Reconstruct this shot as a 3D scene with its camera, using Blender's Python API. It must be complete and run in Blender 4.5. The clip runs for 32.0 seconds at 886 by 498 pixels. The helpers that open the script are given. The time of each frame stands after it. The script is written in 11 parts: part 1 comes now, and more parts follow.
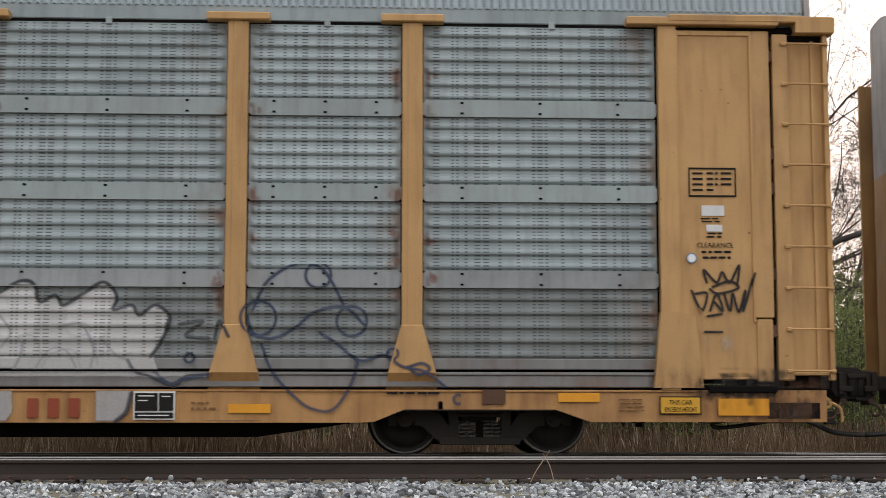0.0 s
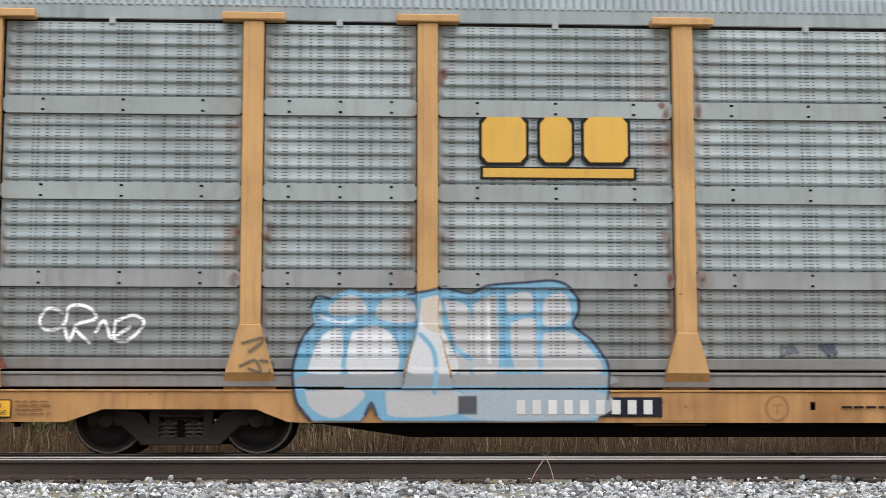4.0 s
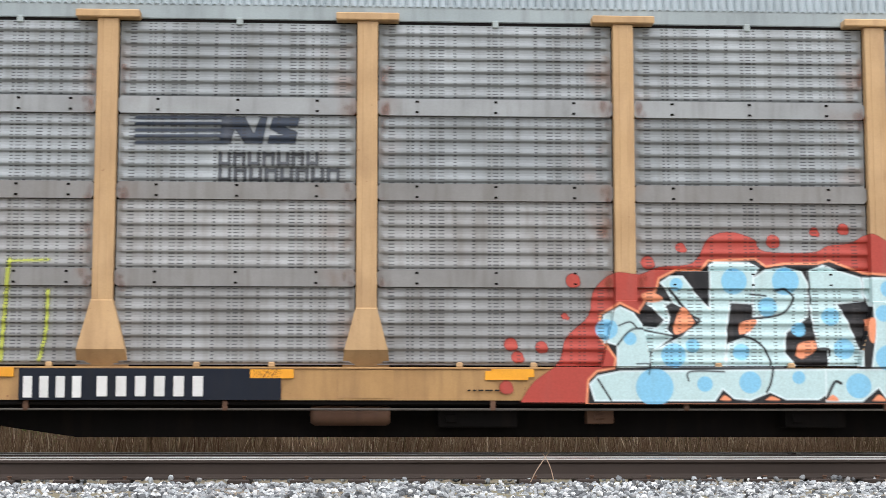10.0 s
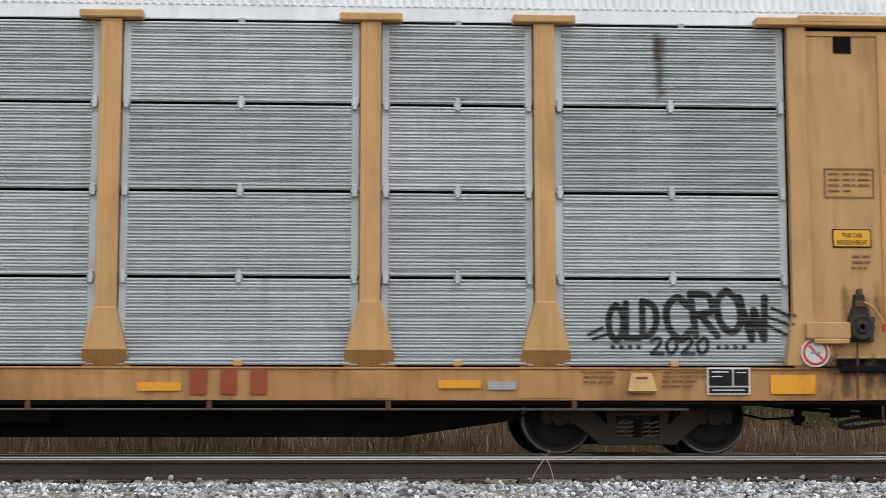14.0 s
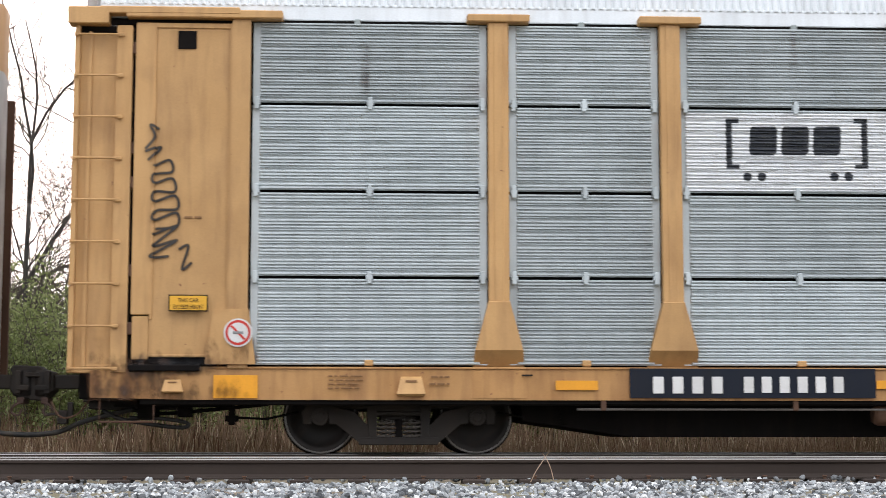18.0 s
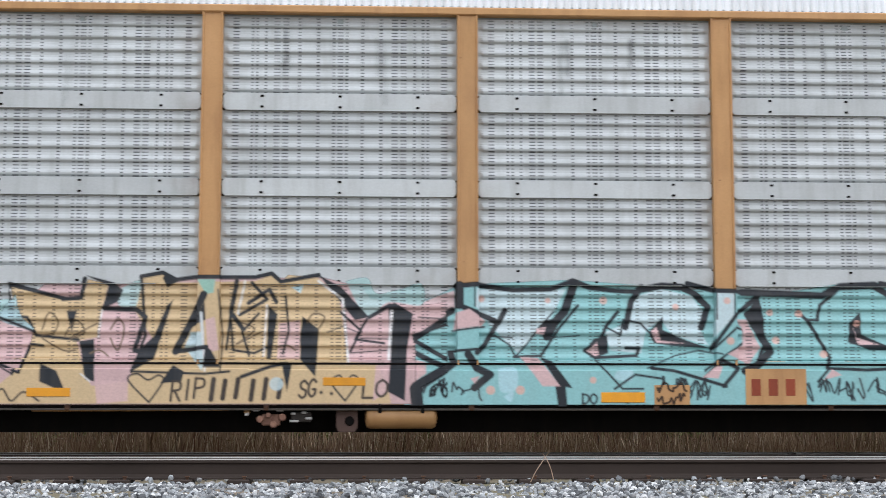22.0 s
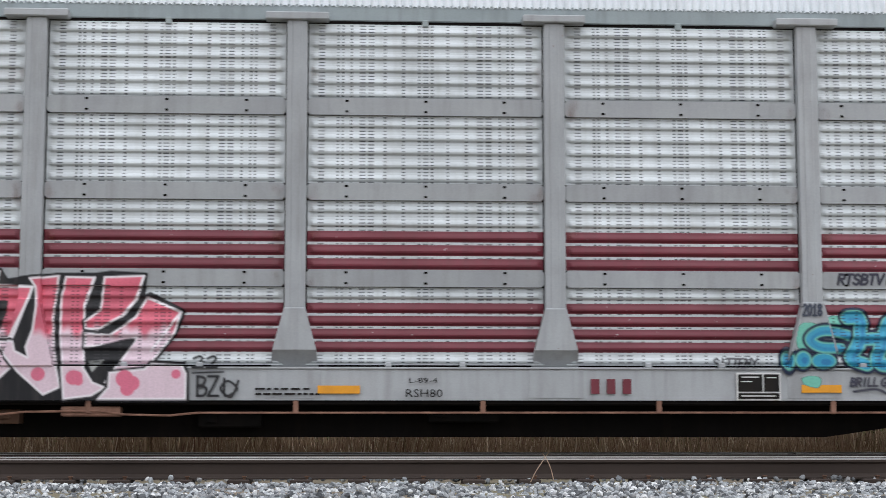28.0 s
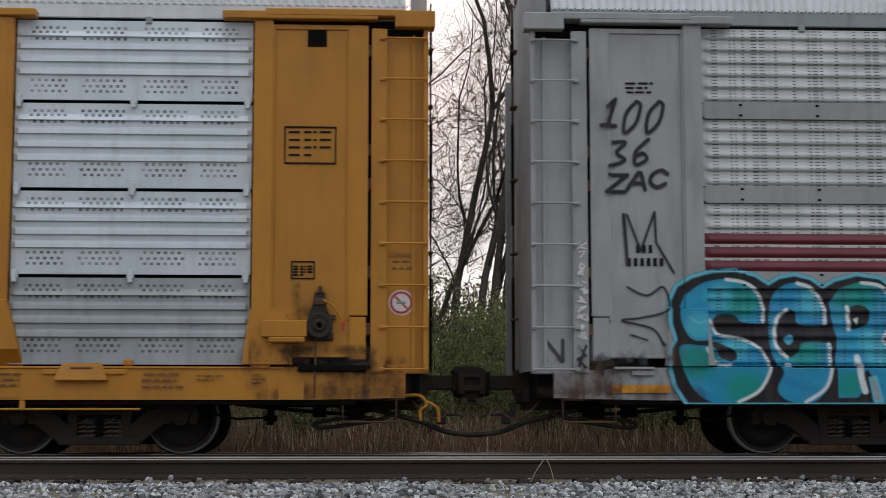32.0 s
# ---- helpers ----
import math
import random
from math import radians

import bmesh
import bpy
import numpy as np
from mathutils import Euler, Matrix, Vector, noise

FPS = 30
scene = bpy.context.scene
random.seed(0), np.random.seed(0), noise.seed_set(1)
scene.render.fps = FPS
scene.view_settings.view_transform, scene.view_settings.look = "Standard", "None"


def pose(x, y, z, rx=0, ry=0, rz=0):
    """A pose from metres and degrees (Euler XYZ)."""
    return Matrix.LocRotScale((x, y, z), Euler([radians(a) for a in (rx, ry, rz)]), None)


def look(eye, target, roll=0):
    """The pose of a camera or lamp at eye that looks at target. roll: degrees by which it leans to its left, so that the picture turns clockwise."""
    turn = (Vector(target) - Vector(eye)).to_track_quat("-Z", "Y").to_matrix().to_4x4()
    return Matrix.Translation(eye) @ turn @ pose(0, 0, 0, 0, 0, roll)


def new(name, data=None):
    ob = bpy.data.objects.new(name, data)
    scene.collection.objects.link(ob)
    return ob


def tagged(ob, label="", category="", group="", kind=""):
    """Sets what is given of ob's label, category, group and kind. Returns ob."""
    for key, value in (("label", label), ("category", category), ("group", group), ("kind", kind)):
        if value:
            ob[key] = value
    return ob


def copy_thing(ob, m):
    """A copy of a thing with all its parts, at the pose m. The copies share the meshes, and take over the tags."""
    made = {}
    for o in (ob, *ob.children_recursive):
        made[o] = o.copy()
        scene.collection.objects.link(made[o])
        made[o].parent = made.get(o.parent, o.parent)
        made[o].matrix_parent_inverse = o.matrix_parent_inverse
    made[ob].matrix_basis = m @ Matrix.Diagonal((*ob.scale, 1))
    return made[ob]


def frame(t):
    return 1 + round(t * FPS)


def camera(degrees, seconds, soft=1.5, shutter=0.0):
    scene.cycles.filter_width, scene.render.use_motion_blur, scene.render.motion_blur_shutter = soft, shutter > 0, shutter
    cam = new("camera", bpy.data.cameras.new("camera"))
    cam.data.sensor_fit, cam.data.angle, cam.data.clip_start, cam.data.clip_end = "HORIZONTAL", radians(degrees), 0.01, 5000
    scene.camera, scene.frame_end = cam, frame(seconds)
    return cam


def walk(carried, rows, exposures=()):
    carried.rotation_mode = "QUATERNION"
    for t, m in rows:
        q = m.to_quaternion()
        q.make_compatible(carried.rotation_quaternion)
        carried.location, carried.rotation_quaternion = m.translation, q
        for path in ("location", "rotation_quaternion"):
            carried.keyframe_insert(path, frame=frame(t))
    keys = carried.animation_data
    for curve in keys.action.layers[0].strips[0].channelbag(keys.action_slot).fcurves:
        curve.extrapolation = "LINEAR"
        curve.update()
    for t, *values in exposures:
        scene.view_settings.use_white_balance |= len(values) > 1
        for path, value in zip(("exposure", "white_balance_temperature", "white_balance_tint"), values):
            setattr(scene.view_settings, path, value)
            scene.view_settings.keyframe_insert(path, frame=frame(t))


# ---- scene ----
CAM_H, PITCH, YAW = 0.217, 6.47, -3.0
cam = camera(30.26, 32.0, soft=0.7, shutter=0.15)
eye = pose(0, 0, CAM_H, 90 + PITCH, 0, YAW)
BASE = 0.02
walk(cam, [(0, eye), (32, eye)],
     exposures=[(t, BASE + e, k, 10) for t, e, k in [(0, -0.37, 6300), (1, 0.58, 6320), (2, 0.46, 6340), (5, -0.07, 6400), (5.5, -0.7, 6420), (6, -0.87, 6450),
                (7, -0.3, 6450), (8, 0.51, 6250), (9, 0.53, 6250), (10, 0.5, 6250), (11, 0.75, 6300), (12, -0.17, 6450), (12.5, -0.88, 6430), (13, -0.6, 6350),
                (14, 0.0, 6250), (17, 0.08, 6150), (18, 0.26, 6100), (19, -0.8, 6250), (20, -0.6, 6150), (21, 0.05, 6050), (22, 0.04, 5980), (23, 0.1, 6050),
                (24, 0.16, 6050), (25, -0.77, 6050), (25.5, -1.15, 6080), (26, -0.75, 6150), (29, -0.07, 5950), (30, -0.05, 5930), (31, -0.14, 5980), (32, -1.02, 6050)]])

# ---- daylight: a bright overcast evening sky ----
world = bpy.data.worlds.new("sky")
scene.world = world
world.use_nodes = True
wn = world.node_tree
sky = wn.nodes.new("ShaderNodeTexSky")
sky.sky_type, sky.sun_disc = "NISHITA", False
sky.sun_elevation, sky.sun_rotation = radians(58), radians(165)
sky.air_density, sky.dust_density, sky.ozone_density = 1.0, 3.0, 1.0
bg = wn.nodes["Background"]
cloud = wn.nodes.new("ShaderNodeHueSaturation")      # thin cloud takes most of the blue out of the sky
cloud.inputs["Saturation"].default_value = 0.45
wn.links.new(sky.outputs[0], cloud.inputs["Color"])
veil = wn.nodes.new("ShaderNodeMix")                  # an even cloud cover over the whole sky
veil.data_type = "RGBA"
veil.inputs[0].default_value = 0.8
veil.inputs[7].default_value = (9.4, 9.05, 8.95, 1)
wn.links.new(cloud.outputs[0], veil.inputs[6])
wn.links.new(veil.outputs[2], bg.inputs[0])
bg.inputs[1].default_value = 0.15
sun = new("sun", bpy.data.lights.new("sun", "SUN"))
sun.data.energy, sun.data.angle, sun.data.color = 1.2, radians(70), (1, 0.99, 0.975)
sun.matrix_world = look((10 * math.sin(radians(165)), 10 * math.cos(radians(165)), 10 * math.tan(radians(58))), (0, 0, 0))


# ---- materials ----
def nodes_of(name):
    m = bpy.data.materials.new(name)
    m.use_nodes = True
    return m, m.node_tree, m.node_tree.nodes["Principled BSDF"]


def link(nt, a, b):
    nt.links.new(a, b)


def arith(nt, op, a, b=None, c=None):
    n = nt.nodes.new("ShaderNodeMath")
    n.operation = op
    for i, v in enumerate((a, b, c)):
        if v is None:
            continue
        if isinstance(v, (int, float)):
            n.inputs[i].default_value = v
        else:
            nt.links.new(v, n.inputs[i])
    return n.outputs[0]


def ramp(nt, value, lo, hi, a=0.0, b=1.0):
    n = nt.nodes.new("ShaderNodeMapRange")
    n.clamp = True
    nt.links.new(value, n.inputs[0])
    for i, v in enumerate((lo, hi, a, b)):
        n.inputs[i + 1].default_value = v
    return n.outputs[0]


def mixed(nt, fac, a, b):
    n = nt.nodes.new("ShaderNodeMix")
    n.data_type = "RGBA"
    for sock, v in ((n.inputs[0], fac), (n.inputs[6], a), (n.inputs[7], b)):
        if isinstance(v, (int, float)):
            sock.default_value = v
        elif isinstance(v, tuple):
            sock.default_value = (*v, 1)
        else:
            nt.links.new(v, sock)
    return n.outputs[2]


def noise_at(nt, vec, scale, detail=3.0, w=None, stretch=None):
    if stretch:
        mp = nt.nodes.new("ShaderNodeMapping")
        mp.inputs["Scale"].default_value = stretch
        nt.links.new(vec, mp.inputs[0])
        vec = mp.outputs[0]
    n = nt.nodes.new("ShaderNodeTexNoise")
    n.noise_dimensions = "4D"
    nt.links.new(vec, n.inputs["Vector"])
    n.inputs["Scale"].default_value, n.inputs["Detail"].default_value = scale, detail
    if w:
        nt.links.new(w, n.inputs["W"])
    return n.outputs["Fac"]


def attribute(nt, name):
    n = nt.nodes.new("ShaderNodeAttribute")
    n.attribute_name = name
    return n.outputs["Fac"]


# columns of punched slots, (distance from the bay's middle, width), in broad and in narrow bays
BROAD = [(0.071, 0.037), (0.251, 0.038), (0.463, 0.038), (0.625, 0.072), (0.72, 0.072), (0.85, 0.037), (0.95, 0.034), (1.004, 0.034), (1.193, 0.072)]
NARROW = [(0.071, 0.035), (0.235, 0.07), (0.345, 0.037), (0.465, 0.037), (0.63, 0.072), (0.74, 0.037)]


def band(nt, value, mid, width):
    return arith(nt, "LESS_THAN", arith(nt, "ABSOLUTE", arith(nt, "SUBTRACT", value, mid)), width / 2)


def slot_mask(nt):
    """1 inside the punched slots of a ribbed sheet; it reads where on its bay a spot lies."""
    dist = arith(nt, "ABSOLUTE", attribute(nt, "across"))
    masks = []
    for cols in (BROAD, NARROW):
        cr = nt.nodes.new("ShaderNodeValToRGB")
        cr.color_ramp.interpolation = "CONSTANT"
        el = cr.color_ramp.elements
        el[0].position, el[0].color = 0.0, (1, 1, 1, 1)
        el[1].position, el[1].color = 0.031 / 1.4, (0, 0, 0, 1)
        for mid, width in cols:
            el.new((mid - width / 2) / 1.4).color = (1, 1, 1, 1)
            el.new((mid + width / 2) / 1.4).color = (0, 0, 0, 1)
        link(nt, arith(nt, "DIVIDE", dist, 1.4), cr.inputs[0])
        masks.append(cr.outputs[0])
    small = arith(nt, "LESS_THAN", attribute(nt, "bay_half"), 1.1)
    pick = mixed(nt, small, masks[0], masks[1])
    rows = arith(nt, "FRACT", arith(nt, "DIVIDE", attribute(nt, "down"), 0.0395))
    return arith(nt, "MULTIPLY", pick, band(nt, rows, 0.5, 0.36))


def perforation_mask(nt):
    """1 inside the staggered holes along the top and the bottom of a perforated panel."""
    dist, down = arith(nt, "ABSOLUTE", attribute(nt, "across")), attribute(nt, "down")
    group = arith(nt, "MAXIMUM", band(nt, dist, 0.35, 0.5), band(nt, dist, 0.97, 0.42))
    out = None
    for z, shift in ((0.088, 0.0), (0.14, 0.5), (0.215, 0.0), (0.7, 0.5), (0.765, 0.0), (0.825, 0.5)):
        hole = band(nt, arith(nt, "FRACT", arith(nt, "ADD", arith(nt, "DIVIDE", dist, 0.077), shift)), 0.5, 0.5)
        row = arith(nt, "MULTIPLY", hole, band(nt, down, z, 0.031))
        out = row if out is None else arith(nt, "MAXIMUM", out, row)
    return arith(nt, "MULTIPLY", out, group)


def surface(name, base, second, dirt=(0.12, 0.09, 0.06), rough=0.6, metal=0.0, scale=1.5, streak=0.35, fine=0.05, bump=0.06, blot=0.0,
            speckle=0.0, spots=(0.16, 0.06, 0.03), slots=None, rust=0.0, spec=0.4, vary=0.07):
    """Painted or bare surface: broad tone change, run-down streaks, fine grain, rust specks; slots: rows of punched slots."""
    m, nt, bs = nodes_of(name)
    tc = nt.nodes.new("ShaderNodeTexCoord")
    oi = nt.nodes.new("ShaderNodeObjectInfo")
    vec = tc.outputs["Object"]
    w = arith(nt, "MULTIPLY", oi.outputs["Random"], 37.0)
    broad = noise_at(nt, vec, scale, 4, w)
    runs = noise_at(nt, vec, 3.2, 4, w, (3.0, 3.0, 0.35))
    grain = noise_at(nt, vec, 60, 3, w)
    col = mixed(nt, ramp(nt, broad, 0.35, 0.65), base, second)
    col = mixed(nt, arith(nt, "MULTIPLY", ramp(nt, runs, 0.48, 0.75), streak), col, dirt)
    if blot:
        patch = noise_at(nt, vec, 1.9, 6, w, (1.0, 1.0, 0.7))
        col = mixed(nt, arith(nt, "MULTIPLY", ramp(nt, patch, 0.5, 0.78), blot), col, dirt)
    shade = arith(nt, "MULTIPLY", ramp(nt, grain, 0.3, 0.7, 1 - fine, 1 + fine), ramp(nt, oi.outputs["Random"], 0, 1, 1 - vary, 1 + vary))
    mul = nt.nodes.new("ShaderNodeVectorMath")
    mul.operation = "SCALE"
    link(nt, col, mul.inputs[0])
    link(nt, shade, mul.inputs["Scale"])
    col = mul.outputs[0]
    if speckle:
        sp = noise_at(nt, vec, 14, 5, w)
        col = mixed(nt, ramp(nt, sp, 0.72 - speckle, 0.78 - speckle), col, spots)
    if rust:
        gen = nt.nodes.new("ShaderNodeSeparateXYZ")
        link(nt, tc.outputs["Generated"], gen.inputs[0])
    if rust:
        edge = ramp(nt, gen.outputs[0], 0.8, 1.0)
        edge2 = ramp(nt, gen.outputs[0], 0.12, 0.0)
        e = arith(nt, "MAXIMUM", edge, arith(nt, "MULTIPLY", edge2, 0.6))
        rn = noise_at(nt, vec, 2.4, 4, w)
        f = arith(nt, "MULTIPLY", arith(nt, "MULTIPLY", e, ramp(nt, rn, 0.5, 0.72)), rust)
        col = mixed(nt, f, col, (0.16, 0.08, 0.045))
    if slots:
        f = slots(nt)
        worn = ramp(nt, noise_at(nt, vec, 5, 3, w), 0.3, 0.6, 0.4, 0.85)
        col = mixed(nt, arith(nt, "MULTIPLY", f, worn), col, (0.035, 0.037, 0.04))
    link(nt, col, bs.inputs["Base Color"])
    link(nt, ramp(nt, broad, 0.3, 0.7, rough - 0.08, rough + 0.1), bs.inputs["Roughness"])
    bs.inputs["Metallic"].default_value = metal
    bs.inputs["Specular IOR Level"].default_value = spec
    if bump:
        bp = nt.nodes.new("ShaderNodeBump")
        bp.inputs["Strength"].default_value, bp.inputs["Distance"].default_value = bump, 0.01
        link(nt, grain, bp.inputs["Height"])
        link(nt, bp.outputs[0], bs.inputs["Normal"])
    return m


M = {
    "yellow": surface("yellow paint", (0.475, 0.282, 0.112), (0.435, 0.253, 0.098), (0.2, 0.1, 0.04), streak=0.4, blot=0.5, speckle=0.02, rough=0.55),
    "yellow_b": surface("sun-faded yellow paint", (0.48, 0.315, 0.16), (0.44, 0.285, 0.14), (0.21, 0.115, 0.055), streak=0.4, blot=0.5, speckle=0.02, rough=0.6),
    # darker than the posts: dirt plus the shade of the sill's downward tilt
    "sill_b": surface("grimy and tilt-shaded ochre sill paint", (0.4, 0.235, 0.09), (0.35, 0.2, 0.075), (0.16, 0.085, 0.04), streak=0.45, blot=0.55, speckle=0.03, rough=0.6),
    "sill_a": surface("rust-washed ochre sill paint", (0.43, 0.235, 0.085), (0.36, 0.185, 0.06), (0.15, 0.06, 0.025), streak=0.5, blot=0.7, speckle=0.05, rough=0.6),
    "yellow_d": surface("orange-yellow paint", (0.48, 0.273, 0.115), (0.44, 0.247, 0.1), (0.22, 0.095, 0.035), streak=0.36, blot=0.38, speckle=0.03, rough=0.55),
    "yellow_f": surface("bright yellow paint", (0.47, 0.208, 0.014), (0.43, 0.187, 0.012), (0.2, 0.085, 0.02), streak=0.22, blot=0.4, speckle=0.01, rough=0.45),
    "gray": surface("gray paint", (0.36, 0.375, 0.385), (0.32, 0.335, 0.345), (0.13, 0.12, 0.11), streak=0.3, speckle=0.01, blot=0.35),
    "steel_a": surface("galvanized steel", (0.285, 0.33, 0.338), (0.23, 0.27, 0.278), (0.13, 0.13, 0.12), rough=0.55, metal=0.15, streak=0.4, slots=slot_mask, rust=1.0, vary=0.1),
    "steel_a_low": surface("darker gray galvanized steel", (0.2, 0.222, 0.22), (0.155, 0.168, 0.162), (0.1, 0.095, 0.085), rough=0.65, metal=0.1, streak=0.4, slots=slot_mask, rust=1.0, vary=0.12),
    "steel_b": surface("weathered galvanized steel", (0.27, 0.294, 0.305), (0.2, 0.216, 0.222), (0.1, 0.092, 0.082), rough=0.55, metal=0.15, streak=0.38, slots=slot_mask, rust=0.9, vary=0.14),
    "steel_b_low": surface("darker browner galvanized steel", (0.265, 0.272, 0.272), (0.2, 0.2, 0.196), (0.11, 0.09, 0.075), rough=0.65, metal=0.1, streak=0.4, slots=slot_mask, rust=0.9, vary=0.14),
    "steel_b_lead": surface("darkest brown-gray galvanized steel", (0.195, 0.195, 0.188), (0.15, 0.146, 0.138), (0.095, 0.078, 0.062), rough=0.7, metal=0.1, streak=0.45, slots=slot_mask, rust=0.9, vary=0.12),
    "steel_c": surface("ridged galvanized steel", (0.47, 0.515, 0.532), (0.4, 0.442, 0.458), (0.2, 0.215, 0.22), rough=0.5, metal=0.2, streak=0.22, scale=1.1, rust=0.3, vary=0.12),
    "steel_d": surface("bright galvanized steel", (0.47, 0.5, 0.508), (0.4, 0.425, 0.43), (0.23, 0.23, 0.225), rough=0.5, metal=0.15, streak=0.33, slots=slot_mask, rust=0.3),
    "steel_e": surface("white-gray galvanized steel", (0.54, 0.575, 0.585), (0.455, 0.485, 0.495), (0.26, 0.26, 0.25), rough=0.5, metal=0.15, streak=0.35, slots=slot_mask, rust=0.2),
    "steel_f": surface("clean galvanized steel", (0.63, 0.69, 0.74), (0.54, 0.6, 0.645), (0.36, 0.38, 0.4), rough=0.42, metal=0.25, streak=0.3),
    "perf": surface("perforated galvanized steel", (0.62, 0.68, 0.73), (0.54, 0.6, 0.645), (0.36, 0.38, 0.4), rough=0.45, metal=0.25, streak=0.3,
                    slots=perforation_mask),
    "steel_f_low": surface("darker clean steel", (0.4, 0.44, 0.46), (0.34, 0.375, 0.395), (0.2, 0.2, 0.2), rough=0.55, metal=0.2, streak=0.4),
    "steel_f_low_holes": surface("darker perforated steel", (0.4, 0.44, 0.46), (0.33, 0.365, 0.385), (0.2, 0.2, 0.2), rough=0.55, metal=0.2, streak=0.4, slots=perforation_mask),
    "strip_a": surface("splice strip steel", (0.29, 0.335, 0.335), (0.25, 0.285, 0.285), (0.15, 0.14, 0.12), rough=0.5, metal=0.1, streak=0.35, rust=0.8),
    "strip_b": surface("dark splice strip", (0.28, 0.296, 0.302), (0.225, 0.235, 0.24), (0.11, 0.1, 0.09), rough=0.55, metal=0.1, streak=0.4, rust=0.8),
    "strip_b_low": surface("darker browner splice strip", (0.215, 0.213, 0.208), (0.178, 0.174, 0.168), (0.1, 0.085, 0.07), rough=0.65, metal=0.1, streak=0.4, rust=0.8),
    "strip_e": surface("gray painted strip", (0.33, 0.345, 0.35), (0.29, 0.30, 0.31), (0.16, 0.16, 0.15), rough=0.5, streak=0.35),
    "strip_d": surface("light splice strip", (0.5, 0.53, 0.535), (0.44, 0.465, 0.47), (0.25, 0.25, 0.23), rough=0.5, metal=0.1, streak=0.35, rust=0.5),
    "maroon": surface("maroon paint", (0.15, 0.022, 0.035), (0.12, 0.018, 0.028), (0.08, 0.03, 0.03), rough=0.5, streak=0.3, speckle=0.02, spots=(0.4, 0.4, 0.4)),
    # also colours the strips and linings that stand in for shade
    "black": surface("sooty underframe and shade strip black", (0.006, 0.0055, 0.005), (0.009, 0.008, 0.008), (0.02, 0.014, 0.01), rough=0.9, streak=0.3, spec=0.06),
    "truck": surface("grimy cast steel", (0.026, 0.023, 0.021), (0.04, 0.034, 0.03), (0.045, 0.03, 0.02), rough=0.8, streak=0.35, spec=0.2),
    "wheel": surface("wheel steel", (0.011, 0.0095, 0.009), (0.018, 0.015, 0.013), (0.045, 0.03, 0.02), rough=0.65, metal=0.3),
    "tread": surface("worn tread steel", (0.34, 0.33, 0.32), (0.26, 0.25, 0.24), (0.12, 0.1, 0.08), rough=0.4, metal=0.3),
    "spring": surface("spring steel", (0.11, 0.1, 0.09), (0.085, 0.075, 0.066), (0.04, 0.03, 0.022), rough=0.6, metal=0.2),
    "rubber": surface("black rubber hose", (0.012, 0.012, 0.012), (0.018, 0.018, 0.018), rough=0.6),
    "rusty": surface("brown rusty steel", (0.1, 0.05, 0.028), (0.075, 0.038, 0.022), (0.035, 0.02, 0.014), rough=0.8, streak=0.5),
    "roof": surface("roof sheet steel", (0.32, 0.375, 0.405), (0.27, 0.32, 0.345), (0.18, 0.19, 0.19), rough=0.45, metal=0.2),
    "roof_w": surface("pale roof sheet", (0.7, 0.74, 0.77), (0.62, 0.66, 0.69), (0.35, 0.35, 0.35), rough=0.45, metal=0.1),
    "fascia": surface("roof fascia steel", (0.28, 0.325, 0.335), (0.24, 0.28, 0.29), (0.1, 0.1, 0.1), rough=0.5, metal=0.1),
    "tank": surface("tan tank paint", (0.33, 0.185, 0.075), (0.27, 0.15, 0.055), (0.2, 0.09, 0.04), rough=0.5, streak=0.3, blot=0.4),
    "valve": surface("bare rusty casting", (0.26, 0.14, 0.095), (0.16, 0.08, 0.055), (0.08, 0.045, 0.03), rough=0.75, streak=0.5, scale=6.0),
    "rust_dark": surface("dark brown rust", (0.09, 0.055, 0.045), (0.07, 0.04, 0.03), (0.03, 0.02, 0.015), rough=0.8, streak=0.5),
    "pale": surface("pale end door steel", (0.44, 0.43, 0.42), (0.37, 0.36, 0.345), (0.16, 0.11, 0.08), rough=0.55, streak=0.6, blot=0.5, speckle=0.03),
    "orange": surface("amber reflective tape", (0.7, 0.31, 0.012), (0.63, 0.27, 0.01), (0.3, 0.12, 0.02), rough=0.4, streak=0.2),
    "placard": surface("amber placard", (0.62, 0.335, 0.02), (0.58, 0.31, 0.02), (0.3, 0.2, 0.03), rough=0.45, streak=0.15),
    "ink": surface("black stencil paint", (0.012, 0.011, 0.011), (0.017, 0.015, 0.014), (0.03, 0.022, 0.015), rough=0.7, streak=0.3, spec=0.12),
    "brown_ink": surface("faded brown stencil", (0.2, 0.1, 0.035), (0.16, 0.08, 0.03), (0.12, 0.06, 0.03), rough=0.6, streak=0.3),
    "navy": surface("navy panel paint", (0.008, 0.011, 0.019), (0.012, 0.015, 0.024), (0.022, 0.02, 0.019), rough=0.6, spec=0.15),
    "white": surface("white paint", (0.62, 0.62, 0.61), (0.55, 0.55, 0.54), (0.35, 0.32, 0.28), rough=0.5, streak=0.2),
    "red": surface("brick red paint", (0.25, 0.045, 0.014), (0.21, 0.036, 0.012), (0.12, 0.04, 0.02), rough=0.5),
    "gold": surface("gold emblem paint", (0.6, 0.36, 0.06), (0.55, 0.32, 0.05), (0.3, 0.2, 0.06), rough=0.5),
    "signred": surface("sign red", (0.5, 0.03, 0.02), (0.45, 0.03, 0.02), rough=0.45),
    "rail": surface("rusty rail web", (0.036, 0.024, 0.018), (0.025, 0.017, 0.013), (0.025, 0.018, 0.015), rough=0.8, streak=0.2, scale=0.6),
    "railhead": surface("polished rail head", (0.3, 0.29, 0.28), (0.24, 0.23, 0.22), (0.12, 0.1, 0.08), rough=0.32, metal=0.85, scale=0.5),
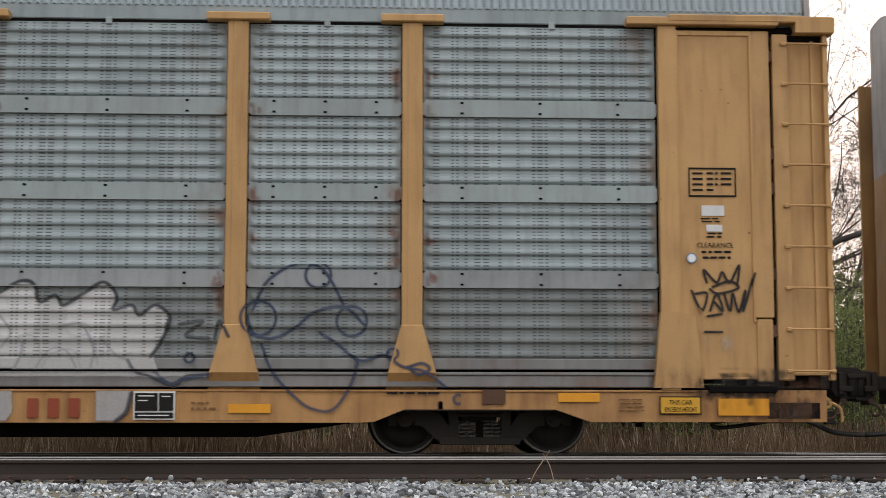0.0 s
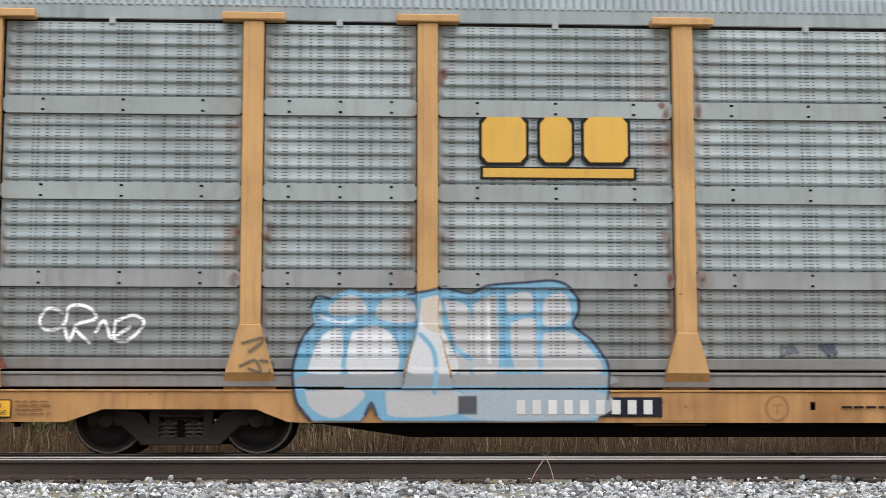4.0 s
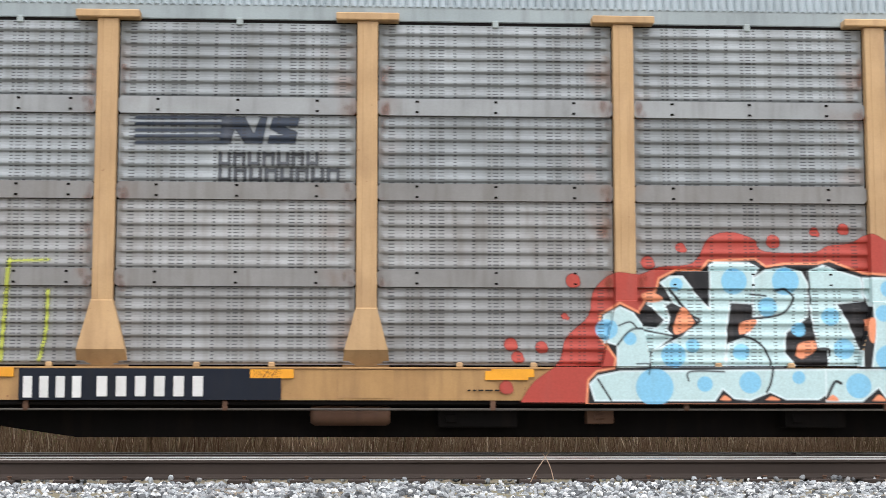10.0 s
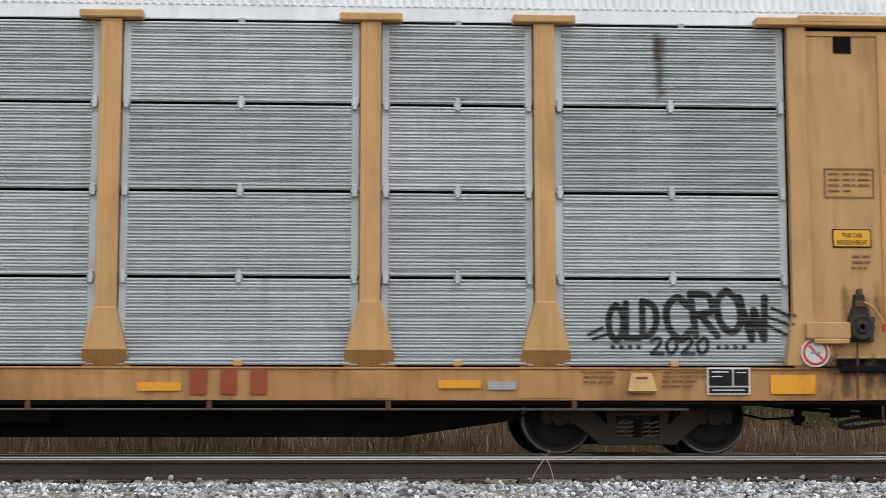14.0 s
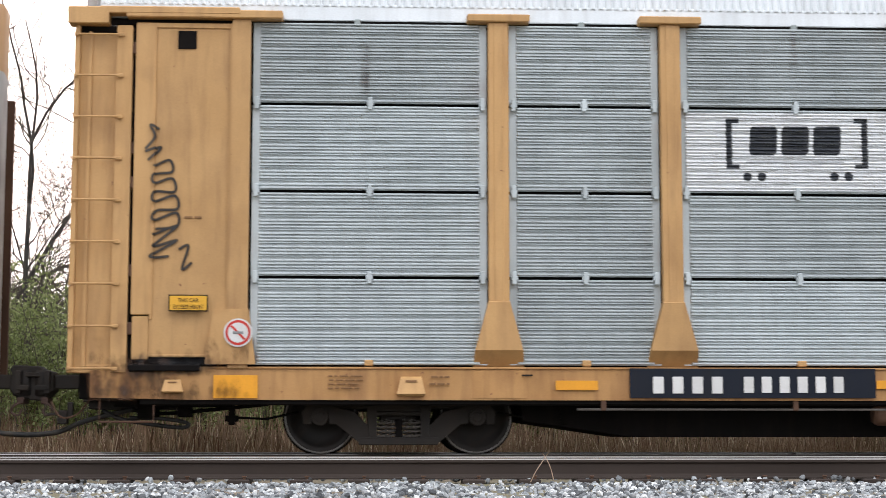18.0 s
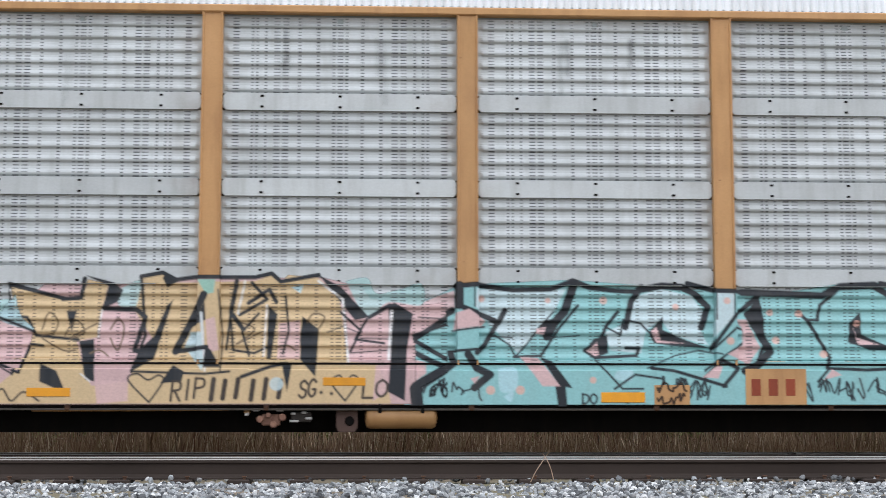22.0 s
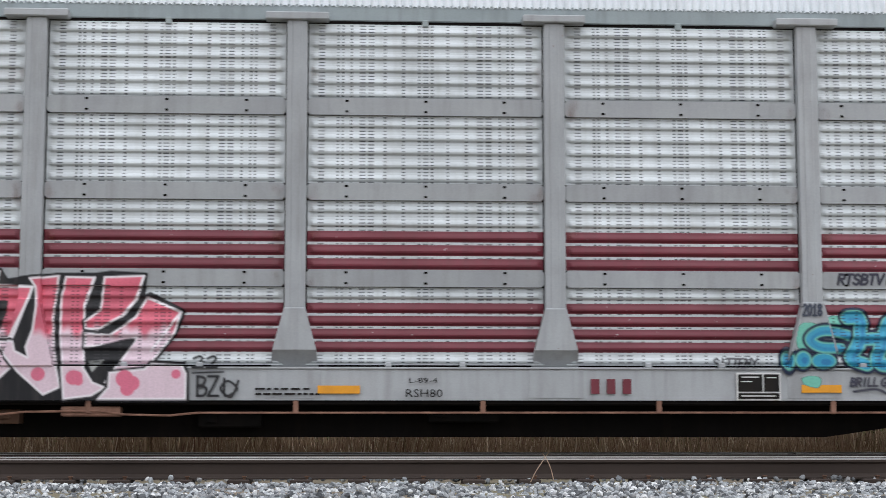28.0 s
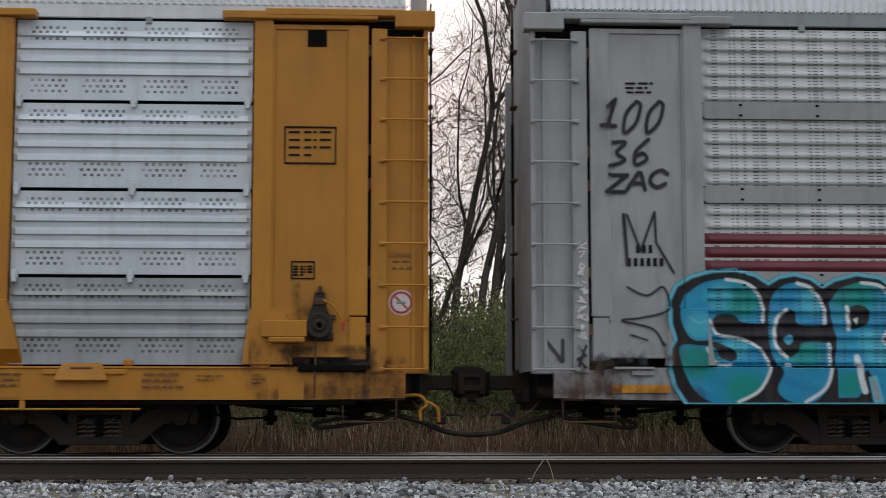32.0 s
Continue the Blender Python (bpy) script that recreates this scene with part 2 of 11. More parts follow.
    "tie": surface("weathered tie timber", (0.07, 0.055, 0.043), (0.05, 0.04, 0.032), rough=0.9, streak=0.5),
}


def stone_material():
    m, nt, bs = nodes_of("crushed ballast stone")
    geo = nt.nodes.new("ShaderNodeNewGeometry")
    cr = nt.nodes.new("ShaderNodeValToRGB")
    e = cr.color_ramp.elements
    e[0].position, e[0].color = 0.0, (0.04, 0.043, 0.048, 1)
    e[1].position, e[1].color = 1.0, (0.68, 0.69, 0.69, 1)
    for pos, c in ((0.3, (0.13, 0.138, 0.145, 1)), (0.6, (0.375, 0.4, 0.415, 1)), (0.8, (0.25, 0.25, 0.25, 1)), (0.86, (0.5, 0.515, 0.52, 1))):
        cr.color_ramp.elements.new(pos).color = c
    link(nt, geo.outputs["Random Per Island"], cr.inputs[0])
    tc = nt.nodes.new("ShaderNodeTexCoord")
    n = noise_at(nt, tc.outputs["Object"], 70, 4)
    mul = nt.nodes.new("ShaderNodeVectorMath")
    mul.operation = "SCALE"
    link(nt, cr.outputs[0], mul.inputs[0])
    link(nt, ramp(nt, n, 0.3, 0.7, 0.75, 1.2), mul.inputs["Scale"])
    link(nt, mul.outputs[0], bs.inputs["Base Color"])
    bs.inputs["Roughness"].default_value = 0.8
    bp = nt.nodes.new("ShaderNodeBump")
    bp.inputs["Strength"].default_value, bp.inputs["Distance"].default_value = 0.4, 0.01
    link(nt, n, bp.inputs["Height"])
    link(nt, bp.outputs[0], bs.inputs["Normal"])
    return m


def island_material(name, stops, rough=0.8, translucent=0.0):
    m, nt, bs = nodes_of(name)
    geo = nt.nodes.new("ShaderNodeNewGeometry")
    cr = nt.nodes.new("ShaderNodeValToRGB")
    el = cr.color_ramp.elements
    el[0].position, el[0].color = stops[0][0], (*stops[0][1], 1)
    el[1].position, el[1].color = stops[-1][0], (*stops[-1][1], 1)
    for pos, c in stops[1:-1]:
        el.new(pos).color = (*c, 1)
    link(nt, geo.outputs["Random Per Island"], cr.inputs[0])
    tc = nt.nodes.new("ShaderNodeTexCoord")
    n = noise_at(nt, tc.outputs["Object"], 9, 4)
    mul = nt.nodes.new("ShaderNodeVectorMath")
    mul.operation = "SCALE"
    link(nt, cr.outputs[0], mul.inputs[0])
    link(nt, ramp(nt, n, 0.3, 0.7, 0.8, 1.2), mul.inputs["Scale"])
    link(nt, mul.outputs[0], bs.inputs["Base Color"])
    bs.inputs["Roughness"].default_value = rough
    if translucent:
        tl = nt.nodes.new("ShaderNodeBsdfTranslucent")
        link(nt, mul.outputs[0], tl.inputs[0])
        mx = nt.nodes.new("ShaderNodeMixShader")
        mx.inputs[0].default_value = translucent
        link(nt, bs.outputs[0], mx.inputs[1])
        link(nt, tl.outputs[0], mx.inputs[2])
        link(nt, mx.outputs[0], nt.nodes["Material Output"].inputs["Surface"])
    return m


M["stone"] = stone_material()
M["stalk"] = island_material("dry weed stalks", [(0, (0.2, 0.125, 0.075)), (0.4, (0.34, 0.235, 0.14)), (0.62, (0.13, 0.062, 0.036)), (0.8, (0.25, 0.165, 0.09)), (0.9, (0.22, 0.17, 0.08)), (1, (0.78, 0.66, 0.48))])
M["leaf"] = island_material("spring leaves", [(0, (0.15, 0.18, 0.06)), (0.6, (0.24, 0.28, 0.1)), (1, (0.38, 0.41, 0.18))], 0.7, 0.5)
M["undergrowth"] = island_material("olive undergrowth leaves", [(0, (0.16, 0.18, 0.06)), (0.6, (0.26, 0.28, 0.1)), (0.85, (0.34, 0.34, 0.14)), (1, (0.26, 0.2, 0.11))], 0.8, 0.4)
M["straw"] = surface("pale dead straw", (0.42, 0.3, 0.22), (0.34, 0.24, 0.17), rough=0.9, scale=8)
M["bark"] = surface("gray-brown bark", (0.06, 0.052, 0.046), (0.09, 0.078, 0.068), (0.02, 0.018, 0.016), rough=0.9, scale=4, bump=0.5)
M["twig"] = surface("brown twigs", (0.085, 0.07, 0.055), (0.11, 0.09, 0.068), (0.03, 0.022, 0.018), rough=0.9, scale=4)


def ground_material():
    m, nt, bs = nodes_of("ground soil and grass")
    tc = nt.nodes.new("ShaderNodeTexCoord")
    v = tc.outputs["Object"]
    a, b = noise_at(nt, v, 0.6, 5), noise_at(nt, v, 22, 5)
    col = mixed(nt, ramp(nt, a, 0.4, 0.62), (0.17, 0.135, 0.095), (0.13, 0.13, 0.065))
    col = mixed(nt, ramp(nt, b, 0.35, 0.7), col, (0.2, 0.16, 0.11))
    link(nt, col, bs.inputs["Base Color"])
    bs.inputs["Roughness"].default_value = 0.95
    bp = nt.nodes.new("ShaderNodeBump")
    bp.inputs["Strength"].default_value, bp.inputs["Distance"].default_value = 0.8, 0.05
    link(nt, b, bp.inputs["Height"])
    link(nt, bp.outputs[0], bs.inputs["Normal"])
    return m


M["ground"] = ground_material()


# ---- mesh helpers ----
def mesh(name, verts, faces, mats, index=None, smooth=False):
    me = bpy.data.meshes.new(name)
    me.from_pydata(verts, [], faces)
    for m in (mats if isinstance(mats, (list, tuple)) else [mats]):
        me.materials.append(m)
    if index is not None:
        me.polygons.foreach_set("material_index", index)
    if smooth:
        me.polygons.foreach_set("use_smooth", [True] * len(me.polygons))
    me.update()
    return me


def put(name, me, parent=None, at=(0, 0, 0), label=""):
    ob = new(name, me)
    ob.parent = parent
    ob.location = at
    return tagged(ob, label) if label else ob


def boxed(parts):
    """Vertices and faces of several boxes (x0, x1, y0, y1, z0, z1), with a small chamfer along the long edges."""
    vs, fs = [], []
    for x0, x1, y0, y1, z0, z1 in parts:
        b = min(0.012, (x1 - x0) / 5, (y1 - y0) / 5, (z1 - z0) / 5)
        n = len(vs)
        for z, i in ((z0, b), (z0 + b, 0), (z1 - b, 0), (z1, b)):
            vs += [(x0 + i, y0 + i, z), (x1 - i, y0 + i, z), (x1 - i, y1 - i, z), (x0 + i, y1 - i, z)]
        fs.append((n + 3, n + 2, n + 1, n))
        for k in range(3):
            for j in range(4):
                fs.append((n + k * 4 + j, n + k * 4 + (j + 1) % 4, n + k * 4 + 4 + (j + 1) % 4, n + k * 4 + 4 + j))
        fs.append((n + 12, n + 13, n + 14, n + 15))
    return vs, fs


def box_mesh(name, parts, mat):
    vs, fs = boxed(parts)
    return mesh(name, vs, fs, mat)


def prism(outline, y0, y1, inset=0.0):
    """A slab with the outline (x, z), from y0 (near side) to y1."""
    n = len(outline)
    cx, cz = sum(p[0] for p in outline) / n, sum(p[1] for p in outline) / n
    k = 1 - inset
    vs = [(cx + (x - cx) * k, y0, cz + (z - cz) * k) for x, z in outline] + [(x, y0 + inset * 0.3, z) for x, z in outline] + [(x, y1, z) for x, z in outline]
    fs = [tuple(range(n)), tuple(range(3 * n - 1, 2 * n - 1, -1))]
    for r in (0, n):
        fs += [(r + i, r + n + i, r + n + (i + 1) % n, r + (i + 1) % n) for i in range(n)]
    area = sum(outline[i][0] * outline[(i + 1) % n][1] - outline[(i + 1) % n][0] * outline[i][1] for i in range(n))
    if area < 0:
        fs = [tuple(reversed(f)) for f in fs]
    return vs, fs


def tube(points, radius, sides=6, taper=None):
    """A tube along the points; taper: the radius at its end."""
    pts = [Vector(p) for p in points]
    vs, fs = [], []
    n = len(pts)
    for i, p in enumerate(pts):
        d = (pts[min(i + 1, n - 1)] - pts[max(i - 1, 0)]).normalized()
        a = d.orthogonal().normalized() if i == 0 else (a - d * a.dot(d)).normalized()
        b = d.cross(a)
        r = radius if taper is None else radius + (taper - radius) * i / (n - 1)
        for k in range(sides):
            t = 2 * math.pi * k / sides
            vs.append(tuple(p + a * (r * math.cos(t)) + b * (r * math.sin(t))))
    for i in range(n - 1):
        for k in range(sides):
            fs.append((i * sides + k, i * sides + (k + 1) % sides, (i + 1) * sides + (k + 1) % sides, (i + 1) * sides + k))
    fs.append(tuple(range(sides - 1, -1, -1)))
    fs.append(tuple(range((n - 1) * sides, n * sides)))
    return vs, fs


def joined(pieces):
    vs, fs = [], []
    for v, f in pieces:
        n = len(vs)
        vs += v
        fs += [tuple(i + n for i in q) for q in f]
    return vs, fs


def lathe(profile, sides, axis_y=True):
    """Turn the profile (radius, y) round the y axis."""
    vs, fs = [], []
    n = len(profile)
    for k in range(sides):
        t = 2 * math.pi * k / sides
        for r, y in profile:
            vs.append((r * math.cos(t), y, r * math.sin(t)))
    for k in range(sides):
        k2 = (k + 1) % sides
        for i in range(n - 1):
            fs.append((k * n + i, k * n + i + 1, k2 * n + i + 1, k2 * n + i))
    return vs, fs


def smooth_line(pts, steps=6):
    """A smooth curve through the points."""
    out = []
    n = len(pts)
    for i in range(n - 1):
        p0, p1, p2, p3 = (np.array(pts[max(0, min(n - 1, j))], float) for j in (i - 1, i, i + 1, i + 2))
        for s in range(steps):
            t = s / steps
            out.append(tuple(0.5 * (2 * p1 + (p2 - p0) * t + (2 * p0 - 5 * p1 + 4 * p2 - p3) * t * t + (3 * p1 - p0 - 3 * p2 + p3) * t ** 3)))
    out.append(tuple(map(float, pts[-1])))
    return out


# ---- ground, tracks, ballast ----
TRAIN_Y, SIDE_Y = 20.04, 1.55          # the train's centre line; half the width of a car
NEAR_Y = 15.97                          # centre line of the empty near track
LEVEL = -0.2


def build_ground():
    xs = [-1500, -300, -80] + [-40 + 2 * i for i in range(41)] + [80, 300, 1500]
    ys = [-1500, -200, -30, 0, 6, 9, 11, 12, 13, 14, 15, 16.5, 18, 20, 21.5, 22.5, 23.5, 25, 27, 30, 34, 40, 48, 60, 90, 200, 600, 2500]
    vs, fs = [], []
    for y in ys:
        for x in xs:
            far = max(0.0, min(1.0, (y - 21.8) / 2))
            rise = max(0.0, min(1.0, (y - 30) / 40))
            z = LEVEL - 0.03 - 0.1 * far + 2.6 * rise * rise * (3 - 2 * rise) + (noise.noise((x * 0.3, y * 0.3, 0)) * 0.1 if 22 < y < 80 else 0)
            if y < 11:
                z -= 0.06 * min(11 - y, 8)
            vs.append((x, y, z))
    w = len(xs)
    for j in range(len(ys) - 1):
        for i in range(w - 1):
            fs.append((j * w + i, j * w + i + 1, (j + 1) * w + i + 1, (j + 1) * w + i))
    tagged(put("ground", mesh("ground", vs, fs, M["ground"], smooth=True)), "brown weedy ground beside the railway", "ground", kind="structure")


def build_rails():
    half = [(0.0, 0.0), (0.034, -0.004), (0.037, -0.012), (0.036, -0.036), (0.01, -0.05), (0.009, -0.14), (0.03, -0.166), (0.072, -0.176), (0.072, -0.187)]
    prof = half + [(-x, z) for x, z in half[::-1][:-1]]
    n = len(prof)
    xs = [-160, -60] + [-20 + i for i in range(41)] + [60, 160]
    vs = [(x, a, b) for x in xs for a, b in prof]
    fs, idx = [], []
    for i in range(len(xs) - 1):
        for k in range(n):
            fs.append((i * n + k, i * n + (k + 1) % n, (i + 1) * n + (k + 1) % n, (i + 1) * n + k))
            idx.append(1 if k in (0, 1, n - 1, n - 2) else 0)
    me = mesh("rail", vs, [tuple(reversed(f)) for f in fs], [M["rail"], M["railhead"]], idx)
    for y0, which in ((NEAR_Y, "empty near track"), (TRAIN_Y, "track under the freight train")):
        for dy in (-0.7525, 0.7525):
            tagged(put("rail", me, at=(0, y0 + dy, 0)), "rusty brown steel rail with a polished head on the " + which, "rail", "rails", "structure")
    tie = mesh("railway_tie", *boxed([(-0.115, 0.115, -1.3, 1.3, -0.42, -0.242)]), M["tie"])
    plate = box_mesh("tie_plate", [(-0.1, 0.1, -0.17, 0.17, -0.242, -0.187)], M["rail"])
    spike = box_mesh("rail_spike", [(-0.012, 0.012, -0.012, 0.012, -0.2, -0.165), (-0.02, 0.02, -0.02, 0.02, -0.168, -0.155)], M["rusty"])
    for y0 in (NEAR_Y, TRAIN_Y):
        first = put("railway_tie", tie, at=(-9, y0, 0))
        tagged(first, "dark weathered timber tie bedded in gray ballast", "railway tie", "railway ties")
        for dy in (-0.7525, 0.7525):
            p = put("tie_plate", plate, first, (0, dy, 0))
            put("rail_spike", spike, p, (0.05, -0.1, 0))
            put("rail_spike", spike, p, (-0.05, 0.1, 0))
        for i in range(1, 38):
            copy_thing(first, pose(-9 + i * 0.53 + 0.02 * math.sin(i * 7.1), y0, 0, 0, 0, 1.2 * math.sin(i * 3.3)))


def build_ballast():
    rng = np.random.RandomState(3)
    ico_v = np.array(bm_ico(), float)
    vs, fs = [], []
    zones = [(-5.5, 6.5, 9.4, 15.12, 0.043, 15500), (-6.5, 7.5, 15.3, 16.6, 0.05, 600), (-7, 8, 17.2, 19.1, 0.05, 900), (-8, 9.5, 20.9, 22.2, 0.055, 700)]
    for x0, x1, y0, y1, size, limit in zones:
        for _ in range(limit):
            x, y = rng.uniform(x0, x1), rng.uniform(y0, y1)
            r = size * rng.uniform(0.55, 1.15) * 0.62
            top = LEVEL + 0.012 - 0.06 * max(0, 11 - y) + 0.03 * noise.noise((x * 1.3, y * 1.3, 5.0))
            if y < 15.1:
                top -= 0.043
            rot = np.linalg.qr(rng.normal(size=(3, 3)))[0]
            v = ico_v * rng.uniform(0.7, 1.25, ico_v.shape[0])[:, None] * (r * rng.uniform(0.75, 1.25, 3))
            v = v @ rot + (x, y, top - r * 0.25 + rng.uniform(-0.01, 0.014))
            n = len(vs)
            vs += v.tolist()
            fs += [(a + n, b + n, c + n) for a, b, c in ICO_F]
    tagged(put("ballast", mesh("ballast", vs, fs, M["stone"])), "gray crushed stone ballast along the near rail", "ballast", kind="stuff")


ICO_F = []


def bm_ico():
    bm = bmesh.new()
    bmesh.ops.create_icosphere(bm, subdivisions=1, radius=1)
    bm.verts.ensure_lookup_table()
    vs = [tuple(v.co) for v in bm.verts]
    ICO_F.extend(tuple(v.index for v in f.verts) for f in bm.faces)
    bm.free()
    return vs


def build_backdrop():
    """Bright warm cloud low in the sky, far beyond the trees."""
    m, nt, bs = nodes_of("low bright cloud")
    tc = nt.nodes.new("ShaderNodeTexCoord")
    n = noise_at(nt, tc.outputs["Object"], 0.006, 3)
    em = nt.nodes.new("ShaderNodeEmission")
    link(nt, mixed(nt, ramp(nt, n, 0.35, 0.65), (1.0, 0.8, 0.68), (1.0, 0.88, 0.79)), em.inputs[0])
    em.inputs[1].default_value = 3.2
    link(nt, em.outputs[0], nt.nodes["Material Output"].inputs["Surface"])
    back = put("backdrop", mesh("backdrop", [(-1400, 1300, -20), (1400, 1300, -20), (1400, 1300, 520), (-1400, 1300, 520)], [(3, 2, 1, 0)], m))
    tagged(back, "bright pale pink overcast sky low over the horizon", "sky", kind="structure")


build_ground()
build_backdrop()
build_rails()
build_ballast()

# ---- the train ----
# motion: seconds and the metres that the train has rolled
ROLLED = [(0, 0.0), (1, 4.05), (2, 8.324), (5, 21.181), (6, 25.429), (7, 29.856), (8, 34.13), (9, 38.595), (10, 43.093), (11, 47.462), (12, 52.034),
          (13, 56.508), (14, 61.121), (17, 74.893), (18, 79.352), (19, 84.033), (20, 88.647), (21, 93.168), (22, 97.84), (23, 102.359),
          (24, 107.028), (25, 111.695), (26, 116.21), (29, 130.243), (30, 134.765), (31, 139.356), (32, 143.946)]
FLUSH_EDGES = [-12.3, -9.36, -7.35, -4.41, -1.46, 1.46, 4.41, 7.35, 9.36, 12.3]
POSTS = [-9.38, -7.385, -4.43, -1.478, 1.478, 4.43, 7.385, 9.38]
END_POST = 12.323
CARS = []                               # (car, wheelsets, place at the start, wheel radius)
MESHES = {}


def once(key, make):
    if key not in MESHES:
        MESHES[key] = make()
    return MESHES[key]


def rib_profile(style, h):
    """Depth of a side sheet from its top down: (z below the top, depth, stripe number)."""
    out = []
    if style == "rib":
        n = max(1, round(h / 0.158))
        p = h / n
        for i in range(n):
            t = i * p
            out += [(t, 0.0, i), (t + p * 0.2, 0.001, i), (t + p * 0.38, 0.008, i), (t + p * 0.55, 0.022, i), (t + p * 0.66, 0.028, i), (t + p * 0.78, 0.025, i), (t + p * 0.93, 0.002, i)]
        out.append((h, 0.0, n - 1))
    elif style == "slat":
        n = max(1, round(h / 0.0375))
        p = h / n
        for i in range(n):
            t = i * p
            deep = i % 4 == 3
            out += [(t, 0.0, i), (t + p * 0.08, 0.02, i), (t + p * 0.3, 0.03, i), (t + p * (0.3 if deep else 0.62), 0.03, i), (t + p * (0.36 if deep else 0.68), 0.0 if deep else 0.005, i), (t + p * 0.97, 0.0 if deep else 0.005, i)]
        out.append((h, 0.0, n - 1))
    else:
        out += [(0.0, 0.0, 0), (0.13 * h, 0.0, 0), (0.15 * h, 0.006, 1)]
        for i, end in enumerate((0.215, 0.375, 0.535, 0.695)):
            a = end - 0.1
            if i:
                out.append((a * h, 0.0, 1))
            out += [((a + 0.04) * h if i else 0.16 * h, 0.03 if i else 0.01, 1), ((end - 0.012) * h, 0.034, 1), (end * h, 0.0, 1)]
        out += [(0.72 * h, 0.0, 0), (h, 0.0, 0)]
    return out


def sheet_mesh(style, w, h, mats, stripes=()):
    """A ribbed side sheet, its origin at the middle of its top edge, the ribs closed at both ends; stripes: ribs with the second material."""
    prof = rib_profile(style, h)
    cols = {"rib": [0.0, 0.025, 0.07], "slat": [0.0, 0.085, 0.09], "wide": [0.0, 0.02, 0.05]}[style]
    gain = {"rib": [0.0, 0.25, 1.0], "slat": [0.0, 0.0, 1.0], "wide": [0.0, 0.2, 1.0]}[style]
    cols = [x - w / 2 for x in cols] + [w / 2 - x for x in cols[::-1]]
    gain = gain + gain[::-1]
    vs, fs, idx = [], [], []
    c = len(cols)
    for z, d, _ in prof:
        vs += [(x, -d * g, -z) for x, g in zip(cols, gain)]
    for r in range(len(prof) - 1):
        for i in range(c - 1):
            fs.append((r * c + i, (r + 1) * c + i, (r + 1) * c + i + 1, r * c + i + 1))
            idx.append(1 if prof[r][2] in stripes and (style == 'wide' or prof[r][1] > 0.0005) else 0)
    n, last = len(vs), (len(prof) - 1) * c
    a, b = -w / 2, w / 2
    vs += [(a, 0.03, 0), (b, 0.03, 0), (b, 0.03, -h), (a, 0.03, -h)]
    fs += [(n, n + 1, n + 2, n + 3), tuple(range(c - 1, -1, -1))[::-1] + (n + 1, n), (last,) + (n + 3, n + 2) + tuple(range(last + c - 1, last, -1))]
    idx += [0, 0, 0]
    me = mesh("side_sheet", vs, fs, mats, idx)
    for key, value in (("across", [v[0] for v in vs]), ("down", [-v[2] for v in vs]), ("bay_half", [w / 2] * len(vs))):
        me.attributes.new(key, "FLOAT", "POINT").data.foreach_set("value", value)
    return me


def strip_mesh(w, h, mat, bolts):
    """A flat splice strip with clipped corners and pairs of bolts."""
    c = 0.035
    v, f = prism([(0, -c), (0, -h + c), (c, -h), (w - c, -h), (w, -h + c), (w, -c), (w - c, 0), (c, 0)], -0.042, 0.0, 0.01)
    idx = [0] * len(f)
    for i in range(bolts):
        x = w * (i + 0.5) / bolts
        for z in (-0.035, -h + 0.04):
            bv, bf = boxed([(x - 0.019, x + 0.019, -0.052, -0.04, z - 0.011, z + 0.011)])
            v, f = joined([(v, f), (bv, bf)])
            idx += [1] * len(bf)
    return mesh("splice_strip", v, f, [mat, M["black"]], idx)


def wheel_meshes(r):
    prof = [(0.0, -0.06), (0.075, -0.06), (0.085, -0.02), (r * 0.55, 0.0), (r * 0.8, -0.045), (r * 0.835, -0.07), (r - 0.02, -0.07), (r, -0.062), (r, 0.05),
            (r + 0.026, 0.058), (r + 0.022, 0.075), (r * 0.83, 0.07), (r * 0.78, 0.03), (0.12, 0.04), (0.08, 0.08), (0.08, 0.68)]
    v1, f1 = lathe(prof, 40)
    per = len(prof) - 1
    i1 = [1 if k % per in (6, 7) else 0 for k in range(len(f1))]
    marks = boxed([(-0.02, 0.02, -0.075, -0.05, r * 0.86, r * 0.95), (-0.03, 0.03, -0.068, -0.03, 0.1, 0.16)])
    v, f = joined([(v1, f1), marks])
    m1 = mesh("wheel", [(x, y, z) for x, y, z in v], [tuple(reversed(q)) for q in f], [M["wheel"], M["tread"]], i1 + [0] * len(marks[1]), True)
    v2 = [(x, -y, z) for x, y, z in v]
    m2 = mesh("wheel", v2, f, [M["wheel"], M["tread"]], i1 + [0] * len(marks[1]), True)
    return m1, m2


